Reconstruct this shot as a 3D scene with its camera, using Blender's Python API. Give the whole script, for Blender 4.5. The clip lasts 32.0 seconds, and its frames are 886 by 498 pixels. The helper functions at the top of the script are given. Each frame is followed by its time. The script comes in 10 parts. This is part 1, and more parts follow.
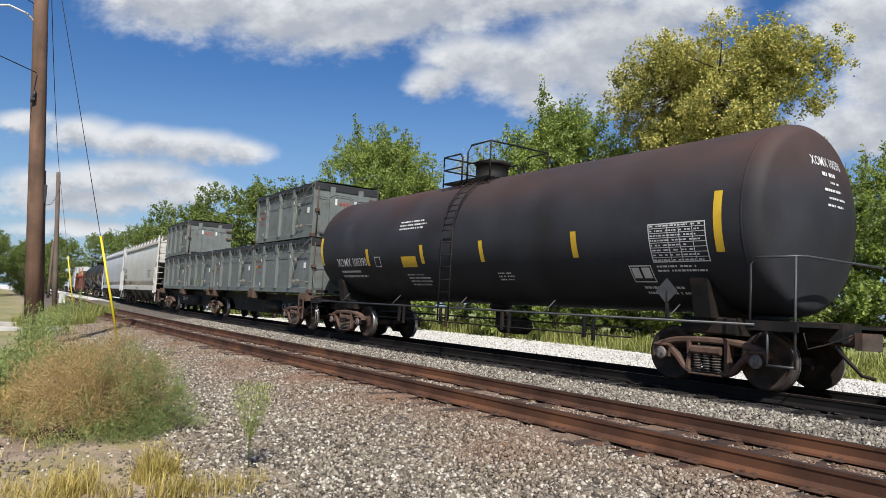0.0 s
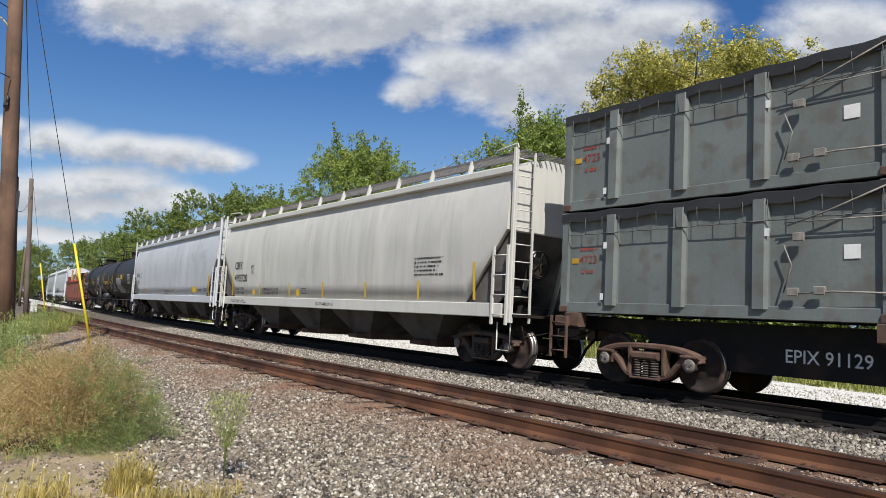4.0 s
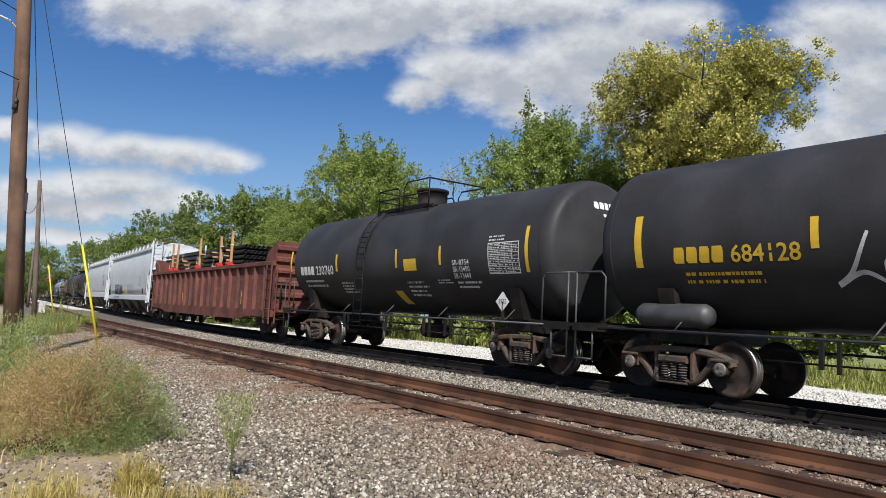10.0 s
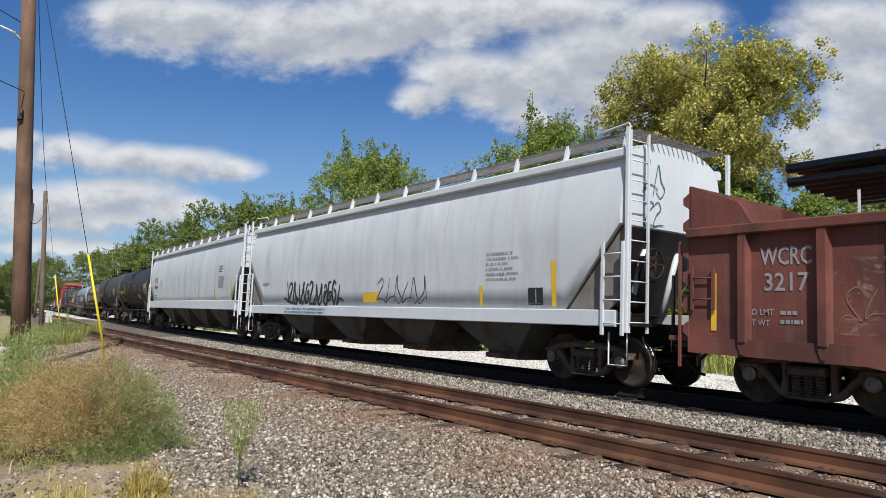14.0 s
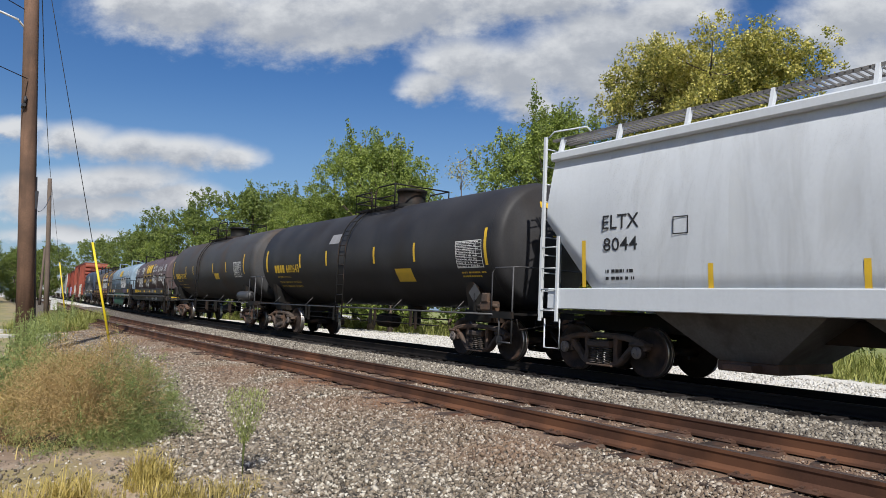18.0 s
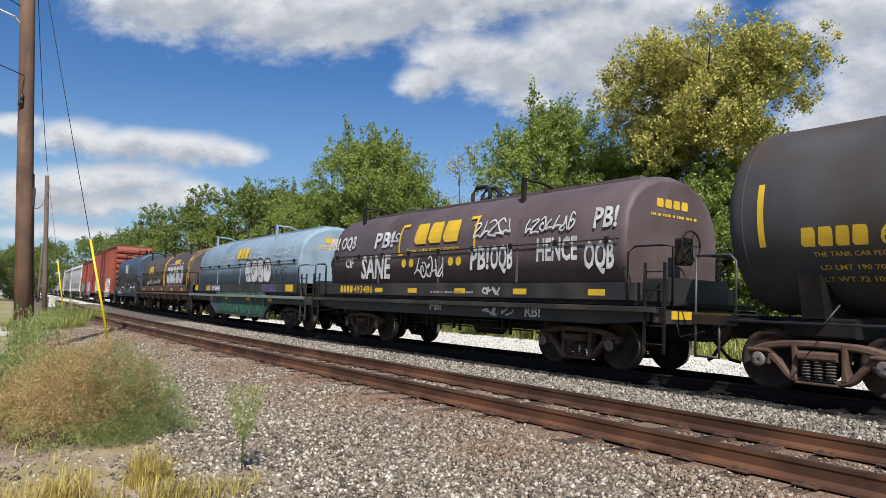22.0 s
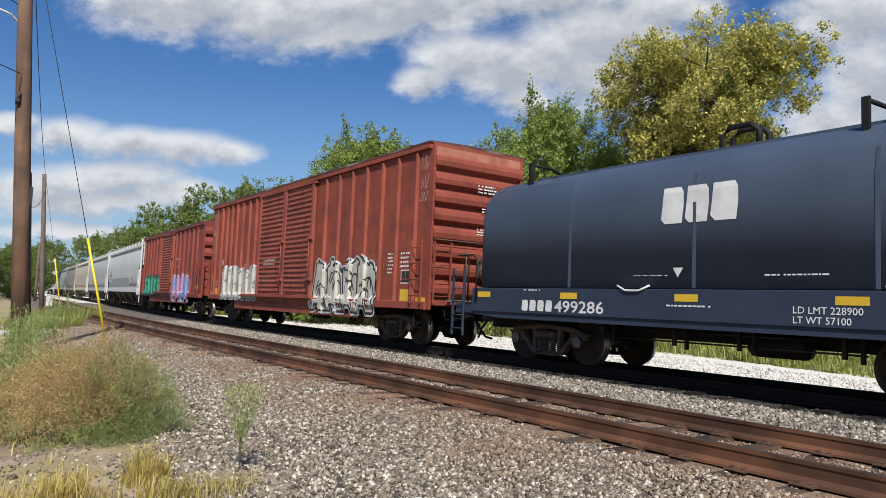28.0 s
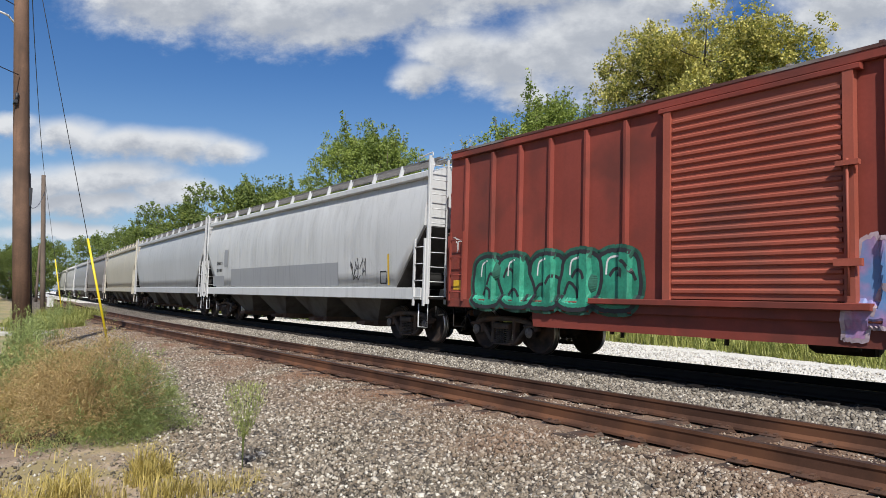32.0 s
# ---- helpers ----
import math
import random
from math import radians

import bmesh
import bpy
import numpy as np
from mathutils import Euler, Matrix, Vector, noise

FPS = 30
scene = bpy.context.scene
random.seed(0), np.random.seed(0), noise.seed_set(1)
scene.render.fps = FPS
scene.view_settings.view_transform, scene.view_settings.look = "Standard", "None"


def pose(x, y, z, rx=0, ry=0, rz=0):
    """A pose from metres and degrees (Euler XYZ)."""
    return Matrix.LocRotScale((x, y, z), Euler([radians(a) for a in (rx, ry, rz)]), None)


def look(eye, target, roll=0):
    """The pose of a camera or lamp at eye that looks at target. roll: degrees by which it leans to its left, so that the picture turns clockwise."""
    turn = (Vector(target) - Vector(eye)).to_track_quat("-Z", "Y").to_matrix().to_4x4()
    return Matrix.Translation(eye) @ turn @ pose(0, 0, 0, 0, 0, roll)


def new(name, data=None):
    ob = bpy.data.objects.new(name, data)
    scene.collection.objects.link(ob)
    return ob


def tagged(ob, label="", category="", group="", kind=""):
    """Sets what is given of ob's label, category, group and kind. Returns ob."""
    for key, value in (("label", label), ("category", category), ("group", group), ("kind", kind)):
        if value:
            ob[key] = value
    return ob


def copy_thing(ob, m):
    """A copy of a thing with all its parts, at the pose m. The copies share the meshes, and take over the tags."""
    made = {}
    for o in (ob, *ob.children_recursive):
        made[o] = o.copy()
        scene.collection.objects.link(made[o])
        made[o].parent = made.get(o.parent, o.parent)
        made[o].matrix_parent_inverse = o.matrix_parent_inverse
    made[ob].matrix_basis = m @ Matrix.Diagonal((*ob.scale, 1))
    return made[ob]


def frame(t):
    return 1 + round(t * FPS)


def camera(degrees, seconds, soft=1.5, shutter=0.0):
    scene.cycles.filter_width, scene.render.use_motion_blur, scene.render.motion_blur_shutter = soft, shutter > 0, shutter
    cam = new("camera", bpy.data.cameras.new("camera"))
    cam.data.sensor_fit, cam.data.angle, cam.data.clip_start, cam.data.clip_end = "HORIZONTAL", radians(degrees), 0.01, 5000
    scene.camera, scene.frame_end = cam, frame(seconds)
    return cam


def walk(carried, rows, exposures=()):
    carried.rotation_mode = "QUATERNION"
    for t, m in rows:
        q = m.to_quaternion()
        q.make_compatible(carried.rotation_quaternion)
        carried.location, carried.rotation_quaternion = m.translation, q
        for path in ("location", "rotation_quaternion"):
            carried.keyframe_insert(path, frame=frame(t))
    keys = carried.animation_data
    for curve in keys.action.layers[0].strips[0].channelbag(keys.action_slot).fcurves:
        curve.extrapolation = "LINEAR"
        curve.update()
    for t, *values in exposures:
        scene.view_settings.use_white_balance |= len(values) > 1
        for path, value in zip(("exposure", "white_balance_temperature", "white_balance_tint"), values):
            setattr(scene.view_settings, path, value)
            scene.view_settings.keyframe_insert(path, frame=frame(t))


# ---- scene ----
CAM_ROWS = [
    (0, pose(0, 0, 1.076, 94.586, -2.919, 54.592)),
    (0.5, pose(0, 0, 1.076, 94.587, -2.916, 54.572)),
    (1, pose(0, 0, 1.076, 94.608, -2.961, 54.531)),
    (1.5, pose(0, 0, 1.076, 94.640, -3.028, 54.360)),
    (2, pose(0, 0, 1.076, 94.696, -3.019, 54.074)),
    (2.5, pose(0, 0, 1.076, 94.835, -2.974, 53.620)),
    (3, pose(0, 0, 1.076, 95.089, -2.935, 53.213)),
    (3.5, pose(0, 0, 1.076, 95.310, -2.898, 52.929)),
    (5.5, pose(0, 0, 1.076, 95.494, -3.079, 52.866)),
    (6, pose(0, 0, 1.076, 95.481, -2.987, 53.032)),
    (6.5, pose(0, 0, 1.076, 95.456, -2.873, 53.203)),
    (7, pose(0, 0, 1.076, 95.383, -2.827, 53.337)),
    (7.5, pose(0, 0, 1.076, 95.281, -2.796, 53.386)),
    (8, pose(0, 0, 1.076, 95.163, -2.809, 53.417)),
    (8.5, pose(0, 0, 1.076, 95.086, -2.811, 53.454)),
    (9, pose(0, 0, 1.076, 95.088, -2.860, 53.480)),
    (9.5, pose(0, 0, 1.076, 95.212, -2.871, 53.465)),
    (10, pose(0, 0, 1.076, 95.455, -2.999, 53.374)),
    (10.5, pose(0, 0, 1.076, 95.696, -3.034, 53.248)),
    (11, pose(0, 0, 1.076, 95.839, -2.975, 53.167)),
    (11.5, pose(0, 0, 1.076, 95.948, -2.944, 53.199)),
    (12, pose(0, 0, 1.076, 96.023, -2.779, 53.403)),
    (12.5, pose(0, 0, 1.076, 96.187, -2.645, 53.628)),
    (13, pose(0, 0, 1.076, 96.248, -2.384, 53.687)),
    (13.5, pose(0, 0, 1.076, 96.135, -2.252, 53.811)),
    (14, pose(0, 0, 1.076, 95.840, -2.284, 53.838)),
    (14.5, pose(0, 0, 1.076, 95.529, -2.540, 53.655)),
    (16.5, pose(0, 0, 1.076, 95.027, -2.628, 54.241)),
    (17, pose(0, 0, 1.076, 94.980, -2.592, 54.253)),
    (17.5, pose(0, 0, 1.076, 94.964, -2.607, 54.203)),
    (18, pose(0, 0, 1.076, 94.933, -2.507, 54.100)),
    (18.5, pose(0, 0, 1.076, 94.888, -2.376, 54.073)),
    (19, pose(0, 0, 1.076, 94.843, -2.236, 54.162)),
    (19.5, pose(0, 0, 1.076, 94.812, -2.218, 54.344)),
    (20, pose(0, 0, 1.076, 94.801, -2.281, 54.541)),
    (20.5, pose(0, 0, 1.076, 94.835, -2.375, 54.606)),
    (21, pose(0, 0, 1.076, 94.821, -2.434, 54.532)),
    (21.5, pose(0, 0, 1.076, 94.722, -2.365, 54.267)),
    (22, pose(0, 0, 1.076, 94.598, -2.282, 53.981)),
    (22.5, pose(0, 0, 1.076, 94.547, -2.206, 53.760)),
    (23, pose(0, 0, 1.076, 94.532, -2.224, 53.705)),
    (23.5, pose(0, 0, 1.076, 94.561, -2.177, 53.798)),
    (24, pose(0, 0, 1.076, 94.575, -2.167, 53.907)),
    (24.5, pose(0, 0, 1.076, 94.627, -2.218, 54.011)),
    (25, pose(0, 0, 1.076, 94.709, -2.326, 54.055)),
    (25.5, pose(0, 0, 1.076, 94.794, -2.405, 54.042)),
    (27.5, pose(0, 0, 1.076, 94.685, -2.479, 53.798)),
    (28, pose(0, 0, 1.076, 94.562, -2.371, 53.802)),
    (28.5, pose(0, 0, 1.076, 94.496, -2.289, 53.821)),
    (29, pose(0, 0, 1.076, 94.531, -2.226, 53.886)),
    (29.5, pose(0, 0, 1.076, 94.564, -2.122, 53.942)),
    (30, pose(0, 0, 1.076, 94.560, -2.025, 53.990)),
    (30.5, pose(0, 0, 1.076, 94.491, -1.914, 53.974)),
    (31, pose(0, 0, 1.076, 94.369, -1.825, 53.923)),
    (31.5, pose(0, 0, 1.076, 94.253, -1.718, 53.877)),
    (32, pose(0, 0, 1.076, 94.232, -1.677, 53.870)),
]
cam = camera(64.19, 32.0, soft=0.65)
EXPOSURES = [(0, 0.27), (5, 0.24), (6.6, 0.16), (9, 0.24), (13, 0.25), (15, 0.13), (17, 0.09), (18.2, 0.14), (19, 0.25), (22, 0.27), (25, 0.25), (28, 0.25), (32, 0.22)]
walk(cam, CAM_ROWS, EXPOSURES)

# ---- the line: world x runs along the track, the train rolls towards +x, y points to the woods; z = 0 at the rail tops
GAUGE = 1.435
Y_NEAR = 5.59 + GAUGE / 2      # centre of the empty track
Y_FAR = 10.777 + GAUGE / 2     # centre of the train's track
BEND_X, BEND_R, BEND_A = -11.27, 513.5, 0.085


def line(s, off):
    """Place and heading (radians) at arc position s on a line whose straight part lies at y = off."""
    if s >= BEND_X:
        return s, off, 0.0
    a = min((BEND_X - s) / BEND_R, BEND_A)
    r = BEND_R - off
    x, y = BEND_X - r * math.sin(a), BEND_R - r * math.cos(a)
    rest = (BEND_X - s) - a * BEND_R
    if rest > 0:
        x, y = x - rest * math.cos(a), y + rest * math.sin(a)
    return x, y, -a


def run(t):
    """How far the train has rolled at t seconds."""
    k = (t - 16) / 16
    return 100 * (1.453 * k - 0.0556 * k ** 2 - 0.05 * k ** 3 + 0.0299 * k ** 4 + 0.0534 * k ** 5) - 0.117 * max(0, t - 29.2) ** 2


# ---- world and sun
SUN_DIR = Vector((0.59, -0.35, 0.73)).normalized()
world = bpy.data.worlds.new("world")
scene.world = world
world.use_nodes = True


# clouds: soft lumps on the sky dome, given by the tangent plane of one view direction
SKY_RIGHT, SKY_UP, SKY_AHEAD = (0.5944, 0.8026, 0.0499), (0.0417, -0.0927, 0.9948), (-0.8031, 0.5892, 0.0886)
CLOUDS = [(-0.37, 0.338, 0.16, 0.05), (-0.22, 0.325, 0.17, 0.06), (-0.07, 0.335, 0.2, 0.058), (-0.44, 0.355, 0.09, 0.03), (-0.13, 0.3, 0.1, 0.03), (0.12, 0.35, 0.24, 0.04),
          (0.02, 0.262, 0.085, 0.045), (-0.03, 0.228, 0.05, 0.026), (0.09, 0.245, 0.09, 0.055), (0.17, 0.265, 0.11, 0.06), (0.11, 0.2, 0.05, 0.026), (0.23, 0.3, 0.13, 0.06), (0.22, 0.228, 0.1, 0.055),
          (0.31, 0.33, 0.1, 0.035), (0.33, 0.2, 0.1, 0.06), (0.58, 0.32, 0.12, 0.06), (0.61, 0.23, 0.09, 0.085), (0.54, 0.3, 0.07, 0.035), (0.56, 0.16, 0.12, 0.05),
          (-0.53, 0.16, 0.07, 0.026), (-0.45, 0.146, 0.09, 0.028), (-0.38, 0.138, 0.09, 0.03), (-0.31, 0.13, 0.05, 0.022), (-0.62, 0.172, 0.06, 0.018),
          (-0.48, 0.094, 0.13, 0.03), (-0.58, 0.085, 0.09, 0.03), (-0.39, 0.075, 0.08, 0.022), (-0.53, 0.06, 0.16, 0.022), (-0.55, 0.022, 0.11, 0.014), (0.8, 0.2, 0.2, 0.12)]


def build_world():
    nt = world.node_tree
    nt.nodes.clear()
    N, L = nt.nodes.new, nt.links.new
    out, bg, sky = N("ShaderNodeOutputWorld"), N("ShaderNodeBackground"), N("ShaderNodeTexSky")
    sky.sky_type, sky.sun_disc = "NISHITA", False
    sky.sun_elevation = math.asin(SUN_DIR.z)
    sky.sun_rotation = math.atan2(SUN_DIR.x, SUN_DIR.y)
    co = N("ShaderNodeTexCoord").outputs["Generated"]

    def m(op, a, b=0.0, c=None):
        n = N("ShaderNodeMath")
        n.operation = op
        for s, v in zip(n.inputs, (a, b) if c is None else (a, b, c)):
            if isinstance(v, (int, float)):
                s.default_value = v
            else:
                L(v, s)
        return n.outputs[0]

    def dot(v):
        n = N("ShaderNodeVectorMath")
        n.operation = "DOT_PRODUCT"
        n.inputs[1].default_value = v
        L(co, n.inputs[0])
        return n.outputs["Value"]

    ahead = m("MAXIMUM", dot(SKY_AHEAD), 0.05)
    u, v = m("DIVIDE", dot(SKY_RIGHT), ahead), m("DIVIDE", dot(SKY_UP), ahead)
    cv = N("ShaderNodeCombineXYZ")
    L(u, cv.inputs[0])
    L(m("MULTIPLY", v, 1.5), cv.inputs[1])

    def nz(scale, detail, rough=0.55):
        n = N("ShaderNodeTexNoise")
        n.inputs["Scale"].default_value, n.inputs["Detail"].default_value, n.inputs["Roughness"].default_value = scale, detail, rough
        L(cv.outputs[0], n.inputs["Vector"])
        return n.outputs["Fac"]

    big, small = nz(6.0, 5.0), nz(17.0, 8.0, 0.62)
    u2 = m("MULTIPLY_ADD", m("SUBTRACT", big, 0.5), 0.06, u)
    v2 = m("MULTIPLY_ADD", m("SUBTRACT", small, 0.5), 0.03, m("MULTIPLY_ADD", m("SUBTRACT", big, 0.5), 0.03, v))

    def cover(vv):
        best = None
        for x, y, rx, ry in CLOUDS:
            dx, dy = m("MULTIPLY_ADD", u2, 1 / rx, -x / rx), m("MULTIPLY_ADD", vv, 1 / ry, -y / ry)
            e = m("SUBTRACT", 1.0, m("SQRT", m("ADD", m("MULTIPLY", dx, dx), m("MULTIPLY", dy, dy))))
            best = e if best is None else m("SMOOTH_MAX", best, e, 0.25)
        return best

    def ramp(v_, lo, hi, to0=0.0, to1=1.0):
        r = N("ShaderNodeMapRange")
        r.interpolation_type = "SMOOTHSTEP"
        for k, x in zip(("From Min", "From Max", "To Min", "To Max"), (lo, hi, to0, to1)):
            r.inputs[k].default_value = x
        L(v_, r.inputs["Value"])
        return r.outputs[0]

    body = cover(v2)
    c0 = m("MULTIPLY_ADD", m("SUBTRACT", small, 0.5), 0.9, body)
    crest = m("SUBTRACT", body, cover(m("ADD", v2, 0.02)))
    density = ramp(c0, -0.2, 0.62)
    shade = ramp(m("MULTIPLY_ADD", m("SUBTRACT", small, 0.5), -1.3, m("MULTIPLY_ADD", crest, -0.75, m("MULTIPLY", body, 0.75))), -0.15, 0.75)
    lum = N("ShaderNodeMix")
    lum.data_type = "RGBA"
    L(shade, lum.inputs[0])
    lum.inputs[6].default_value, lum.inputs[7].default_value = (7.7, 7.95, 8.3, 1), (4.5, 4.85, 5.5, 1)
    hs = N("ShaderNodeHueSaturation")
    hs.inputs["Hue"].default_value, hs.inputs["Saturation"].default_value, hs.inputs["Value"].default_value = 0.512, 1.42, 1.08
    L(sky.outputs[0], hs.inputs["Color"])
    haze = N("ShaderNodeMix")
    haze.data_type = "RGBA"
    L(ramp(v, 0.26, -0.04, 0.0, 0.6), haze.inputs[0])
    L(hs.outputs[0], haze.inputs[6])
    haze.inputs[7].default_value = (2.5, 4.4, 7.4, 1)
    mx = N("ShaderNodeMix")
    mx.data_type = "RGBA"
    L(density, mx.inputs[0])
    L(haze.outputs[2], mx.inputs[6])
    L(lum.outputs[2], mx.inputs[7])
    bg.inputs["Strength"].default_value = 0.083
    L(mx.outputs[2], bg.inputs[0])
    L(bg.outputs[0], out.inputs[0])


build_world()
sun = new("sun", bpy.data.lights.new("sun", "SUN"))
sun.data.energy, sun.data.angle, sun.data.color = 5.0, radians(0.53), (1.0, 0.965, 0.91)
sun.matrix_world = look(SUN_DIR * 60, (0, 0, 0))


# ---- materials: every swatch is scaled down evenly, to deepen the shade
ALBEDO_SCALE = 0.86


def toned(rgb):
    return tuple(c * ALBEDO_SCALE for c in rgb)


def mat(name, rgb, rough=0.6, metal=0.0, spread=0.25, scale=3.0, fine=40.0, bump=0.0, tint=None, tint_amount=0.0, tint_scale=1.2,
        streak=0.0, streak_rgb=(0.02, 0.018, 0.015), island=0.0, per_object=0.0, spec=0.5, top_rgb=None, top_z=(3.0, 4.2)):
    """Painted, rusty, mineral or woody surface: a base colour with coarse and fine variation, stains, streaks and relief."""
    rgb, tint, top_rgb = toned(rgb), tint and toned(tint), top_rgb and toned(top_rgb)
    streak_rgb = toned(streak_rgb)
    m = bpy.data.materials.new(name)
    m.use_nodes = True
    nt = m.node_tree
    N, L = nt.nodes.new, nt.links.new
    bsdf = nt.nodes["Principled BSDF"]
    bsdf.inputs["Metallic"].default_value = metal
    bsdf.inputs["Specular IOR Level"].default_value = spec
    co = N("ShaderNodeTexCoord").outputs["Object"]

    def noise_of(sc, detail=4.0, stretch=None):
        n = N("ShaderNodeTexNoise")
        n.inputs["Scale"].default_value, n.inputs["Detail"].default_value = sc, detail
        if stretch:
            mp = N("ShaderNodeMapping")
            mp.inputs["Scale"].default_value = stretch
            L(co, mp.inputs[0])
            L(mp.outputs[0], n.inputs["Vector"])
        else:
            L(co, n.inputs["Vector"])
        return n.outputs["Fac"]

    def ramp(sock, lo, hi):
        r = N("ShaderNodeMapRange")
        r.inputs["From Min"].default_value, r.inputs["From Max"].default_value = lo, hi
        L(sock, r.inputs["Value"])
        return r.outputs[0]

    def mix(fac, a, b, kind="MIX"):
        n = N("ShaderNodeMix")
        n.data_type, n.blend_type = "RGBA", kind
        for s, v in ((n.inputs[0], fac), (n.inputs[6], a), (n.inputs[7], b)):
            if isinstance(v, (int, float)):
                s.default_value = v
            elif isinstance(v, tuple):
                s.default_value = (*v, 1)
            else:
                L(v, s)
        return n.outputs[2]

    coarse, small = noise_of(scale), noise_of(fine, 3.0)
    lo, hi = tuple(c * (1 - spread) for c in rgb), tuple(min(1, c * (1 + spread)) for c in rgb)
    col = mix(ramp(coarse, 0.3, 0.7), lo, hi)
    col = mix(ramp(small, 0.25, 0.75), mix(1.0, col, (1 - spread * 0.5,) * 3, "MULTIPLY"), mix(1.0, col, (1 + spread * 0.35,) * 3, "MULTIPLY"))
    if island or per_object:
        r = N("ShaderNodeNewGeometry").outputs["Random Per Island"] if island else N("ShaderNodeObjectInfo").outputs["Random"]
        k = island or per_object
        v = N("ShaderNodeMapRange")
        v.inputs["To Min"].default_value, v.inputs["To Max"].default_value = 1 - k, 1 + k
        L(r, v.inputs["Value"])
        c2 = N("ShaderNodeCombineColor")
        for i in range(3):
            L(v.outputs[0], c2.inputs[i])
        col = mix(1.0, col, c2.outputs[0], "MULTIPLY")
    if tint:
        col = mix(ramp(noise_of(tint_scale, 6.0), 0.62 - tint_amount * 0.4, 0.72 - tint_amount * 0.2), col, tint)
    if top_rgb:
        sep = N("ShaderNodeSeparateXYZ")
        L(co, sep.inputs[0])
        hgt = ramp(sep.outputs[2], *top_z)
        mul = N("ShaderNodeMath")
        mul.operation = "MULTIPLY"
        L(hgt, mul.inputs[0])
        L(ramp(noise_of(0.9, 6.0, (0.5, 1, 1)), 0.2, 0.75), mul.inputs[1])
        col = mix(mul.outputs[0], col, top_rgb)
    if streak:
        s = ramp(noise_of(1.0, 5.0, (7.0, 7.0, 0.45)), 0.52, 0.75)
        mul = N("ShaderNodeMath")
        mul.operation, mul.inputs[1].default_value = "MULTIPLY", streak
        L(s, mul.inputs[0])
        col = mix(mul.outputs[0], col, streak_rgb)
    L(col, bsdf.inputs["Base Color"])
    rr = N("ShaderNodeMapRange")
    rr.inputs["To Min"].default_value, rr.inputs["To Max"].default_value = max(0.05, rough - 0.1), min(1, rough + 0.12)
    L(coarse, rr.inputs["Value"])
    L(rr.outputs[0], bsdf.inputs["Roughness"])
    if bump:
        b = N("ShaderNodeBump")
        b.inputs["Strength"].default_value, b.inputs["Distance"].default_value = 0.6, bump
        L(small, b.inputs["Height"])
        L(b.outputs[0], bsdf.inputs["Normal"])
    return m


def smear_mat(name, rgb, scale, lo, hi, stretch=(1.0, 1.0, 1.0), most=0.85):
    """Thin rubbed paint or dirt that lets the paint beneath show through in patches, different on every piece."""
    m = bpy.data.materials.new(name)
    m.use_nodes = True
    nt = m.node_tree
    N, L = nt.nodes.new, nt.links.new
    bsdf, out = nt.nodes["Principled BSDF"], nt.nodes["Material Output"]
    bsdf.inputs["Base Color"].default_value = (*toned(rgb), 1)
    bsdf.inputs["Roughness"].default_value = 0.85
    add, mp, n, r = N("ShaderNodeVectorMath"), N("ShaderNodeMapping"), N("ShaderNodeTexNoise"), N("ShaderNodeMapRange")
    tc = N("ShaderNodeTexCoord")
    off = N("ShaderNodeCombineXYZ")
    for i in range(3):
        L(N("ShaderNodeObjectInfo").outputs["Random"], off.inputs[i])
    sc = N("ShaderNodeVectorMath")
    sc.operation, sc.inputs[1].default_value = "MULTIPLY", (50, 50, 50)
    L(off.outputs[0], sc.inputs[0])
    L(tc.outputs["Object"], mp.inputs[0])
    mp.inputs["Scale"].default_value = stretch
    L(mp.outputs[0], add.inputs[0])
    L(sc.outputs[0], add.inputs[1])
    n.inputs["Scale"].default_value, n.inputs["Detail"].default_value, n.inputs["Roughness"].default_value, n.inputs["Distortion"].default_value = scale, 8.0, 0.7, 1.2
    L(add.outputs[0], n.inputs["Vector"])
    r.inputs["From Min"].default_value, r.inputs["From Max"].default_value, r.inputs["To Max"].default_value = lo, hi, most
    L(n.outputs["Fac"], r.inputs["Value"])
    tr, mx = N("ShaderNodeBsdfTransparent"), N("ShaderNodeMixShader")
    L(r.outputs[0], mx.inputs[0])
    L(tr.outputs[0], mx.inputs[1])
    L(bsdf.outputs[0], mx.inputs[2])
    L(mx.outputs[0], out.inputs[0])
    return m


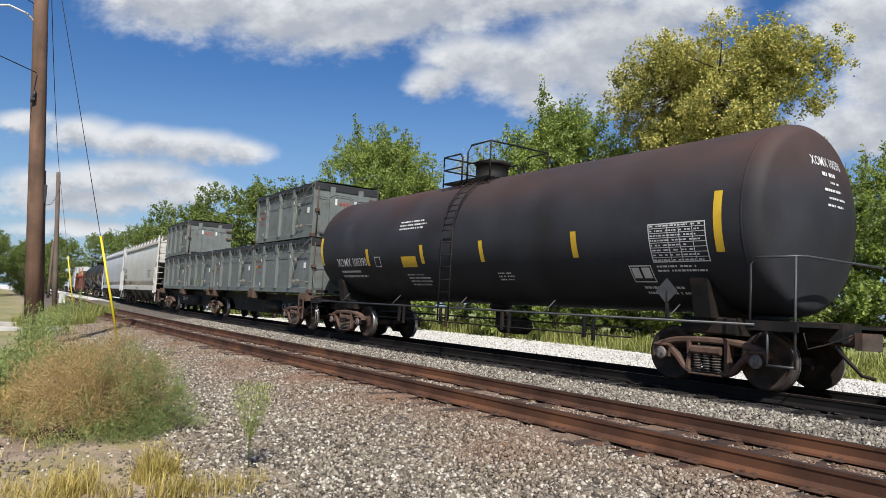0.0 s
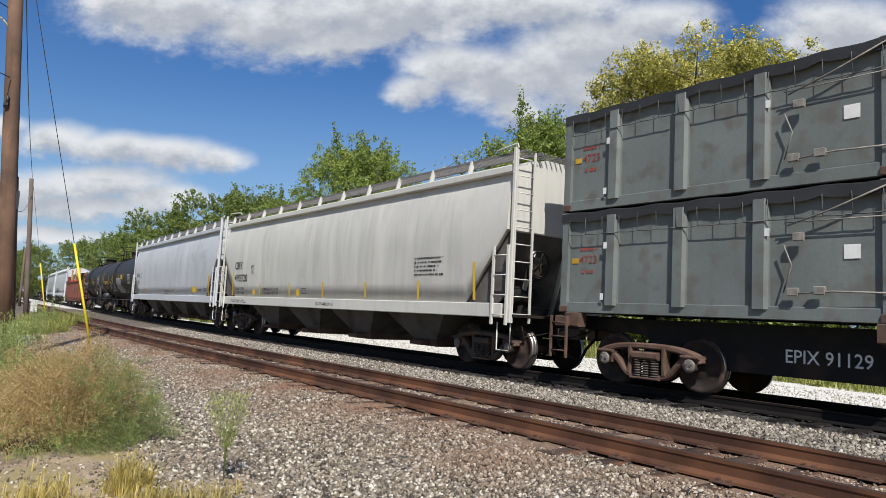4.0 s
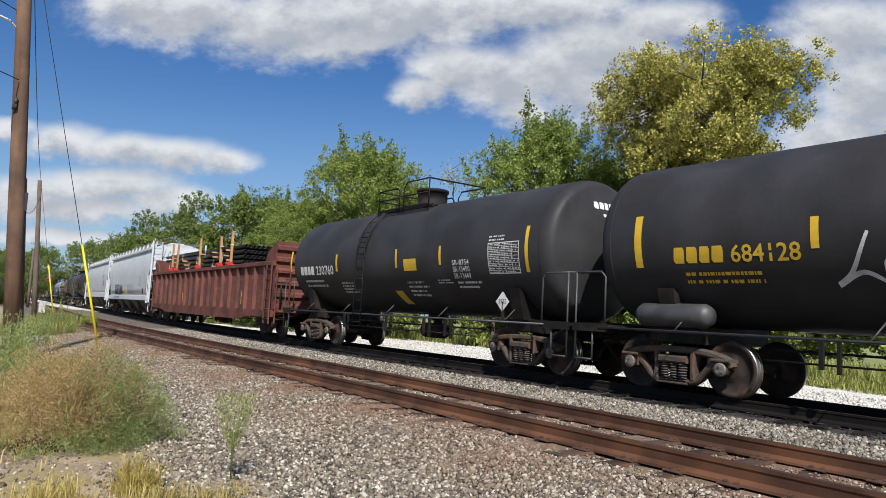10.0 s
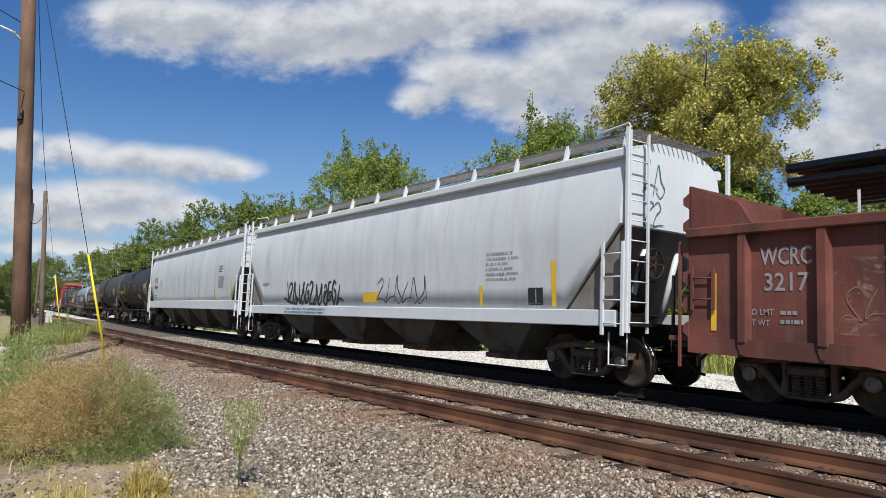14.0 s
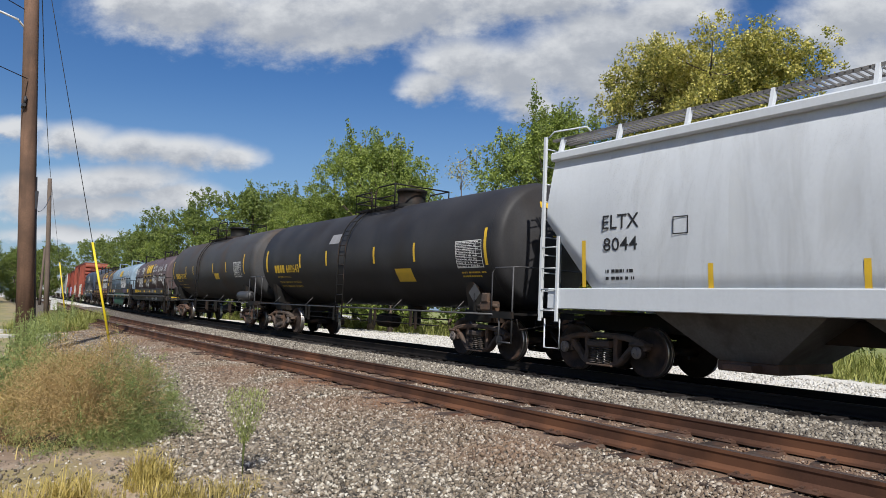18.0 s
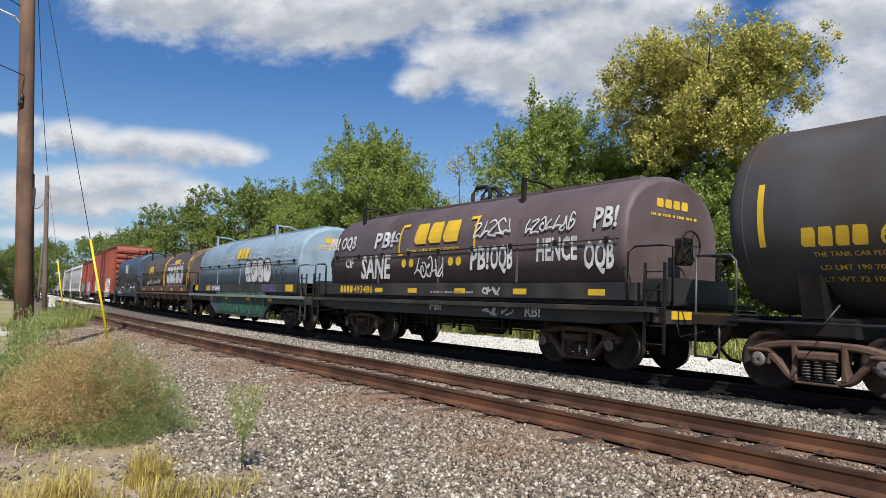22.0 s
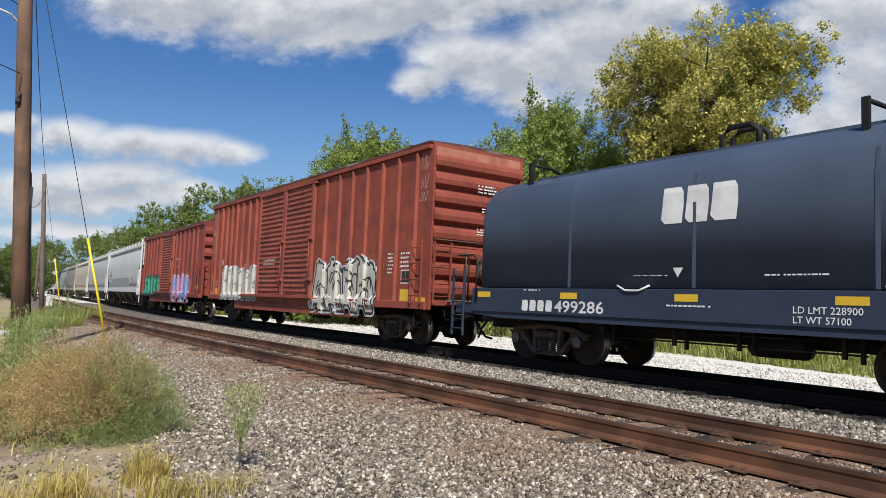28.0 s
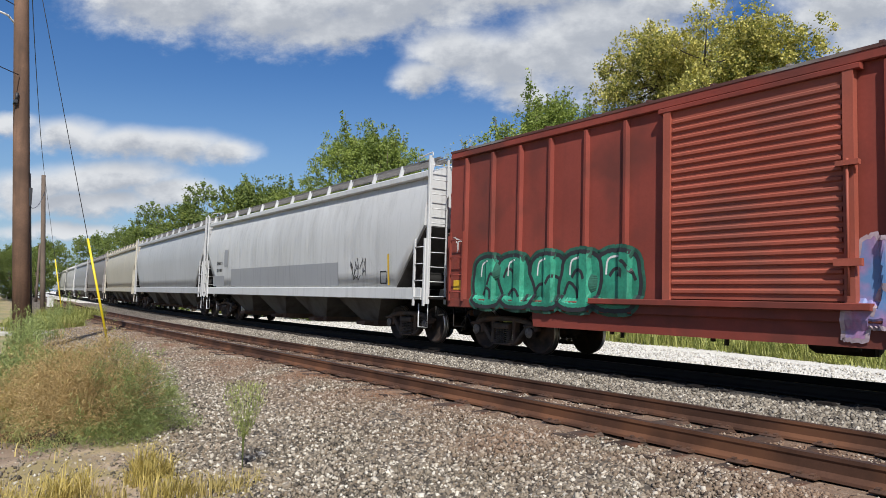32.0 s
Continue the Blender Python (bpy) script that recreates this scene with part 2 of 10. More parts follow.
def leaf_mat(name, rgb, other, through_rgb, lo=0.2, hi=0.8):
    """Leaves: colour varies leaf by leaf, and some light passes through."""
    rgb, other = toned(rgb), toned(other)
    m = bpy.data.materials.new(name)
    m.use_nodes = True
    nt = m.node_tree
    N, L = nt.nodes.new, nt.links.new
    bsdf, out = nt.nodes["Principled BSDF"], nt.nodes["Material Output"]
    g = N("ShaderNodeNewGeometry")
    n = N("ShaderNodeTexNoise")
    n.inputs["Scale"].default_value = 0.35
    L(N("ShaderNodeTexCoord").outputs["Object"], n.inputs["Vector"])
    add = N("ShaderNodeMath")
    add.operation = "MULTIPLY_ADD"
    add.inputs[1].default_value = 0.55
    L(g.outputs["Random Per Island"], add.inputs[0])
    half = N("ShaderNodeMath")
    half.operation, half.inputs[1].default_value = "MULTIPLY", 0.55
    L(n.outputs["Fac"], half.inputs[0])
    L(half.outputs[0], add.inputs[2])
    r = N("ShaderNodeValToRGB")
    r.color_ramp.elements[0].position, r.color_ramp.elements[0].color = lo, (*rgb, 1)
    r.color_ramp.elements[1].position, r.color_ramp.elements[1].color = hi, (*other, 1)
    L(add.outputs[0], r.inputs[0])
    L(r.outputs[0], bsdf.inputs["Base Color"])
    bsdf.inputs["Roughness"].default_value = 0.55
    bsdf.inputs["Specular IOR Level"].default_value = 0.35
    tr, mx = N("ShaderNodeBsdfTranslucent"), N("ShaderNodeMixShader")
    tr.inputs[0].default_value = (*through_rgb, 1)
    mx.inputs[0].default_value = 0.24
    L(bsdf.outputs[0], mx.inputs[1])
    L(tr.outputs[0], mx.inputs[2])
    L(mx.outputs[0], out.inputs[0])
    return m


def stone_mat(name, ramp_rgb, stain, stain_y):
    """Crushed stone: every stone its own shade; rust dust lies along the rails."""
    ramp_rgb, stain = [toned(c) for c in ramp_rgb], toned(stain)
    m = bpy.data.materials.new(name)
    m.use_nodes = True
    nt = m.node_tree
    N, L = nt.nodes.new, nt.links.new
    bsdf = nt.nodes["Principled BSDF"]
    r = N("ShaderNodeValToRGB")
    el = r.color_ramp.elements
    while len(el) < len(ramp_rgb):
        el.new(0.5)
    for i, c in enumerate(ramp_rgb):
        el[i].position, el[i].color = i / (len(ramp_rgb) - 1), (*c, 1)
    L(N("ShaderNodeNewGeometry").outputs["Random Per Island"], r.inputs[0])
    co = N("ShaderNodeTexCoord").outputs["Object"]
    n, n2 = N("ShaderNodeTexNoise"), N("ShaderNodeTexNoise")
    n.inputs["Scale"].default_value, n2.inputs["Scale"].default_value = 60.0, 0.8
    L(co, n.inputs["Vector"])
    L(co, n2.inputs["Vector"])
    mr = N("ShaderNodeMapRange")
    mr.inputs["To Min"].default_value, mr.inputs["To Max"].default_value = 0.65, 1.25
    L(n.outputs["Fac"], mr.inputs["Value"])
    cc = N("ShaderNodeCombineColor")
    for i in range(3):
        L(mr.outputs[0], cc.inputs[i])
    mul = N("ShaderNodeMix")
    mul.data_type, mul.blend_type = "RGBA", "MULTIPLY"
    mul.inputs[0].default_value = 1
    L(r.outputs[0], mul.inputs[6])
    L(cc.outputs[0], mul.inputs[7])
    sep = N("ShaderNodeSeparateXYZ")
    L(co, sep.inputs[0])
    band = N("ShaderNodeMapRange")
    band.inputs["From Min"].default_value, band.inputs["From Max"].default_value = stain_y
    L(sep.outputs[1], band.inputs["Value"])
    sm = N("ShaderNodeMath")
    sm.operation = "MULTIPLY"
    n3 = N("ShaderNodeMapRange")
    n3.inputs["From Min"].default_value, n3.inputs["From Max"].default_value = 0.3, 0.7
    L(n2.outputs["Fac"], n3.inputs["Value"])
    L(band.outputs[0], sm.inputs[0])
    L(n3.outputs[0], sm.inputs[1])
    mx = N("ShaderNodeMix")
    mx.data_type = "RGBA"
    L(sm.outputs[0], mx.inputs[0])
    L(mul.outputs[2], mx.inputs[6])
    mx.inputs[7].default_value = (*stain, 1)
    L(mx.outputs[2], bsdf.inputs["Base Color"])
    bsdf.inputs["Roughness"].default_value = 0.85
    return m


# ---- mesh building
class Build:
    """Collects verts and faces of one mesh."""

    def __init__(self):
        self.v, self.f, self.smooth, self.stuff = [], [], set(), False

    def add(self, verts, faces, smooth=False):
        o = len(self.v)
        if smooth:
            self.smooth.update(range(len(self.f), len(self.f) + len(faces)))
        self.v += [tuple(p) for p in verts]
        self.f += [tuple(o + i for i in f) for f in faces]
        return self

    def box(self, x0, x1, y0, y1, z0, z1, b=0.0):
        if b <= 0:
            v = [(x, y, z) for z in (z0, z1) for y in (y0, y1) for x in (x0, x1)]
            return self.add(v, [(0, 2, 3, 1), (4, 5, 7, 6), (0, 1, 5, 4), (2, 6, 7, 3), (0, 4, 6, 2), (1, 3, 7, 5)])
        b = min(b, (x1 - x0) * 0.45, (y1 - y0) * 0.45, (z1 - z0) * 0.45)
        prof = [(y0 + b, z0), (y1 - b, z0), (y1, z0 + b), (y1, z1 - b), (y1 - b, z1), (y0 + b, z1), (y0, z1 - b), (y0, z0 + b)]
        return self.prism(prof, x0, x1)

    def prism(self, prof, x0, x1, axis="x", smooth=False):
        """A profile of (a, b) pairs pushed from x0 to x1: along x the pairs are (y, z), along y (x, z), along z (x, y)."""
        n = len(prof)
        put = {"x": lambda t, a, b: (t, a, b), "y": lambda t, a, b: (a, t, b), "z": lambda t, a, b: (a, b, t)}[axis]
        v = [put(x0, a, b) for a, b in prof] + [put(x1, a, b) for a, b in prof]
        area = sum(prof[i][0] * prof[(i + 1) % n][1] - prof[(i + 1) % n][0] * prof[i][1] for i in range(n))
        side = [(i, (i + 1) % n, n + (i + 1) % n, n + i) for i in range(n)]
        caps = [tuple(range(n))[::-1], tuple(range(n, 2 * n))]
        flip = (area < 0) != (axis == "y")
        if flip:
            side, caps = [f[::-1] for f in side], [f[::-1] for f in caps]
        self.add(v, side, smooth)
        o = len(self.v) - 2 * n
        self.f += [tuple(o + i for i in f) for f in caps]
        return self

    def tube(self, pts, r, n=6, closed=False):
        """A round bar through the points."""
        pts = [Vector(p) for p in pts]
        rs = r if isinstance(r, (list, tuple)) else [r] * len(pts)
        verts, faces = [], []
        for i, p in enumerate(pts):
            d = ((pts[i + 1] if i + 1 < len(pts) else p) - (pts[i - 1] if i else p)).normalized()
            up = Vector((0, 0, 1)) if abs(d.z) < 0.9 else Vector((1, 0, 0))
            a = d.cross(up).normalized()
            b = a.cross(d)
            verts += [p + (a * math.cos(2 * math.pi * k / n) + b * math.sin(2 * math.pi * k / n)) * rs[i] for k in range(n)]
            if i:
                faces += [((i - 1) * n + k, i * n + k, i * n + (k + 1) % n, (i - 1) * n + (k + 1) % n) for k in range(n)]
        self.add(verts, faces, True)
        o = len(self.v) - len(verts)
        self.f += [tuple(o + k for k in range(n)), tuple(o + (len(pts) - 1) * n + k for k in range(n))[::-1]]
        return self

    def lathe(self, prof, c=(0, 0, 0), axis="z", n=24, smooth=True):
        """A profile of (radius, height) turned round an axis through c."""
        verts, faces = [], []
        for j, (r, h) in enumerate(prof):
            for k in range(n):
                a = 2 * math.pi * k / n
                p = (r * math.cos(a), r * math.sin(a), h)
                if axis == "x":
                    p = (h, p[0], p[1])
                elif axis == "y":
                    p = (p[1], h, p[0])
                verts.append((p[0] + c[0], p[1] + c[1], p[2] + c[2]))
            if j:
                faces += [((j - 1) * n + k, (j - 1) * n + (k + 1) % n, j * n + (k + 1) % n, j * n + k) for k in range(n)]
        self.add(verts, faces, smooth)
        o = len(self.v) - len(verts)
        if prof[0][0] > 1e-4:
            self.f.append(tuple(o + k for k in range(n))[::-1])
        if prof[-1][0] > 1e-4:
            self.f.append(tuple(o + (len(prof) - 1) * n + k for k in range(n)))
        return self

    def mesh(self, name, material):
        me = bpy.data.meshes.new(name)
        me.from_pydata(self.v, [], self.f)
        if self.smooth:
            flags = np.zeros(len(self.f), dtype=bool)
            flags[list(self.smooth)] = True
            me.polygons.foreach_set("use_smooth", flags)
        if material:
            me.materials.append(material)
        me.update()
        return me


def part(name, build, material, parent=None, label=""):
    """Links a build as one mesh object, under a thing or a part."""
    ob = new(name, build.mesh(name, material) if isinstance(build, Build) else build)
    ob.parent = parent
    if label:
        ob["label"] = label
    return ob


def empty(name, label, category, group="", kind="", at=None):
    ob = new(name)
    ob.empty_display_size = 0.3
    if at is not None:
        ob.matrix_basis = at
    return tagged(ob, label, category, group, kind)


def array_mesh(name, verts, faces, material, smooth=False):
    """A big mesh from numpy arrays; faces all have the same number of corners."""
    me = bpy.data.meshes.new(name)
    k = faces.shape[1]
    me.vertices.add(len(verts))
    me.vertices.foreach_set("co", verts.astype(np.float32).ravel())
    me.loops.add(faces.size)
    me.loops.foreach_set("vertex_index", faces.astype(np.int32).ravel())
    me.polygons.add(len(faces))
    me.polygons.foreach_set("loop_start", np.arange(0, faces.size, k, dtype=np.int32))
    if smooth:
        me.polygons.foreach_set("use_smooth", np.ones(len(faces), dtype=bool))
    me.materials.append(material)
    me.update(calc_edges=True)
    me.validate()
    return me


rng = np.random.default_rng(7)


def turns(n):
    """n random rotation matrices."""
    q = rng.normal(size=(n, 4))
    q /= np.linalg.norm(q, axis=1)[:, None]
    w, x, y, z = q.T
    return np.stack([1 - 2 * (y * y + z * z), 2 * (x * y - z * w), 2 * (x * z + y * w), 2 * (x * y + z * w), 1 - 2 * (x * x + z * z),
                     2 * (y * z - x * w), 2 * (x * z - y * w), 2 * (y * z + x * w), 1 - 2 * (x * x + y * y)], 1).reshape(n, 3, 3)


# ---- surfaces of the site
M_RAIL = mat("rusty_rail", (0.072, 0.034, 0.021), 0.8, 0.0, 0.35, 2.0, 60, 0.001, (0.15, 0.066, 0.034), 0.4, spec=0.25)
M_RAILTOP = mat("worn_rail_head", (0.07, 0.046, 0.036), 0.55, 0.1, 0.3, 3.0, 80, spec=0.35)
# rails under the train: darkened, the train's shade is in the colour
M_RAIL_DARK = mat("shaded_rail", (0.012, 0.01, 0.009), 0.7, 0.1, 0.3, 2.0, 60, spec=0.2)
M_TIE = mat("weathered_tie", (0.062, 0.045, 0.036), 0.95, 0, 0.5, 5.0, 40, 0.012, (0.14, 0.07, 0.042), 0.4, 2.0, per_object=0.45, spec=0.2)
# ties under the train: near-black, with the shade painted in
M_TIE_DARK = mat("shaded_tie", (0.016, 0.013, 0.012), 0.95, 0, 0.35, 5.0, 40, 0.01, per_object=0.3, spec=0.15)
M_PLATE = mat("rusty_plate", (0.1, 0.05, 0.03), 0.8, 0.2, 0.35, 8.0, 60)
M_STONE = stone_mat("crushed_stone", [(0.04, 0.034, 0.026), (0.15, 0.125, 0.092), (0.29, 0.248, 0.19), (0.2, 0.152, 0.102), (0.4, 0.35, 0.275), (0.7, 0.65, 0.55)],
                    (0.21, 0.112, 0.062), (3.4, 5.1))
M_STONE_PALE = stone_mat("pale_stone", [(0.06, 0.05, 0.04), (0.22, 0.193, 0.153), (0.36, 0.32, 0.26), (0.17, 0.14, 0.104), (0.58, 0.535, 0.455)],
                         (0.2, 0.14, 0.1), (20.0, 30.0))
M_STONE_ROAD = stone_mat("white_road_stone", [(0.3, 0.285, 0.25), (0.56, 0.54, 0.49), (0.7, 0.68, 0.63), (0.45, 0.42, 0.37), (0.8, 0.78, 0.73)], (0.5, 0.46, 0.4), (60.0, 80.0))
# stones under the train: the shade there is put into their colours
M_STONE_DARK = stone_mat("shaded_stone", [(0.01, 0.009, 0.008), (0.03, 0.026, 0.023), (0.018, 0.016, 0.014), (0.07, 0.062, 0.055)], (0.03, 0.024, 0.018), (20.0, 30.0))
M_BARK = mat("bark", (0.13, 0.1, 0.075), 0.95, 0, 0.35, 4.0, 30, 0.02)
M_POLE = mat("weathered_pole", (0.19, 0.11, 0.07), 0.9, 0, 0.3, 1.2, 26, 0.006, (0.1, 0.06, 0.04), 0.4, 0.8, streak=0.65, streak_rgb=(0.065, 0.038, 0.025))
M_POLE_GREY = mat("grey_pole", (0.14, 0.105, 0.082), 0.9, 0, 0.3, 1.2, 26, 0.004)
M_YELLOW = mat("yellow_plastic", (0.78, 0.6, 0.02), 0.45, 0, 0.12, 2.0, 30)
M_STEEL = mat("galvanised_steel", (0.42, 0.43, 0.43), 0.45, 0.7, 0.15, 3.0, 40)
M_WIRE = mat("wire", (0.05, 0.05, 0.055), 0.5, 0.4, 0.1)
M_WHITE = mat("white_enamel", (0.75, 0.75, 0.73), 0.5, 0, 0.12, 2.0, 30, streak=0.25)
M_TWIG = leaf_mat("dry_weed", (0.24, 0.155, 0.066), (0.62, 0.46, 0.21), (0.55, 0.39, 0.15))
M_WEED = leaf_mat("green_weed", (0.055, 0.095, 0.032), (0.4, 0.46, 0.16), (0.34, 0.42, 0.11))
M_WEED_PALE = leaf_mat("pale_weed", (0.18, 0.23, 0.06), (0.46, 0.48, 0.18), (0.4, 0.46, 0.13))
M_TUFT = leaf_mat("yellow_green_grass", (0.19, 0.17, 0.035), (0.62, 0.48, 0.15), (0.56, 0.46, 0.12))
M_STRAW = leaf_mat("straw_grass", (0.24, 0.2, 0.06), (0.6, 0.47, 0.18), (0.52, 0.44, 0.14))
M_GRASS = leaf_mat("meadow_grass", (0.12, 0.16, 0.035), (0.4, 0.4, 0.12), (0.36, 0.4, 0.09))
M_LEAF = leaf_mat("green_leaves", (0.04, 0.075, 0.018), (0.34, 0.41, 0.09), (0.32, 0.43, 0.07), 0.22, 0.82)
M_LEAF_DARK = leaf_mat("dark_leaves", (0.05, 0.085, 0.024), (0.24, 0.29, 0.07), (0.28, 0.38, 0.07))
M_LEAF_GOLD = leaf_mat("yellowing_leaves", (0.05, 0.085, 0.02), (0.76, 0.66, 0.19), (0.5, 0.52, 0.1), 0.25, 0.76)
M_CONCRETE = mat("pale_concrete", (0.46, 0.45, 0.42), 0.85, 0, 0.2, 2.0, 40, 0.002)


def ground_mat():
    """One sheet: stone grit by the track, trodden soil and dry grass, a pale stone road behind the train and meadow to the horizon."""
    m = bpy.data.materials.new("ground")
    m.use_nodes = True
    nt = m.node_tree
    N, L = nt.nodes.new, nt.links.new
    bsdf = nt.nodes["Principled BSDF"]
    co = N("ShaderNodeTexCoord").outputs["Object"]
    sep = N("ShaderNodeSeparateXYZ")
    L(co, sep.inputs[0])

    def nz(sc, det=5.0):
        n = N("ShaderNodeTexNoise")
        n.inputs["Scale"].default_value, n.inputs["Detail"].default_value = sc, det
        L(co, n.inputs["Vector"])
        return n.outputs["Fac"]

    def math_(op, a, b=0.0):
        n = N("ShaderNodeMath")
        n.operation = op
        for s, v in ((n.inputs[0], a), (n.inputs[1], b)):
            if isinstance(v, (int, float)):
                s.default_value = v
            else:
                L(v, s)
        return n.outputs[0]

    def step(v, lo, hi):
        r = N("ShaderNodeMapRange")
        r.interpolation_type = "SMOOTHSTEP"
        r.inputs["From Min"].default_value, r.inputs["From Max"].default_value = lo, hi
        L(v, r.inputs["Value"])
        return r.outputs[0]

    def mix(f, a, b):
        n = N("ShaderNodeMix")
        n.data_type = "RGBA"
        for s, v in ((n.inputs[0], f), (n.inputs[6], a), (n.inputs[7], b)):
            if isinstance(v, (int, float)):
                s.default_value = v
            elif isinstance(v, tuple):
                s.default_value = (*v, 1)
            else:
                L(v, s)
        return n.outputs[2]

    def speckle(sc, cols):
        v = N("ShaderNodeTexVoronoi")
        v.inputs["Scale"].default_value = sc
        L(co, v.inputs["Vector"])
        s2 = N("ShaderNodeSeparateColor")
        L(v.outputs["Color"], s2.inputs[0])
        r = N("ShaderNodeValToRGB")
        el = r.color_ramp.elements
        while len(el) < len(cols):
            el.new(0.5)
        for i, c in enumerate(cols):
            el[i].position, el[i].color = i / (len(cols) - 1), (*c, 1)
        L(s2.outputs[0], r.inputs[0])
        return r.outputs[0], v.outputs["Distance"]

    # grit is darkened to put shade into the gaps between the stones
    grit, gd = speckle(24, [(0.02, 0.016, 0.012), (0.08, 0.065, 0.048), (0.15, 0.122, 0.092), (0.05, 0.04, 0.03), (0.3, 0.26, 0.21)])
    pale, pd = speckle(26, [(0.42, 0.4, 0.36), (0.66, 0.64, 0.59), (0.56, 0.54, 0.49), (0.78, 0.76, 0.71)])
    wob = math_("MULTIPLY_ADD", nz(0.25), 5.0)
    soil = mix(step(nz(1.3), 0.35, 0.65), (0.21, 0.15, 0.105), (0.4, 0.31, 0.22))
    soil = mix(step(nz(30), 0.55, 0.7), soil, (0.15, 0.108, 0.078))
    dry = mix(step(nz(0.6), 0.35, 0.65), (0.34, 0.27, 0.13), (0.26, 0.21, 0.1))
    bank = mix(step(nz(0.6), 0.35, 0.65), (0.3, 0.25, 0.1), (0.17, 0.19, 0.065))
    meadow = mix(step(nz(0.35), 0.3, 0.7), (0.15, 0.19, 0.05), (0.28, 0.28, 0.1))
    y = sep.outputs[1]
    x = sep.outputs[0]
    yy = math_("ADD", y, math_("MULTIPLY", math_("SUBTRACT", nz(0.4), 0.5), 3.0))
    # near side: soil and dry grass on the bank away from the track, grit towards it; the edge swings out along the line
    edge = math_("MULTIPLY_ADD", x, -0.06)
    near = math_("SUBTRACT", math_("ADD", y, math_("MULTIPLY", math_("SUBTRACT", nz(1.5), 0.5), 1.2)), edge)
    col = mix(step(near, 1.35, 1.75), mix(step(nz(0.9), 0.52, 0.62), soil, dry), grit)
    far_x = step(x, -24.0, -19.0)
    col = mix(far_x, mix(step(near, -2.0, 3.5), bank, col), col)
    # rust dust in the empty track
    bend = math_("MULTIPLY", math_("POWER", math_("MAXIMUM", math_("SUBTRACT", BEND_X, x), 0.0), 2.0), 0.5 / BEND_R)
    v = math_("SUBTRACT", y, bend)
    dust = mix(step(nz(2.0), 0.35, 0.65), (0.15, 0.085, 0.05), (0.24, 0.155, 0.1))
    col = mix(math_("MULTIPLY", math_("MULTIPLY", step(v, 4.6, 5.2), step(v, 8.2, 7.6)), 0.75), col, dust)
    # bed of the far track: the train's shade is painted near-black
    train_shade = mix(step(nz(3.0), 0.35, 0.65), (0.014, 0.012, 0.011), (0.045, 0.04, 0.035))
    col = mix(math_("MULTIPLY", step(v, 9.8, 10.2), step(v, 13.3, 12.8)), col, train_shade)
    col = mix(step(yy, 13.2, 14.0), col, pale)
    # the road's meadow edge
    over = math_("SUBTRACT", yy, math_("MULTIPLY_ADD", x, -0.34))
    col = mix(step(over, 19.0, 19.9), col, meadow)
    L(col, bsdf.inputs["Base Color"])
    bsdf.inputs["Roughness"].default_value = 0.95
    b = N("ShaderNodeBump")
    b.inputs["Strength"].default_value, b.inputs["Distance"].default_value = 0.7, 0.02
    L(nz(45, 6.0), b.inputs["Height"])
    L(b.outputs[0], bsdf.inputs["Normal"])
    return m


def ground_z(x, y):
    """Height of the ground: shoulders of the ballast fall to the bank on both sides."""
    x, y = np.asarray(x, float), np.asarray(y, float)
    s = np.maximum(0, BEND_X - x)
    bend = np.where(s > 43.6, 1.86 + (s - 43.6) * 0.0852, s ** 2 / (2 * BEND_R))
    v = y - bend
    z = np.interp(v, [-40, 0.5, 2.6, 4.6, 4.95, 7.9, 8.6, 9.9, 13.0, 14.2, 16, 30, 80, 400],
                  [-0.45, -0.46, -0.44, -0.25, -0.2, -0.2, -0.27, -0.21, -0.21, -0.5, -0.55, -0.55, -0.4, -0.4])
    return z


def build_ground():
    xs = np.unique(np.concatenate([np.linspace(-900, -80, 30), np.linspace(-80, -25, 60), np.linspace(-25, 12, 150), np.linspace(12, 900, 25)]))
    ys = np.unique(np.concatenate([np.linspace(-900, -12, 22), np.linspace(-12, 0, 30), np.linspace(0, 16, 120), np.linspace(16, 60, 40), np.linspace(60, 900, 20)]))
    X, Y = np.meshgrid(xs, ys, indexing="ij")
    Z = ground_z(X, Y) + 0.012 * np.sin(X * 3.1 + Y * 1.7) * np.sin(Y * 2.3 - X) * (np.abs(Y) < 60)
    n, k = X.shape
    v = np.stack([X.ravel(), Y.ravel(), Z.ravel()], 1)
    i = (np.arange(n - 1)[:, None] * k + np.arange(k - 1)[None]).ravel()
    f = np.stack([i, i + k, i + k + 1, i + 1], 1)
    tagged(new("ground", array_mesh("ground", v, f, ground_mat(), True)), "stony ground with soil, dry grass and a pale stone road", "ground", kind="structure")


build_ground()


# ---- track
def rail_along(name, off, x_from, x_to, body, head, parent, label):
    prof = [(-0.036, 0.0), (0.036, 0.0), (0.037, -0.03), (0.028, -0.05), (0.026, -0.12), (0.07, -0.155), (0.075, -0.178), (-0.075, -0.178), (-0.07, -0.155), (-0.026, -0.12),
            (-0.028, -0.05), (-0.037, -0.03)]
    ss = [x_from] + list(np.arange(BEND_X, x_to, -5.0)) + [x_to]
    verts, n = [], len(prof)
    for s in ss:
        x, y, a = line(s, off)
        verts += [(x, y + d, z) for d, z in prof]
    faces = [((i - 1) * n + j, i * n + j, i * n + (j + 1) % n, (i - 1) * n + (j + 1) % n) for i in range(1, len(ss)) for j in range(n)]
    ob = part(name, Build().add(verts, faces), body, parent, label)
    ob.data.materials.append(head)
    for p in ob.data.polygons:
        if p.index % n == 0:
            p.material_index = 1
    return ob


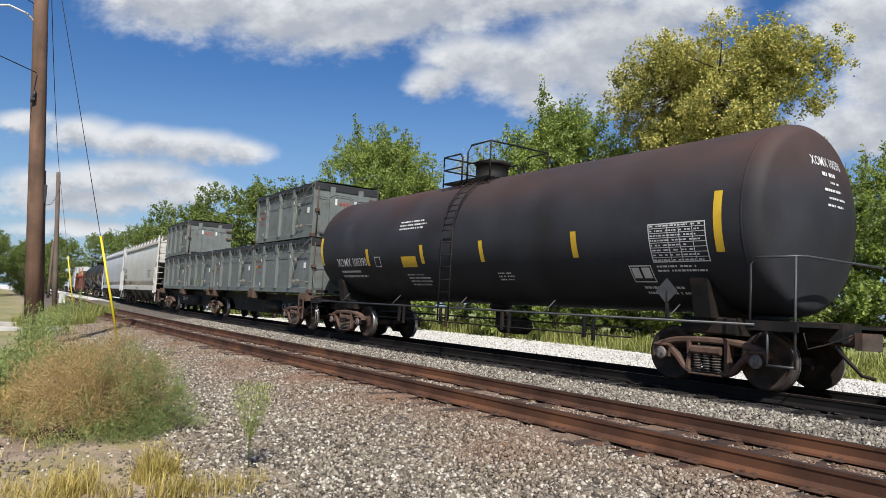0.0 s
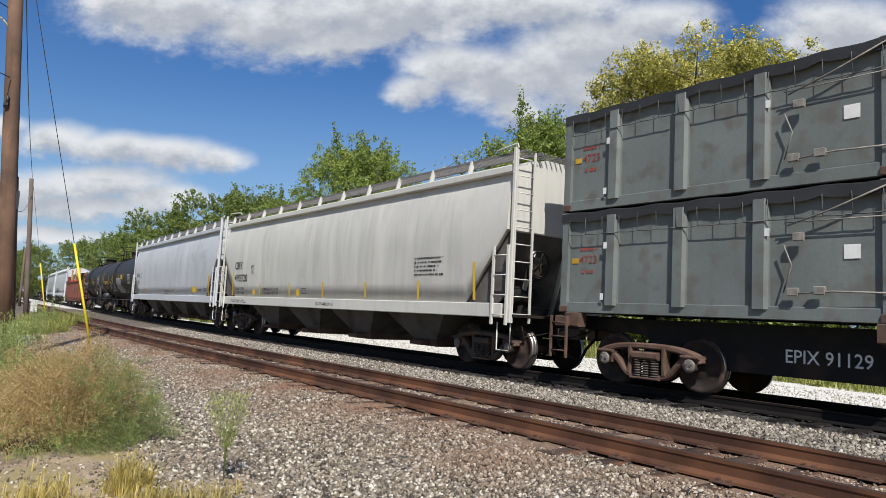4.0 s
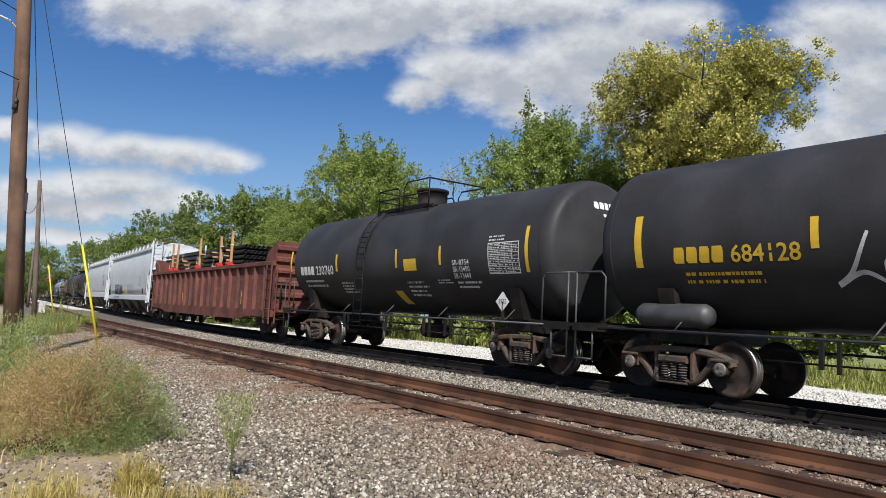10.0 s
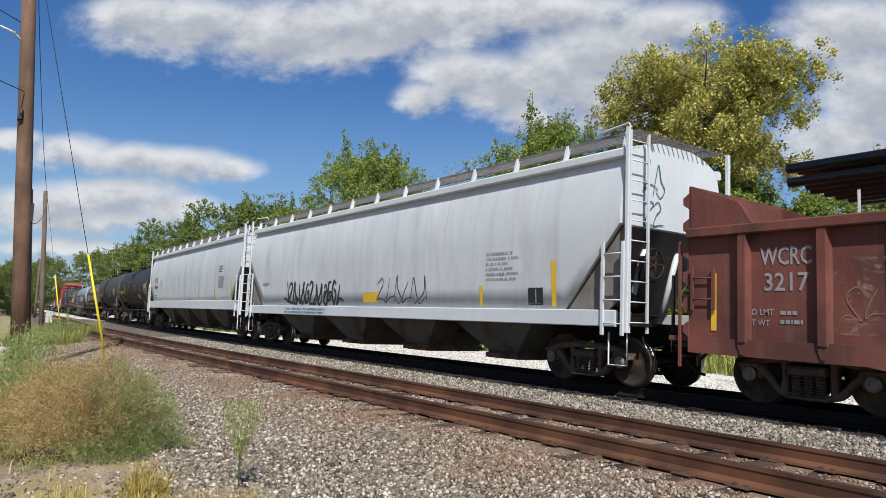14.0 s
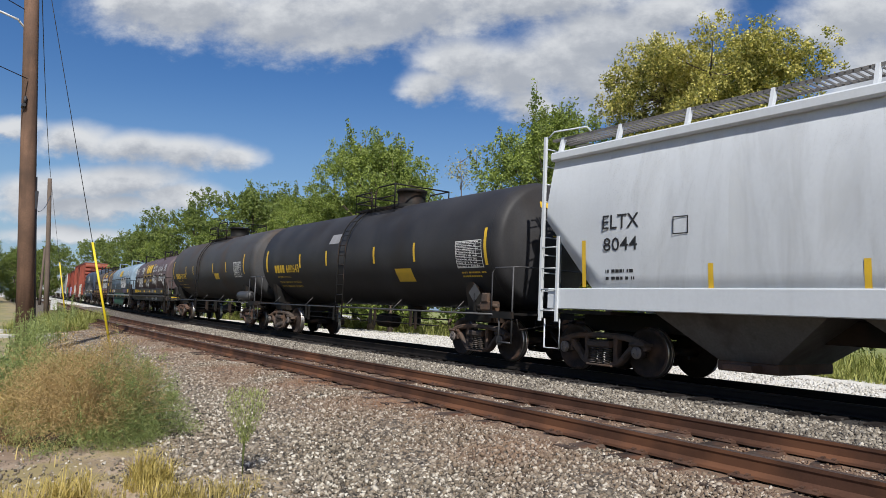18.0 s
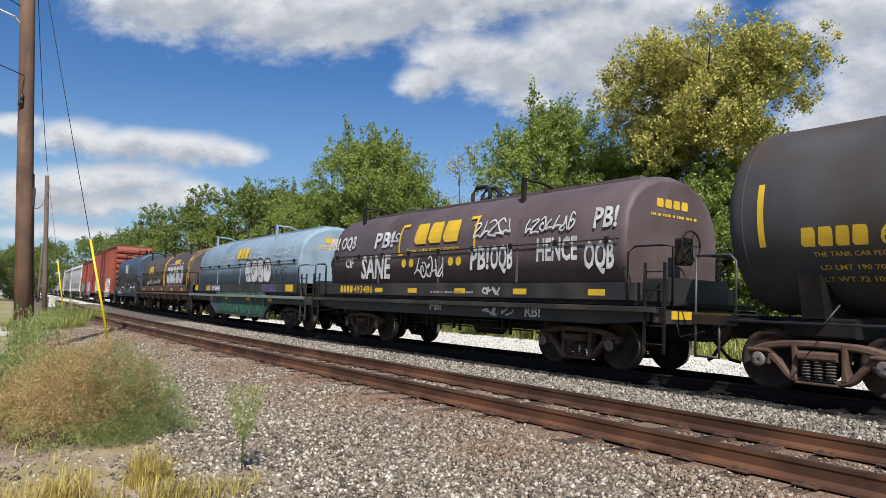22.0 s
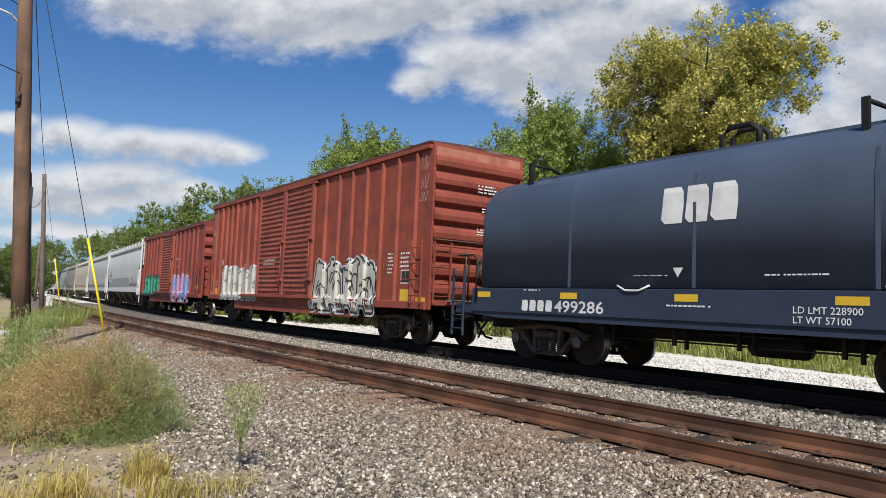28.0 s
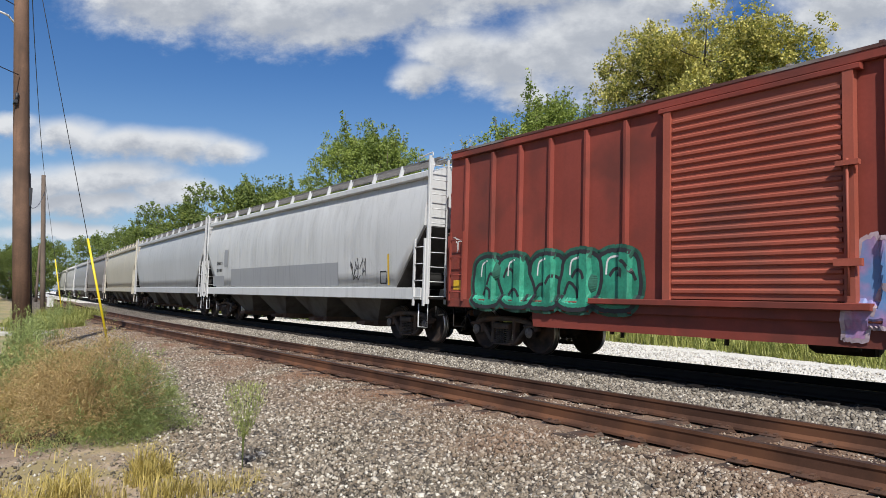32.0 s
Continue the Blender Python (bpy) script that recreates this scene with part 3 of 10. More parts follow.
def tie_mesh(seed, material):
    r = random.Random(seed)
    b = Build()
    w = 0.115
    cuts = [-1.3, -1.1, -0.4, 0.4, 1.1, 1.3]
    verts = []
    for c in cuts:
        dz = r.uniform(-0.015, 0.004)
        ww = w + r.uniform(-0.01, 0.008)
        verts += [(-ww, c, -0.17), (ww, c, -0.17), (ww, c, dz - 0.02), (ww - 0.02, c, dz), (-ww + 0.02, c, dz), (-ww, c, dz - 0.02)]
    faces = [((i - 1) * 6 + j, (i - 1) * 6 + (j + 1) % 6, i * 6 + (j + 1) % 6, i * 6 + j) for i in range(1, len(cuts)) for j in range(6)]
    faces += [tuple(range(6))[::-1], tuple(range(6 * len(cuts) - 6, 6 * len(cuts)))]
    return b.add(verts, faces).mesh("tie", material)


def build_track(name, centre, label, body, head, m_tie, near):
    track = empty(name, label, "track", kind="structure")
    for sd in (-1, 1):
        rail_along("rail", centre + sd * GAUGE / 2, 16.0, -260.0, body, head, track, "rusty steel rail with a worn head")
    meshes = [tie_mesh(k, m_tie) for k in range(7)]
    r = random.Random(5)
    plate = Build().box(-0.09, 0.09, -0.17, 0.17, -0.004, 0.016, 0.008)
    for px, py in ((-0.05, -0.1), (0.05, 0.1), (0.05, -0.1), (-0.05, 0.1)):
        plate.box(px - 0.016, px + 0.016, py - 0.02, py + 0.02, 0.0, 0.035, 0.008)
    plate_me = plate.mesh("tie_plate", M_PLATE)
    s, k = 3.0, 0
    while s > -75:
        x, y, a = line(s, centre)
        ob = new("tie", r.choice(meshes))
        ob.parent = track
        dz = -0.178 + r.uniform(-0.015, 0.006)
        ob.matrix_basis = pose(x, y + r.uniform(-0.07, 0.07), dz, r.uniform(-0.4, 0.4), r.uniform(-1, 1), math.degrees(a) + r.uniform(-2, 2))
        if near and s > -32:
            for sd in (-1, 1):
                p = new("tie_plate", plate_me)
                p.parent = track
                xx, yy, _ = line(s, centre + sd * GAUGE / 2)
                p.matrix_basis = pose(xx, yy, -0.172, 0, 0, math.degrees(a))
        s -= 0.53 + r.uniform(-0.03, 0.03)
    return track


build_track("track_near", Y_NEAR, "empty railway track with rust-brown rails and weathered wooden ties", M_RAIL, M_RAILTOP, M_TIE, True)
build_track("track_far", Y_FAR, "railway track under the train with its shade painted dark", M_RAIL_DARK, M_RAILTOP, M_TIE_DARK, False)


# ---- crushed stone: angular lumps, each six faces
CUBE = np.array([(x, y, z) for z in (-1, 1) for y in (-1, 1) for x in (-1, 1)], float)
QUADS = np.array([(0, 2, 3, 1), (4, 5, 7, 6), (0, 1, 5, 4), (2, 6, 7, 3), (0, 4, 6, 2), (1, 3, 7, 5)])


def stones(name, label, material, x, y, size, sink=0.25, lift=0.0):
    n = len(x)
    p = CUBE[None] * (1 + rng.uniform(-0.42, 0.28, (n, 8, 3)))
    p *= (size[:, None] * np.stack([rng.uniform(0.7, 1.25, n), rng.uniform(0.6, 1.0, n), rng.uniform(0.45, 0.8, n)], 1) / 2)[:, None]
    p = np.einsum("nij,nkj->nki", turns(n), p)
    z = ground_z(x, y) + lift + size * (0.5 - sink) * rng.uniform(0.2, 1.1, n)
    p += np.stack([x, y, z], 1)[:, None]
    f = (np.arange(n)[:, None, None] * 8 + QUADS[None]).reshape(-1, 4)
    return tagged(new(name, array_mesh(name, p.reshape(-1, 3), f, material)), label, "gravel", kind="stuff")


def build_stones():
    def spread(n, y0, y1, x0, x1, power):
        """Denser towards the camera's end of the line."""
        u = rng.random(n) ** power
        return x1 - u * (x1 - x0), rng.uniform(y0, y1, n)

    x, y = spread(125000, 1.3, 5.2, -30, 0.5, 1.7)
    keep = (y + 0.25 * np.sin(x * 1.7) + rng.normal(0, 0.25, len(x)) > np.clip(1.5 - 0.06 * x, 0, 3.6)) & (x < 0.4 - 0.1 * y)
    x, y = x[keep], y[keep]
    stones("ballast_shoulder", "grey and white crushed stone beside the track", M_STONE, x, y, rng.uniform(0.015, 0.038, len(x)) * (1 + 0.4 * (rng.random(len(x)) > 0.93)))
    x, y = spread(22000, 5.0, 7.7, -30, 1.0, 1.5)
    off = np.abs(np.abs(y - Y_NEAR - np.maximum(0, BEND_X - x) ** 2 / (2 * BEND_R)) - GAUGE / 2)
    k = (off > 0.13)
    stones("ballast_in_track", "rust-tinted crushed stone between the ties", M_STONE, x[k], y[k], rng.uniform(0.014, 0.036, k.sum()), 0.4, 0.0)
    x, y = spread(26000, 7.75, 9.9, -36, 1.0, 1.4)
    stones("ballast_between_tracks", "pale crushed stone between the two tracks", M_STONE_PALE, x, y + np.maximum(0, BEND_X - x) ** 2 / (2 * BEND_R), rng.uniform(0.026, 0.056, len(x)))
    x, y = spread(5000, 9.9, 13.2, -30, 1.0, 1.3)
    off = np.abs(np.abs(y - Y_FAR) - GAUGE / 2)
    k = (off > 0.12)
    stones("ballast_under_train", "crushed stone under the train with the shade in its colour", M_STONE_DARK, x[k], y[k] + np.maximum(0, BEND_X - x[k]) ** 2 / (2 * BEND_R), rng.uniform(0.03, 0.06, k.sum()), 0.3, -0.01)
    x = 5 - rng.random(16000) ** 1.2 * 55
    y = 13.6 + np.maximum(0, BEND_X - x) ** 2 / (2 * BEND_R) + rng.random(16000) * (5.6 + np.clip(-0.25 * x, 0, 8))
    stones("road_stones", "pale loose stones on the road behind the train", M_STONE_ROAD, x, y, rng.uniform(0.03, 0.09, 16000), 0.3)
    x, y = rng.uniform(-10, -3, 5000), rng.uniform(-0.9, 1.9, 5000)
    stones("scattered_stones", "loose stones on trodden soil", M_STONE, x, y, rng.uniform(0.008, 0.03, 5000) * (1 + 0.8 * (rng.random(5000) > 0.96)), 0.35)


build_stones()


# ---- plants
def blades(n, base, height, lean, width, droop=0.35):
    """n narrow curved blades, three segments each, as one vertex and face array."""
    a = rng.uniform(0, 2 * math.pi, n)
    out = np.stack([np.cos(a), np.sin(a), np.zeros(n)], 1)
    side = np.stack([-np.sin(a), np.cos(a), np.zeros(n)], 1)
    v = []
    for i, t in enumerate((0.0, 0.4, 0.75, 1.0)):
        c = base + out * (lean * t ** 1.6)[:, None] + np.array([0, 0, 1.0]) * (height * (t - droop * t ** 3))[:, None]
        w = (width * (1 - t) ** 0.7 + 0.0008)[:, None]
        v += [c - side * w, c + side * w]
    v = np.stack(v, 1)
    q = np.array([(0, 1, 3, 2), (2, 3, 5, 4), (4, 5, 7, 6)])
    return v.reshape(-1, 3), (np.arange(n)[:, None, None] * 8 + q[None]).reshape(-1, 4)


def leaves(centres, size, flat=0.0):
    """A folded quad for each leaf, turned at random."""
    n = len(centres)
    shape = np.array([(-0.5, 0, 0.0), (0, -0.34, 0.1), (0.6, 0, 0.0), (0, 0.34, 0.1)])
    p = np.einsum("nij,kj->nki", turns(n), shape) * np.broadcast_to(size, (n,))[:, None, None]
    p[:, :, 2] *= 1 - flat
    p += centres[:, None]
    return p.reshape(-1, 3), np.arange(4 * n).reshape(n, 4)


def slivers(centres, size, thin):
    """Narrow four-sided leaves and twigs, mostly rising."""
    n = len(centres)
    d = rng.normal(size=(n, 3)) + np.array([0, 0, 0.7])
    d /= np.linalg.norm(d, axis=1)[:, None]
    s = np.cross(d, rng.normal(size=(n, 3)))
    s /= np.linalg.norm(s, axis=1)[:, None]
    a, b = d * size[:, None] / 2, s * (size * thin)[:, None] / 2
    p = np.stack([centres - a, centres + b, centres + a, centres - b], 1)
    return p.reshape(-1, 3), np.arange(4 * n).reshape(n, 4)


def on_ground(x, y):
    return np.stack([x, y, ground_z(x, y)], 1)


def disc(n, cx, cy, rx, ry):
    a, r = rng.uniform(0, 2 * math.pi, n), np.sqrt(rng.random(n))
    return cx + rx * r * np.cos(a), cy + ry * r * np.sin(a)


def twiggy_bush(cx, cy, rx, ry, h):
    """A round weed bush of fine stalks: russet seed heads on one side and on top, green foliage low down and on the other side."""
    bush = empty("weed_bush", "dense weed bush with russet seed heads and green foliage", "bush")
    z0 = float(ground_z(cx, cy))
    n = 620
    x, y = disc(n, 0, 0, 0.3 * rx, 0.3 * ry)
    a, e = rng.uniform(0, 2 * math.pi, n), np.arccos(rng.uniform(0.02, 1, n))
    tip = np.stack([rx * np.sin(e) * np.cos(a), ry * np.sin(e) * np.sin(a), h * np.cos(e) ** 0.8], 1) * rng.uniform(0.7, 1.12, n)[:, None]
    st = Build()
    for i in range(n):
        p0 = Vector((cx + x[i], cy + y[i], z0))
        p2 = Vector((cx + tip[i][0], cy + tip[i][1], z0 + tip[i][2]))
        st.tube([p0, p0.lerp(p2, 0.5) + Vector((0, 0, 0.1 * h)), p2], [0.006, 0.004, 0.0015], 3)
    part("stalk_frame", st, M_TWIG, bush, "thin russet stalks")
    # sprigs: small sprays of foliage round points in the bush, thinning out towards a ragged edge
    k = 4200
    a, e = rng.uniform(0, 2 * math.pi, k), np.arccos(rng.uniform(0.0, 1, k))
    lump = 1 + 0.1 * np.sin(3 * a + 2 * e) + 0.08 * np.sin(7 * a - 5 * e)
    r = rng.beta(3.2, 1.3, k) * 1.1 * lump
    sprig = np.stack([rx * r * np.sin(e) * np.cos(a), ry * r * np.sin(e) * np.sin(a), 0.02 + h * r * np.cos(e)], 1)
    pick = rng.integers(0, k, 120000)
    c = sprig[pick] + rng.normal(size=(120000, 3)) * 0.035
    c[:, 2] = np.abs(c[:, 2])
    side = c[:, 1] / ry * 0.75 + 0.9 * np.exp(-(c[:, 2] / (0.22 * h)) ** 2) - c[:, 2] / h * 0.55 + 0.1 + 0.22 * np.sin(c[:, 0] * 5 + c[:, 2] * 6) + rng.normal(0, 0.28, k)[pick]
    green = side > 0
    c += np.array([cx, cy, z0])
    v, f = slivers(c[~green], rng.uniform(0.014, 0.042, (~green).sum()), 0.16)
    part("seed_mass", array_mesh("seed_mass", v, f, M_TWIG), None, bush, "russet dry seed heads")
    v, f = slivers(c[green], rng.uniform(0.02, 0.07, green.sum()), 0.085)
    part("foliage", array_mesh("foliage", v, f, M_WEED), None, bush, "fine green foliage")
    return bush


def leafy_weed(cx, cy, r, h, n_stem, n_leaf, material, label):
    """A clump of upright stems with narrow leaves all along them."""
    w = empty("tall_weed", label, "weed", "weeds round the pole")
    z0 = float(ground_z(cx, cy))
    x, y = disc(n_stem, cx, cy, r * 0.6, r * 0.6)
    hh = h * rng.uniform(0.55, 1.0, n_stem)
    a = rng.uniform(0, 2 * math.pi, n_stem)
    lean = rng.uniform(0.05, 0.5, n_stem) * r
    st = Build()
    for i in range(n_stem):
        st.tube([(x[i], y[i], z0), (x[i] + 0.4 * lean[i] * math.cos(a[i]), y[i] + 0.4 * lean[i] * math.sin(a[i]), z0 + 0.6 * hh[i]), (x[i] + lean[i] * math.cos(a[i]), y[i] + lean[i] * math.sin(a[i]), z0 + hh[i])], [0.008, 0.005, 0.002], 4)
    part("stem_mass", st, material, w)["kind"] = "stuff"
    i, t = rng.integers(0, n_stem, n_leaf), rng.uniform(0.12, 1.0, n_leaf)
    k = np.where(t < 0.6, 0.4 * t / 0.6, 0.4 + 0.6 * (t - 0.6) / 0.4) * lean[i]
    c = np.stack([x[i] + k * np.cos(a[i]), y[i] + k * np.sin(a[i]), z0 + t * hh[i]], 1) + rng.normal(size=(n_leaf, 3)) * 0.035
    v, f = slivers(c, rng.uniform(0.03, 0.075, n_leaf), 0.2)
    part("leaves", array_mesh("leaves", v, f, material), None, w, "narrow green leaves")
    return w


def grass_patch(name, label, n, x, y, h, w, material, kind="stuff", category="grass"):
    v, f = blades(n, on_ground(x, y), rng.uniform(h[0], h[1], n), rng.uniform(0.05, 0.6, n) * h[1], rng.uniform(w[0], w[1], n))
    return tagged(new(name, array_mesh(name, v, f, material)), label, category, kind=kind)


def build_plants():
    twiggy_bush(-8.5, 1.5, 0.98, 0.92, 0.96)
    # green weeds behind the bush, up to the pole's foot
    for cx, cy, r, h, n in ((-10.2, 1.05, 0.5, 0.95, 26), (-9.9, 0.65, 0.45, 0.8, 22), (-10.8, 1.5, 0.45, 0.75, 24), (-12.2, 1.35, 0.5, 0.75, 22), (-13.2, 1.8, 0.45, 0.6, 18), (-14.6, 1.55, 0.5, 1.15, 20), (-11.5, 0.85, 0.5, 0.9, 20), (-16.5, 1.75, 0.5, 1.1, 18),
                            (-18.6, 1.75, 0.5, 1.2, 18), (-24.0, 3.2, 0.6, 0.9, 14), (-31.0, 4.3, 0.9, 1.2, 16), (-33.5, 4.6, 0.9, 1.4, 16)):
        leafy_weed(cx, cy, r, h, n, n * 130, M_WEED, "leafy green weed clump near the pole")
    for cx, cy, r, h, n, m in ((-9.7, 0.55, 0.9, 0.62, 4200, M_TUFT), (-9.2, 0.35, 0.6, 0.42, 2400, M_STRAW), (-11.0, 0.4, 1.1, 0.7, 4500, M_GRASS), (-13.6, 0.9, 1.0, 0.6, 3500, M_GRASS), (-16.0, 2.0, 0.8, 0.5, 3000, M_GRASS), (-30.0, 3.6, 1.4, 0.8, 3500, M_GRASS), (-36.0, 5.2, 1.6, 1.0, 2500, M_GRASS)):
        x, y = disc(n, cx, cy, r, r)
        grass_patch("tall_grass_clump", "tall yellow-green grass near the pole", n, x, y, (0.3 * h, h), (0.003, 0.008), m, "stuff", "grass")
    # the young weed in the stones
    weed = empty("young_weed", "young feathery green weed growing out of the gravel", "weed")
    z0 = float(ground_z(-6.1, 2.33))
    for k in range(9):
        a = k * 2.4
        st = Build().tube([(-6.1, 2.33, z0), (-6.1 + 0.012 * math.cos(a), 2.33 + 0.012 * math.sin(a), z0 + 0.36), (-6.1 + 0.12 * math.cos(a), 2.33 + 0.12 * math.sin(a), z0 + 0.6 + 0.03 * (k % 4))], [0.0035, 0.0025, 0.0012], 4)
        part("stem", st, M_WEED, weed)
    n = 1300
    a, t = rng.uniform(0, 6.28, n), rng.uniform(0.2, 1.0, n) ** 0.6
    r = 0.19 * np.sqrt(rng.random(n)) * np.clip(1.9 * t - 0.5, 0.08, 1)
    c = np.stack([-6.1 + r * np.cos(a), 2.33 + r * np.sin(a), z0 + 0.74 * t], 1)
    v, f = blades(n, c, rng.uniform(0.02, 0.05, n), rng.uniform(0.0, 0.05, n), rng.uniform(0.0012, 0.0026, n), 0.2)
    part("leaves", array_mesh("leaves", v, f, M_WEED_PALE), None, weed)
    # straw tufts along the bank's foot
    for cx, cy, r, h, n in ((-6.3, 1.57, 0.1, 0.5, 330), (-6.2, 1.66, 0.12, 0.4, 300), (-6.05, 1.5, 0.14, 0.36, 300), (-5.95, 0.98, 0.16, 0.4, 380), (-5.85, 0.82, 0.14, 0.36, 320), (-5.7, 1.15, 0.16, 0.32, 330),
                            (-5.55, 1.55, 0.2, 0.34, 400), (-5.5, 1.8, 0.18, 0.32, 340), (-5.5, 2.02, 0.16, 0.28, 260), (-5.6, 0.6, 0.16, 0.34, 300), (-6.1, 0.6, 0.14, 0.3, 220), (-5.65, 2.25, 0.1, 0.2, 120)):
        n = int(n * (0.7 if h > 0.33 else 0.45))
        h *= 0.85
        x, y = disc(n, cx, cy, r, r)
        grass_patch("grass_tuft", "yellow-green tuft of dry grass", n, x, y, (0.25 * h, h), (0.0014, 0.0034), M_TUFT if h > 0.28 else M_STRAW, "", "grass tuft")
    n = 9000
    x, y = rng.uniform(-12, -4.4, n), rng.uniform(-3.0, 1.2, n)
    k = rng.random(n) < np.clip(0.5 + 0.5 * np.sin(x * 1.3) * np.cos(y * 2.1), 0, 1) * np.where(y > -0.8, 0.25, 1)
    grass_patch("dry_grass", "thin dry grass on trodden soil", int(k.sum()), x[k], y[k], (0.05, 0.2), (0.003, 0.006), M_STRAW)
    n = 60000
    x = -13 - rng.random(n) ** 1.5 * 75
    y = 3.0 - rng.random(n) * 20
    k = (y < 0.9 - 0.05 * (x + 13)) & (rng.random(n) < np.clip(0.55 + 0.6 * np.sin(x * 0.31 + 1.7 * np.sin(y * 0.5)), 0.15, 1))
    grass_patch("bank_grass", "green and yellow grass along the bank", int(k.sum()), x[k], y[k], (0.1, 0.4), (0.006, 0.016), M_GRASS)
    n = 60000
    x = 4 - rng.random(n) ** 1.3 * 64
    y = 19.6 - 0.34 * x + rng.random(n) ** 1.6 * 12
    k = rng.random(n) < np.clip(0.35 + 0.8 * np.sin(x * 0.5 + 2 * np.sin(y * 0.6)), 0.25, 1)
    grass_patch("meadow", "sunlit meadow grass behind the stone road", int(k.sum()), x[k], y[k], (0.12, 0.5), (0.01, 0.025), M_GRASS)
    n = 30000
    x = 4 - rng.random(n) * 70
    y = 20.5 - 0.3 * x * np.clip((x + 60) / 50, 0, 1) + rng.random(n) * 5
    k = rng.random(n) < np.clip(0.7 + 0.5 * np.sin(x * 0.9 + 1.5 * np.sin(y * 0.8)), 0.35, 1)
    grass_patch("tall_grass", "tall yellow-green grass in front of the woods", int(k.sum()), x[k], y[k], (0.5, 1.35), (0.012, 0.03), M_GRASS)


build_plants()


def tree(name, x, y, h, spread, leaf, seed, n_leaf, size, crown_from=0.25, narrow=1.0, label="", clump=0.5, limbs=16, shoots=0):
    """Tapered trunk, limbs that split, and leaves in uneven clumps round the limb ends."""
    r = random.Random(seed)
    t = empty(name, label, "tree", "trees along the line", at=pose(x, y, float(ground_z(x, y)), 0, 0, r.uniform(0, 360)))
    trunk = Build()
    lean = (r.uniform(-0.04, 0.04) * h, r.uniform(-0.04, 0.04) * h)
    tr = 0.012 * h + 0.05
    spine = [Vector((lean[0] * k * k, lean[1] * k * k, h * 0.86 * k)) for k in (0, 0.15, 0.35, 0.55, 0.78, 1.0)]
    trunk.tube(spine, [tr * 1.25, tr, tr * 0.8, tr * 0.6, tr * 0.35, tr * 0.1], 8)
    ends = [(spine[-1], 0.11 * h)]
    for i in range(limbs):
        k = crown_from + (0.95 - crown_from) * (i + r.random()) / limbs
        p = Vector((lean[0] * k * k, lean[1] * k * k, h * 0.86 * k))
        a = i * 2.4 + r.uniform(-0.5, 0.5)
        shape = math.sin(math.pi * min(1, (k - crown_from + 0.18) / (1.1 - crown_from))) ** 0.7
        reach = spread * 0.5 * shape * r.uniform(0.6, 1.08)
        rise = reach * r.uniform(0.25, 0.8) * narrow
        e = p + Vector((math.cos(a) * reach, math.sin(a) * reach, rise))
        mid = p.lerp(e, 0.5) + Vector((0, 0, -0.06 * reach))
        w = tr * (0.5 - 0.3 * k)
        trunk.tube([p, mid, e], [w, w * 0.6, w * 0.15], 5)
        ends += [(e, r.uniform(0.07, 0.13) * h), (mid, r.uniform(0.06, 0.1) * h)]
        for s in range(2):
            e2 = mid + Vector((math.cos(a + r.uniform(-1, 1)), math.sin(a + r.uniform(-1, 1)), r.uniform(0.2, 1))) * reach * 0.5
            trunk.tube([mid, e2], [w * 0.4, w * 0.1], 4)
            ends.append((e2, r.uniform(0.05, 0.1) * h))
    for p, q in r.sample([e for e in ends if e[0].z > 0.45 * h], min(shoots, len([e for e in ends if e[0].z > 0.45 * h]))):
        a, l = Vector((r.uniform(-0.7, 0.7) * q, r.uniform(-0.7, 0.7) * q, 0.6 * q)), r.uniform(0.9, 1.7)
        for k in range(5):
            ends.append((p + a + Vector((0.08 * k * a.x, 0.08 * k * a.y, l * k / 4)), 0.42 - 0.07 * k))
        trunk.tube([p + a, p + a + Vector((0, 0, l))], [0.03, 0.01], 4)
    part("trunk", trunk, M_BARK, t, "brown branching trunk")
    w = np.array([e[1] for e in ends]) ** 2
    pick = rng.choice(len(ends), n_leaf, p=w / w.sum())
    c = np.array([tuple(e[0]) for e in ends])[pick]
    rad = np.array([e[1] for e in ends])[pick]
    # sprays: small clusters of leaves within each clump
    sprays = rng.normal(size=(len(ends), 26, 3))
    sprays *= (rng.random((len(ends), 26, 1)) ** 0.4) / np.linalg.norm(sprays, axis=2, keepdims=True)
    c = c + sprays[pick, rng.integers(0, 26, n_leaf)] * rad[:, None] * np.array([1, 1, 0.8]) + rng.normal(size=(n_leaf, 3)) * (clump * 0.09 * rad)[:, None] * 2.2
    v, f = leaves(c, rng.uniform(0.7, 1.3, n_leaf) * size)
    part("crown", array_mesh("crown", v, f, leaf), None, t, "uneven leafy crown")
    return t


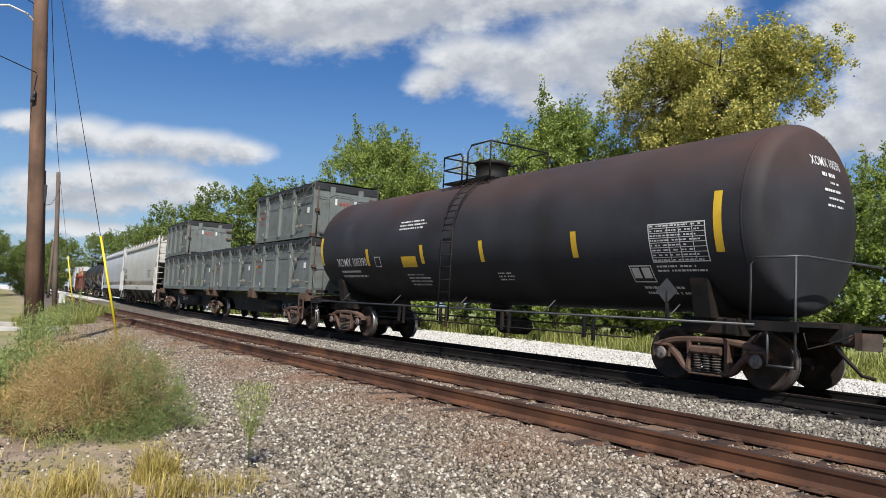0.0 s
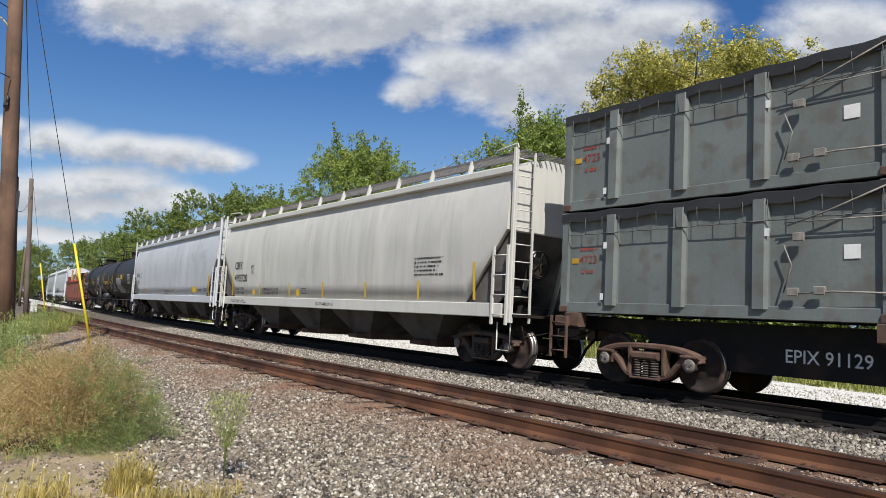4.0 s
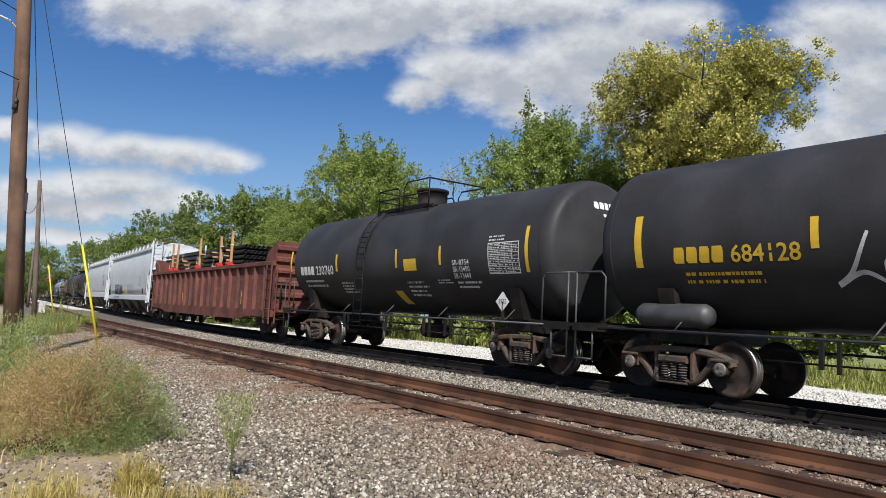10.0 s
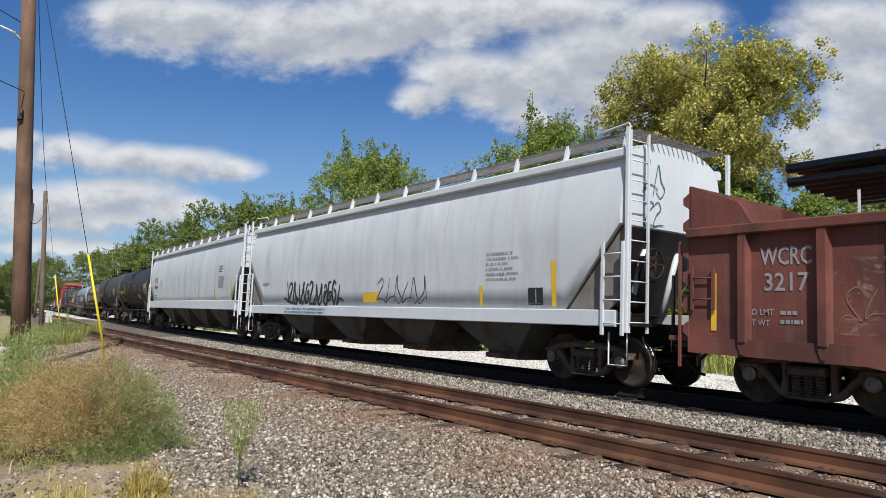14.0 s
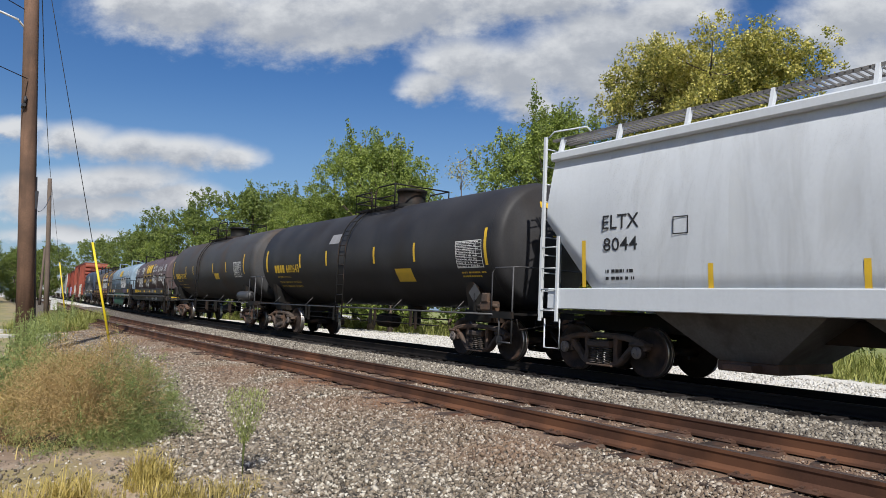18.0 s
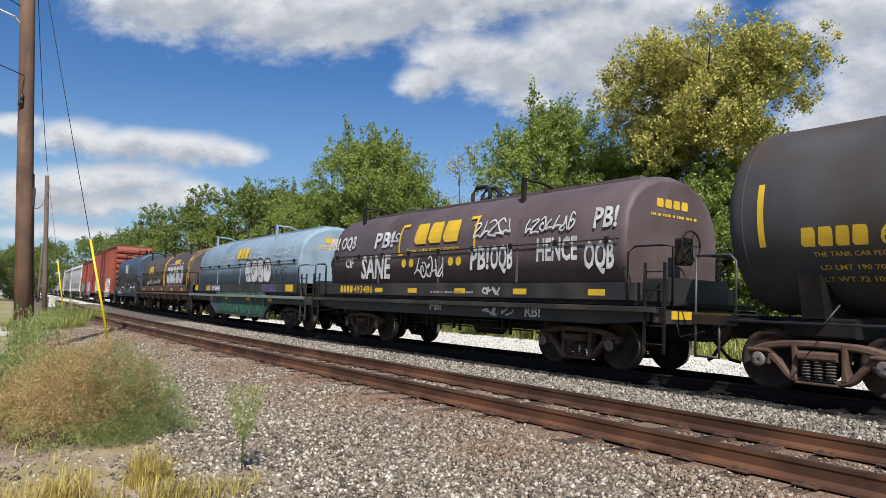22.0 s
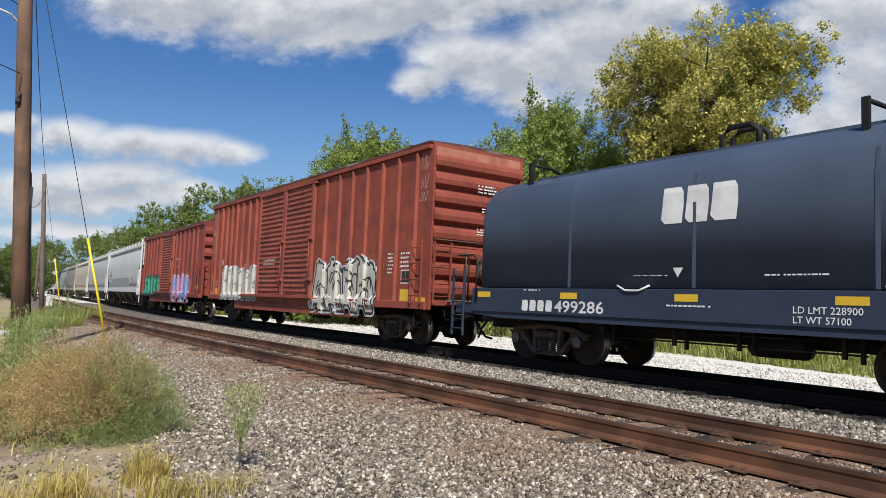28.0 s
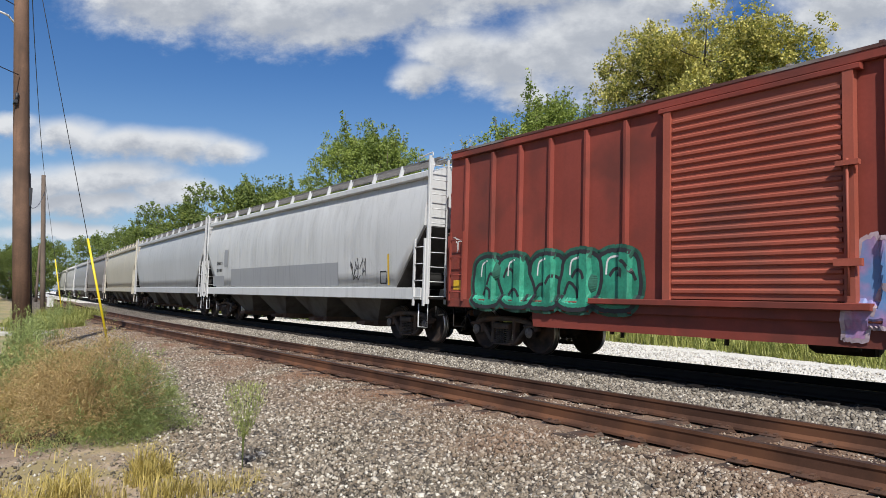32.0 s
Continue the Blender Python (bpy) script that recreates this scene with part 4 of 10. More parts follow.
def crowned_tree(name, x, y, h, radii, centre, leaf, seed, n_lump, n_leaf, size, label, lump=(0.75, 1.5), hollow=0.2):
    """A tree whose forked limbs reach into the lumps of a broad uneven crown; each lump holds sprays of leaves with gaps between."""
    r = random.Random(seed)
    t = empty(name, label, "tree", "trees along the line", at=pose(x, y, float(ground_z(x, y))))
    tr = 0.011 * h + 0.05
    trunk = Build()
    fork = Vector((0.1, 0, centre[2] - radii[2] * 0.75))
    trunk.tube([(0, 0, -0.2), (0.05, 0.02, fork.z * 0.5), fork], [tr * 1.3, tr, tr * 0.8], 9)
    leaders = []
    for k in range(5):
        a = k * 2 * math.pi / 5 + r.uniform(-0.3, 0.3)
        e = Vector(centre) + Vector((math.cos(a) * radii[0] * 0.45, math.sin(a) * radii[1] * 0.45, radii[2] * r.uniform(0.1, 0.6)))
        mid = fork.lerp(e, 0.5) + Vector((math.cos(a) * 0.4, math.sin(a) * 0.4, -0.2))
        trunk.tube([fork, mid, e], [tr * 0.6, tr * 0.42, tr * 0.12], 6)
        leaders += [fork.lerp(mid, 0.6), mid, mid.lerp(e, 0.5), e]
    lumps = []
    for k in range(n_lump):
        while True:
            d = Vector((r.gauss(0, 1), r.gauss(0, 1), r.gauss(0, 1))).normalized() * (hollow + (1 - hollow) * r.random()) ** 0.7
            if d.z > -0.6:
                break
        flat_top = 1.0 if d.z < 0 else 0.8 + 0.2 * abs(d.z)
        wide = 1.0 + 0.12 * max(0, d.z) if d.z > -0.2 else 0.85
        q = Vector((centre[0] + d.x * radii[0] * wide, centre[1] + d.y * radii[1] * wide, centre[2] + d.z * radii[2] / max(0.8, flat_top) * 0.95))
        b = min(leaders, key=lambda w: (w - q).length)
        trunk.tube([b, b.lerp(q, 0.5) + Vector((0, 0, -0.15)), q], [tr * 0.2, tr * 0.12, tr * 0.03], 4)
        lumps.append((*q, r.uniform(*lump)))
    part("trunk", trunk, M_BARK, t, "pale forked trunk and limbs")
    L_ = np.array(lumps)
    ns = 34
    spray = rng.normal(size=(n_lump, ns, 3))
    spray *= rng.random((n_lump, ns, 1)) ** 0.4 / np.linalg.norm(spray, axis=2, keepdims=True)
    pick = rng.choice(n_lump, n_leaf, p=L_[:, 3] ** 2 / (L_[:, 3] ** 2).sum())
    c = L_[pick, :3] + spray[pick, rng.integers(0, ns, n_leaf)] * L_[pick, 3:] * np.array([1, 1, 0.85]) + rng.normal(size=(n_leaf, 3)) * 0.13
    v, f = leaves(c, rng.uniform(0.7, 1.3, n_leaf) * size)
    part("crown", array_mesh("crown", v, f, leaf), None, t, "open leafy crown with gaps")
    return t


def sapling(x, y, h, seed):
    """A thin crooked sapling that has shed most of its leaves."""
    r = random.Random(seed)
    t = empty("half_bare_sapling", "slender crooked sapling with a few yellowing leaves", "tree", "trees along the line", at=pose(x, y, float(ground_z(x, y))))
    trunk, tips = Build(), []
    spine = [Vector((0.5 * math.sin(2.2 * k), 0.4 * math.sin(2.2 * k + 0.5), h * k)) for k in (0, 0.25, 0.5, 0.7, 0.85, 1.0)]
    trunk.tube(spine, [0.11, 0.09, 0.07, 0.05, 0.03, 0.012], 6)
    for k in range(16):
        p = spine[2].lerp(spine[-1], r.random())
        a = r.uniform(0, 6.28)
        e = p + Vector((math.cos(a) * r.uniform(0.5, 1.5), math.sin(a) * r.uniform(0.5, 1.5), r.uniform(0.4, 1.5)))
        trunk.tube([p, p.lerp(e, 0.5) + Vector((0, 0, -0.1)), e], [0.03, 0.02, 0.008], 4)
        tips += [e, p.lerp(e, 0.6)]
    part("trunk", trunk, M_BARK, t, "thin bare branches")
    n = 900
    c = np.array([tuple(e) for e in tips])[rng.integers(0, len(tips), n)] + rng.normal(size=(n, 3)) * 0.28
    v, f = leaves(c, rng.uniform(0.08, 0.16, n))
    part("crown", array_mesh("crown", v, f, M_LEAF_GOLD), None, t, "few yellowing leaves")


def build_trees():
    crowned_tree("cottonwood_tree", -20.6, 31.1, 18.2, (5.5, 4.8, 4.4), (0.2, 0.1, 12.0), M_LEAF_GOLD, 8, 105, 110000, 0.125, "tall cottonwood with yellowing leaves and open crown")
    a = tree("tree", -29.9, 29.6, 15.3, 8.6, M_LEAF, 11, 70000, 0.14, 0.05, 1.5, "dense green roadside tree beside the line", limbs=24, shoots=26)
    b = tree("tree", -43.0, 25.0, 15.2, 8.6, M_LEAF, 12, 64000, 0.14, 0.05, 1.4, "dense green roadside tree beside the line", limbs=22, shoots=24)
    d = tree("dark_tree", -66, 24.5, 14.2, 11.5, M_LEAF_DARK, 13, 24000, 0.22, 0.03, 0.9, "broad dark green tree at the edge of the woods", limbs=22)
    e = tree("tree", -34.0, 33.0, 12.0, 7.5, M_LEAF, 14, 40000, 0.15, 0.03, 0.8, "bushy green tree at the woods' edge", limbs=20)
    g = tree("shrub", -24.5, 29.5, 5.4, 6.0, M_LEAF, 15, 6000, 0.19, 0.02, 0.6, "green shrub under the trees", limbs=16)
    sapling(-38.6, 28.4, 12.0, 16)
    r = random.Random(9)

    def copies(src, spots):
        for x, y, s in spots:
            m = pose(x, y, float(ground_z(x, y)), 0, 0, r.uniform(0, 360))
            c = copy_thing(src, m)
            c.scale = (s * r.uniform(0.95, 1.1), s * r.uniform(0.95, 1.1), s)

    copies(a, [(-25.5, 33.5, 0.85), (-50, 30, 1.0), (-13.0, 36, 0.8), (-33, 38, 0.95), (-8.0, 37, 0.75), (-43, 36, 0.55)])
    copies(b, [(-57, 27, 0.84), (-36.0, 33, 0.7), (-51, 25, 0.76), (-3.5, 38.0, 0.75)])
    copies(d, [(-78, 22.5, 0.92), (-73, 30, 1.1), (-93, 22.5, 0.86), (-108, 24.0, 0.85), (-125, 27, 1.0), (-60, 33, 1.0), (-150, 26, 1.0), (-112, 4.0, 0.68), (-98, -1.5, 0.66), (-90, -6.5, 0.72), (-135, 12, 0.7), (-118, 9.5, 0.62), (-104, 8.8, 0.52), (-126, 13.5, 0.62), (-100, 3.5, 0.62), (-92, 0.5, 0.6), (-145, 17, 0.8)])
    copies(e, [(-23.0, 29.2, 0.78), (-19.0, 29.6, 0.8), (-15.5, 31.0, 0.75), (-26.5, 29.0, 0.8), (-21.5, 35, 1.0), (-16.5, 34, 0.7), (-46, 28, 0.9), (-71, 23, 0.85), (-86, 21.5, 0.8), (-55, 22.5, 0.75)])
    copies(g, [(-28, 27.5, 1.0), (-32, 27.5, 1.15), (-36.5, 27, 1.0), (-40.5, 25, 1.1), (-20.5, 30, 1.0), (-16, 30.5, 0.9), (-11.5, 31.5, 1.1), (-7, 32, 1.0), (-48, 22.5, 1.1), (-53, 21.5, 1.0), (-60, 21, 1.1),
               (-68, 20.5, 1.2), (-76, 20, 1.1), (-2.5, 32.5, 1.2), (-98, 20.5, 1.1), (-86, 19.8, 1.0), (-44.5, 21.8, 0.8)])


build_trees()


# ---- poles, wires and lineside things
def utility_pole(x, y, h, r, material, label, lean=(0, 0)):
    p = empty("utility_pole", label, "pole", "poles along the line", at=pose(x, y, float(ground_z(x, y)) - 0.05))
    b = Build().tube([(lean[0] * k, lean[1] * k, h * k) for k in (0, 0.3, 0.6, 1.0)], [r, r * 0.93, r * 0.85, r * 0.75], 14)
    part("shaft", b, material, p)
    return p


def build_poles():
    p = utility_pole(-19.9, 1.95, 12.0, 0.2, M_POLE, "weathered brown wooden utility pole with a street lamp arm", (0.0, -0.75))
    arm = Build().tube([(0.0, -0.55, 7.95), (0.05, -0.8, 8.2), (0.05, -1.2, 8.3), (0.05, -1.45, 8.22)], 0.028, 8)
    part("lamp_arm", arm, M_WHITE, p, "curved pale arm")
    head = Build().lathe([(0.02, 0.1), (0.1, 0.08), (0.16, 0.0), (0.15, -0.06), (0.09, -0.14), (0.0, -0.16)], (0.05, -1.6, 8.2), "z", 14)
    part("lamp_head", head, M_WHITE, p, "pale lamp head")
    br = Build().box(-0.04, 0.24, -0.56, -0.48, 6.05, 6.13, 0.01).tube([(0.2, -0.5, 6.12), (0.2, -0.5, 6.3)], 0.035, 8).tube([(0.0, -0.52, 5.8), (0.22, -0.5, 6.08)], 0.012, 5)
    part("bracket", br, M_WIRE, p)
    part("conduit", Build().tube([(0.02, 0.19, 0.3), (0.02, -0.02, 3.2), (0.02, -0.1, 4.4)], 0.03, 6).box(-0.02, 0.1, -0.1, -0.02, 3.6, 4.05, 0.02), M_WIRE, p)
    q = utility_pole(-39.8, 4.7, 7.1, 0.125, M_POLE_GREY, "grey weathered utility pole with bare wires", (0.0, -0.4))
    for x, y, h in ((-84.0, 9.2, 6.0), (-52.0, -0.4, 4.6)):
        utility_pole(x, y, h, 0.14, M_POLE_GREY, "grey weathered utility pole with bare wires")

    def guy(foot, top, upto, name):
        foot, top = Vector(foot), Vector(top)
        g = empty(name, "slanting guy wire with a bright yellow plastic guard", "guy wire", "guy wires")
        d = (top - foot).normalized()
        part("wire", Build().tube([foot, top], 0.009, 5), M_WIRE, g, "thin steel wire")
        part("guard", Build().tube([foot, foot + d * upto], [0.032, 0.028], 8), M_YELLOW, g, "bright yellow plastic guard")
        part("anchor", Build().tube([foot - d * 0.3, foot + d * 0.12], 0.02, 6), M_STEEL, g)

    guy((-19.63, 3.84, -0.37), (-20.9, -0.55, 19.3), 2.85, "guy_wire")
    guy((-39.6, 5.57, -0.45), (-39.8, 4.3, 7.0), 3.1, "guy_wire")
    wires = Build()
    for a, b, sag in (((-19.7, 1.45, 6.25), (-2.0, -12.0, 6.6), 0.4), ((-19.9, 1.3, 8.0), (-2.0, -14.0, 8.2), 0.3), ((-39.8, 4.3, 7.0), (-19.9, 1.35, 11.0), 0.5), ((-19.9, 1.5, 4.0), (-39.8, 4.4, 5.9), 0.9),
                      ((-19.9, 1.2, 11.5), (-3.0, -9.0, 12.5), 0.3)):
        a, b = Vector(a), Vector(b)
        wires = Build().tube([a.lerp(b, k / 10) - Vector((0, 0, sag * 4 * (k / 10) * (1 - k / 10))) for k in range(11)], 0.012, 4)
        tagged(part("overhead_wire", wires, M_WIRE), "thin dark overhead wire strung from a utility pole", "wire", "overhead wires")


build_poles()


def build_lineside():
    s = empty("signal_mast", "pale lattice signal mast with a ladder beside the far crossing", "signal", at=pose(-66.0, 1.6, -0.5))
    part("mast", Build().tube([(0, 0, 0), (0, 0, 7.6)], 0.09, 8), M_STEEL, s, "grey steel mast")
    lad = Build()
    for k in (-0.22, 0.22):
        lad.tube([(0.1, 0.5 + k, 0.2), (0.1, 0.4 + k, 7.2)], 0.035, 5)
    for k in range(15):
        lad.tube([(0.1, 0.27, 0.5 + 0.45 * k), (0.1, 0.72, 0.5 + 0.45 * k)], 0.025, 4)
    part("ladder", lad, M_WHITE, s)
    for z in (3.2, 5.4):
        part("signal_head", Build().lathe([(0.0, 0.0), (0.34, 0.02), (0.34, 0.1), (0.0, 0.12)], (0.2, 0.1, z), "x", 16), M_WIRE, s, "black round signal head")
        part("bracket_platform", Build().box(-0.3, 0.4, -0.2, 0.8, z - 0.7, z - 0.64), M_STEEL, s)
    c = empty("equipment_cabinet", "small white lineside equipment cabinet on a concrete foot", "cabinet", at=pose(-60.0, 7.5, -0.45))
    part("body", Build().box(-0.18, 0.18, -0.2, 0.2, 0.15, 1.05, 0.03), M_WHITE, c)
    part("roof", Build().box(-0.21, 0.21, -0.23, 0.23, 1.05, 1.1, 0.02), M_WHITE, c)
    part("foot", Build().box(-0.24, 0.24, -0.26, 0.26, -0.1, 0.15, 0.02), M_CONCRETE, c)
    for x, y in ((-30.0, 2.2), (-27.0, 1.0)):
        k = part("concrete_kerb", Build().box(-2.6, 2.6, -0.12, 0.12, 0.0, 0.16, 0.02), M_CONCRETE)
        k.matrix_basis = pose(x, y, float(ground_z(x, y)) - 0.02, 0, 0, 84)
        tagged(k, "pale concrete kerb at the edge of the side road", "kerb", "kerbs")
    for x, y, a, l in ((-8.6, 0.15, 20, 0.9), (-9.0, 0.45, 35, 1.3), (-7.9, -0.1, 10, 0.6)):
        t = part("old_tie", Build().box(-l, l, -0.12, 0.12, 0.0, 0.15, 0.02), M_TIE)
        t.matrix_basis = pose(x, y, float(ground_z(x, y)) - 0.02, 2, 0, a)
        tagged(t, "discarded grey wooden tie lying on the soil", "tie", "discarded ties")


build_lineside()


# ---- rolling stock: every car's own space has x along the train (towards its front), y = 0 on the track's centre, z = 0 on the rail tops; the seen side is -y
M_TANK = mat("black_tank_paint", (0.041, 0.041, 0.044), 0.55, 0, 0.3, 0.8, 30, 0, (0.034, 0.031, 0.03), 0.3, 0.6, streak=0.25, streak_rgb=(0.058, 0.051, 0.046), spec=0.2)
M_TANK_GREY = mat("faded_black_tank_paint", (0.072, 0.073, 0.077), 0.62, 0, 0.25, 0.8, 30, 0, (0.075, 0.058, 0.048), 0.4, 0.6, streak=0.35, streak_rgb=(0.09, 0.075, 0.062), spec=0.2)
M_TANK_RUST = mat("rusty_black_tank", (0.036, 0.038, 0.044), 0.68, 0, 0.25, 0.8, 30, 0, (0.026, 0.024, 0.025), 0.25, 0.6, streak=0.2, streak_rgb=(0.055, 0.042, 0.036),
                  top_rgb=(0.115, 0.06, 0.042), top_z=(3.0, 4.5), spec=0.2)
M_BLACK = mat("black_steel", (0.012, 0.0115, 0.011), 0.65, 0.0, 0.35, 2.0, 40, 0, (0.04, 0.026, 0.019), 0.3, 1.5, spec=0.22)
M_RAILING = mat("worn_grey_railing", (0.07, 0.07, 0.073), 0.5, 0.2, 0.3, 4.0, 40)
M_PLACARD = mat("dull_placard", (0.075, 0.075, 0.08), 0.5, 0.2, 0.2, 6.0, 40)
M_TRUCK = mat("grimy_truck", (0.085, 0.066, 0.055), 0.8, 0.0, 0.35, 4.0, 50, 0.002, (0.13, 0.075, 0.048), 0.4, 2.0, spec=0.25)
M_TRUCK_RUST = mat("rusty_truck", (0.13, 0.08, 0.06), 0.8, 0.0, 0.35, 4.0, 50, 0.002, (0.085, 0.05, 0.036), 0.45, 2.0, spec=0.25)
M_SPRING = mat("dusty_spring", (0.11, 0.09, 0.078), 0.7, 0.1, 0.3, 6.0, 50)
M_WHEEL = mat("wheel_steel", (0.042, 0.032, 0.028), 0.75, 0, 0.35, 5.0, 50, 0, (0.1, 0.06, 0.042), 0.4, 2.5, spec=0.2)
M_TREAD = mat("bright_tread", (0.4, 0.38, 0.36), 0.3, 0.9, 0.1)
M_CAP = mat("bearing_cap", (0.17, 0.145, 0.13), 0.55, 0.1, 0.3, 10, 60)
M_MARK_WHITE = mat("white_marking", (0.72, 0.72, 0.7), 0.6, 0, 0.15, 3.0, 60)
M_MARK_YELLOW = mat("yellow_marking", (0.72, 0.46, 0.03), 0.5, 0, 0.12, 3.0, 60)
M_MARK_BLACK = mat("black_marking", (0.02, 0.02, 0.022), 0.6, 0, 0.15, 3.0, 60)
M_MARK_GREY = mat("grey_marking", (0.3, 0.3, 0.31), 0.6, 0, 0.15, 3.0, 60)
M_MARK_RED = mat("red_marking", (0.3, 0.06, 0.045), 0.6, 0, 0.25, 3.0, 60)
M_FAINT = mat("faint_grey_spray", (0.36, 0.37, 0.38), 0.6, 0, 0.15, 3.0, 60)
M_SPRAY_WHITE = mat("white_spray_paint", (0.6, 0.6, 0.6), 0.6, 0, 0.3, 3.0, 30)
M_SPRAY_GREEN = mat("green_spray_paint", (0.03, 0.27, 0.17), 0.55, 0, 0.45, 2.0, 20)
M_SPRAY_FOREST = mat("forest_green_spray_paint", (0.035, 0.15, 0.09), 0.6, 0, 0.6, 1.6, 20, 0, (0.015, 0.06, 0.045), 0.4, 1.8)
M_SPRAY_PURPLE = mat("purple_spray_paint", (0.13, 0.1, 0.2), 0.6, 0, 0.5, 1.6, 20, 0, (0.06, 0.05, 0.09), 0.4, 1.8)
M_SPRAY_TEAL = mat("dark_green_spray_paint", (0.025, 0.11, 0.075), 0.55, 0, 0.5, 2.0, 20)
M_SPRAY_PINK = mat("pink_spray_paint", (0.5, 0.22, 0.34), 0.55, 0, 0.4, 1.5, 20)
M_SPRAY_MAUVE = mat("faded_mauve_spray_paint", (0.42, 0.33, 0.37), 0.6, 0, 0.35, 2.5, 20)
M_SPRAY_BLUE = mat("blue_spray_paint", (0.06, 0.22, 0.36), 0.55, 0, 0.4, 1.5, 20)
M_SPRAY_LIMEGREY = mat("pale_green_spray_paint", (0.42, 0.47, 0.4), 0.55, 0, 0.3, 2, 20)
M_SPRAY_LIME = mat("lime_spray_paint", (0.3, 0.55, 0.14), 0.55, 0, 0.3, 2, 20)
M_SPRAY_SILVER = mat("silver_spray_paint", (0.52, 0.5, 0.44), 0.5, 0.0, 0.25, 2, 20, 0, (0.45, 0.42, 0.36), 0.3, 2.5, streak=0.45, streak_rgb=(0.28, 0.22, 0.16))
M_SPRAY_BLACK = mat("black_spray_paint", (0.025, 0.025, 0.03), 0.6, 0, 0.3, 2, 20)


# ---- writing: the built-in font, turned into meshes once
BOLD = ("A", "OK", "1", "90", "98", "680643", "671704", "684128", "230760", "CBFX", "490320", "493486", "498448", "499286", "WCRC", "3217")
SPRAYED = ("SANE", "HENCE", "OQB", "PB!", "RB!", "CIF")


def font_shapes(bodies):
    made = {}
    obs = []
    for b in bodies:
        c = bpy.data.curves.new("words", "FONT")
        c.body, c.size, c.resolution_u = b, 1.0, 2
        c.offset = 0.03 if b in SPRAYED else 0.013 if b in BOLD else 0.006
        obs.append((b, new("words", c)))
    deps = bpy.context.evaluated_depsgraph_get()
    for b, ob in obs:
        me = bpy.data.meshes.new_from_object(ob.evaluated_get(deps))
        v = [(p.co.x, p.co.y) for p in me.vertices]
        f = [tuple(p.vertices) for p in me.polygons]
        made[b] = (v, f, max(p[0] for p in v))
        bpy.data.meshes.remove(me)
    for b, ob in obs:
        c = ob.data
        bpy.data.objects.remove(ob)
        bpy.data.curves.remove(c)
    return made


WORDS = font_shapes(["XOMX 100390", "684128", "230760", "CBFX", "490320", "LD LMT 219500", "LT WT 66500", "PLATE", "C", "HAMMERING ON CAR WILL", "CONTAMINATE PRODUCT", "GGCX", "1298", "ELTX", "8044",
                     "680643", "671704", "THE TANK CAR PEOPLE", "LD LMT 190 700 LB  86 500 KG", "LT WT 72 100 LB  32 800 KG", "How tomorrow moves", "LD LMT  200500 LB   90 900 KG", "LT WT   85500 LB   38 800 KG", "SECURE BOTH HASPS", "DO NOT HAMMER ON CAR", "BEFORE MOVING CAR", "1", "90", "98", "A", "OK", "SANE", "HENCE", "OQB", "PB!", "RB!", "CIF",
                     "493486", "498448", "499286", "WCRC", "3217", "EPIX 91129", "4440", "4451", "4723", "4675", "SR-8754", "SR-13450", "SR-13449", "2922", "LD LMT 228900", "LT WT 57100", "A  OK", "LD LMT", "LT WT"])


def flat(lat):
    return lambda x, z, e: (x, -(lat + e), z)


def drum(radius, zc):
    return lambda x, z, e: (x, -math.sqrt(max(0.01, (radius + e) ** 2 - (z - zc) ** 2)), z)


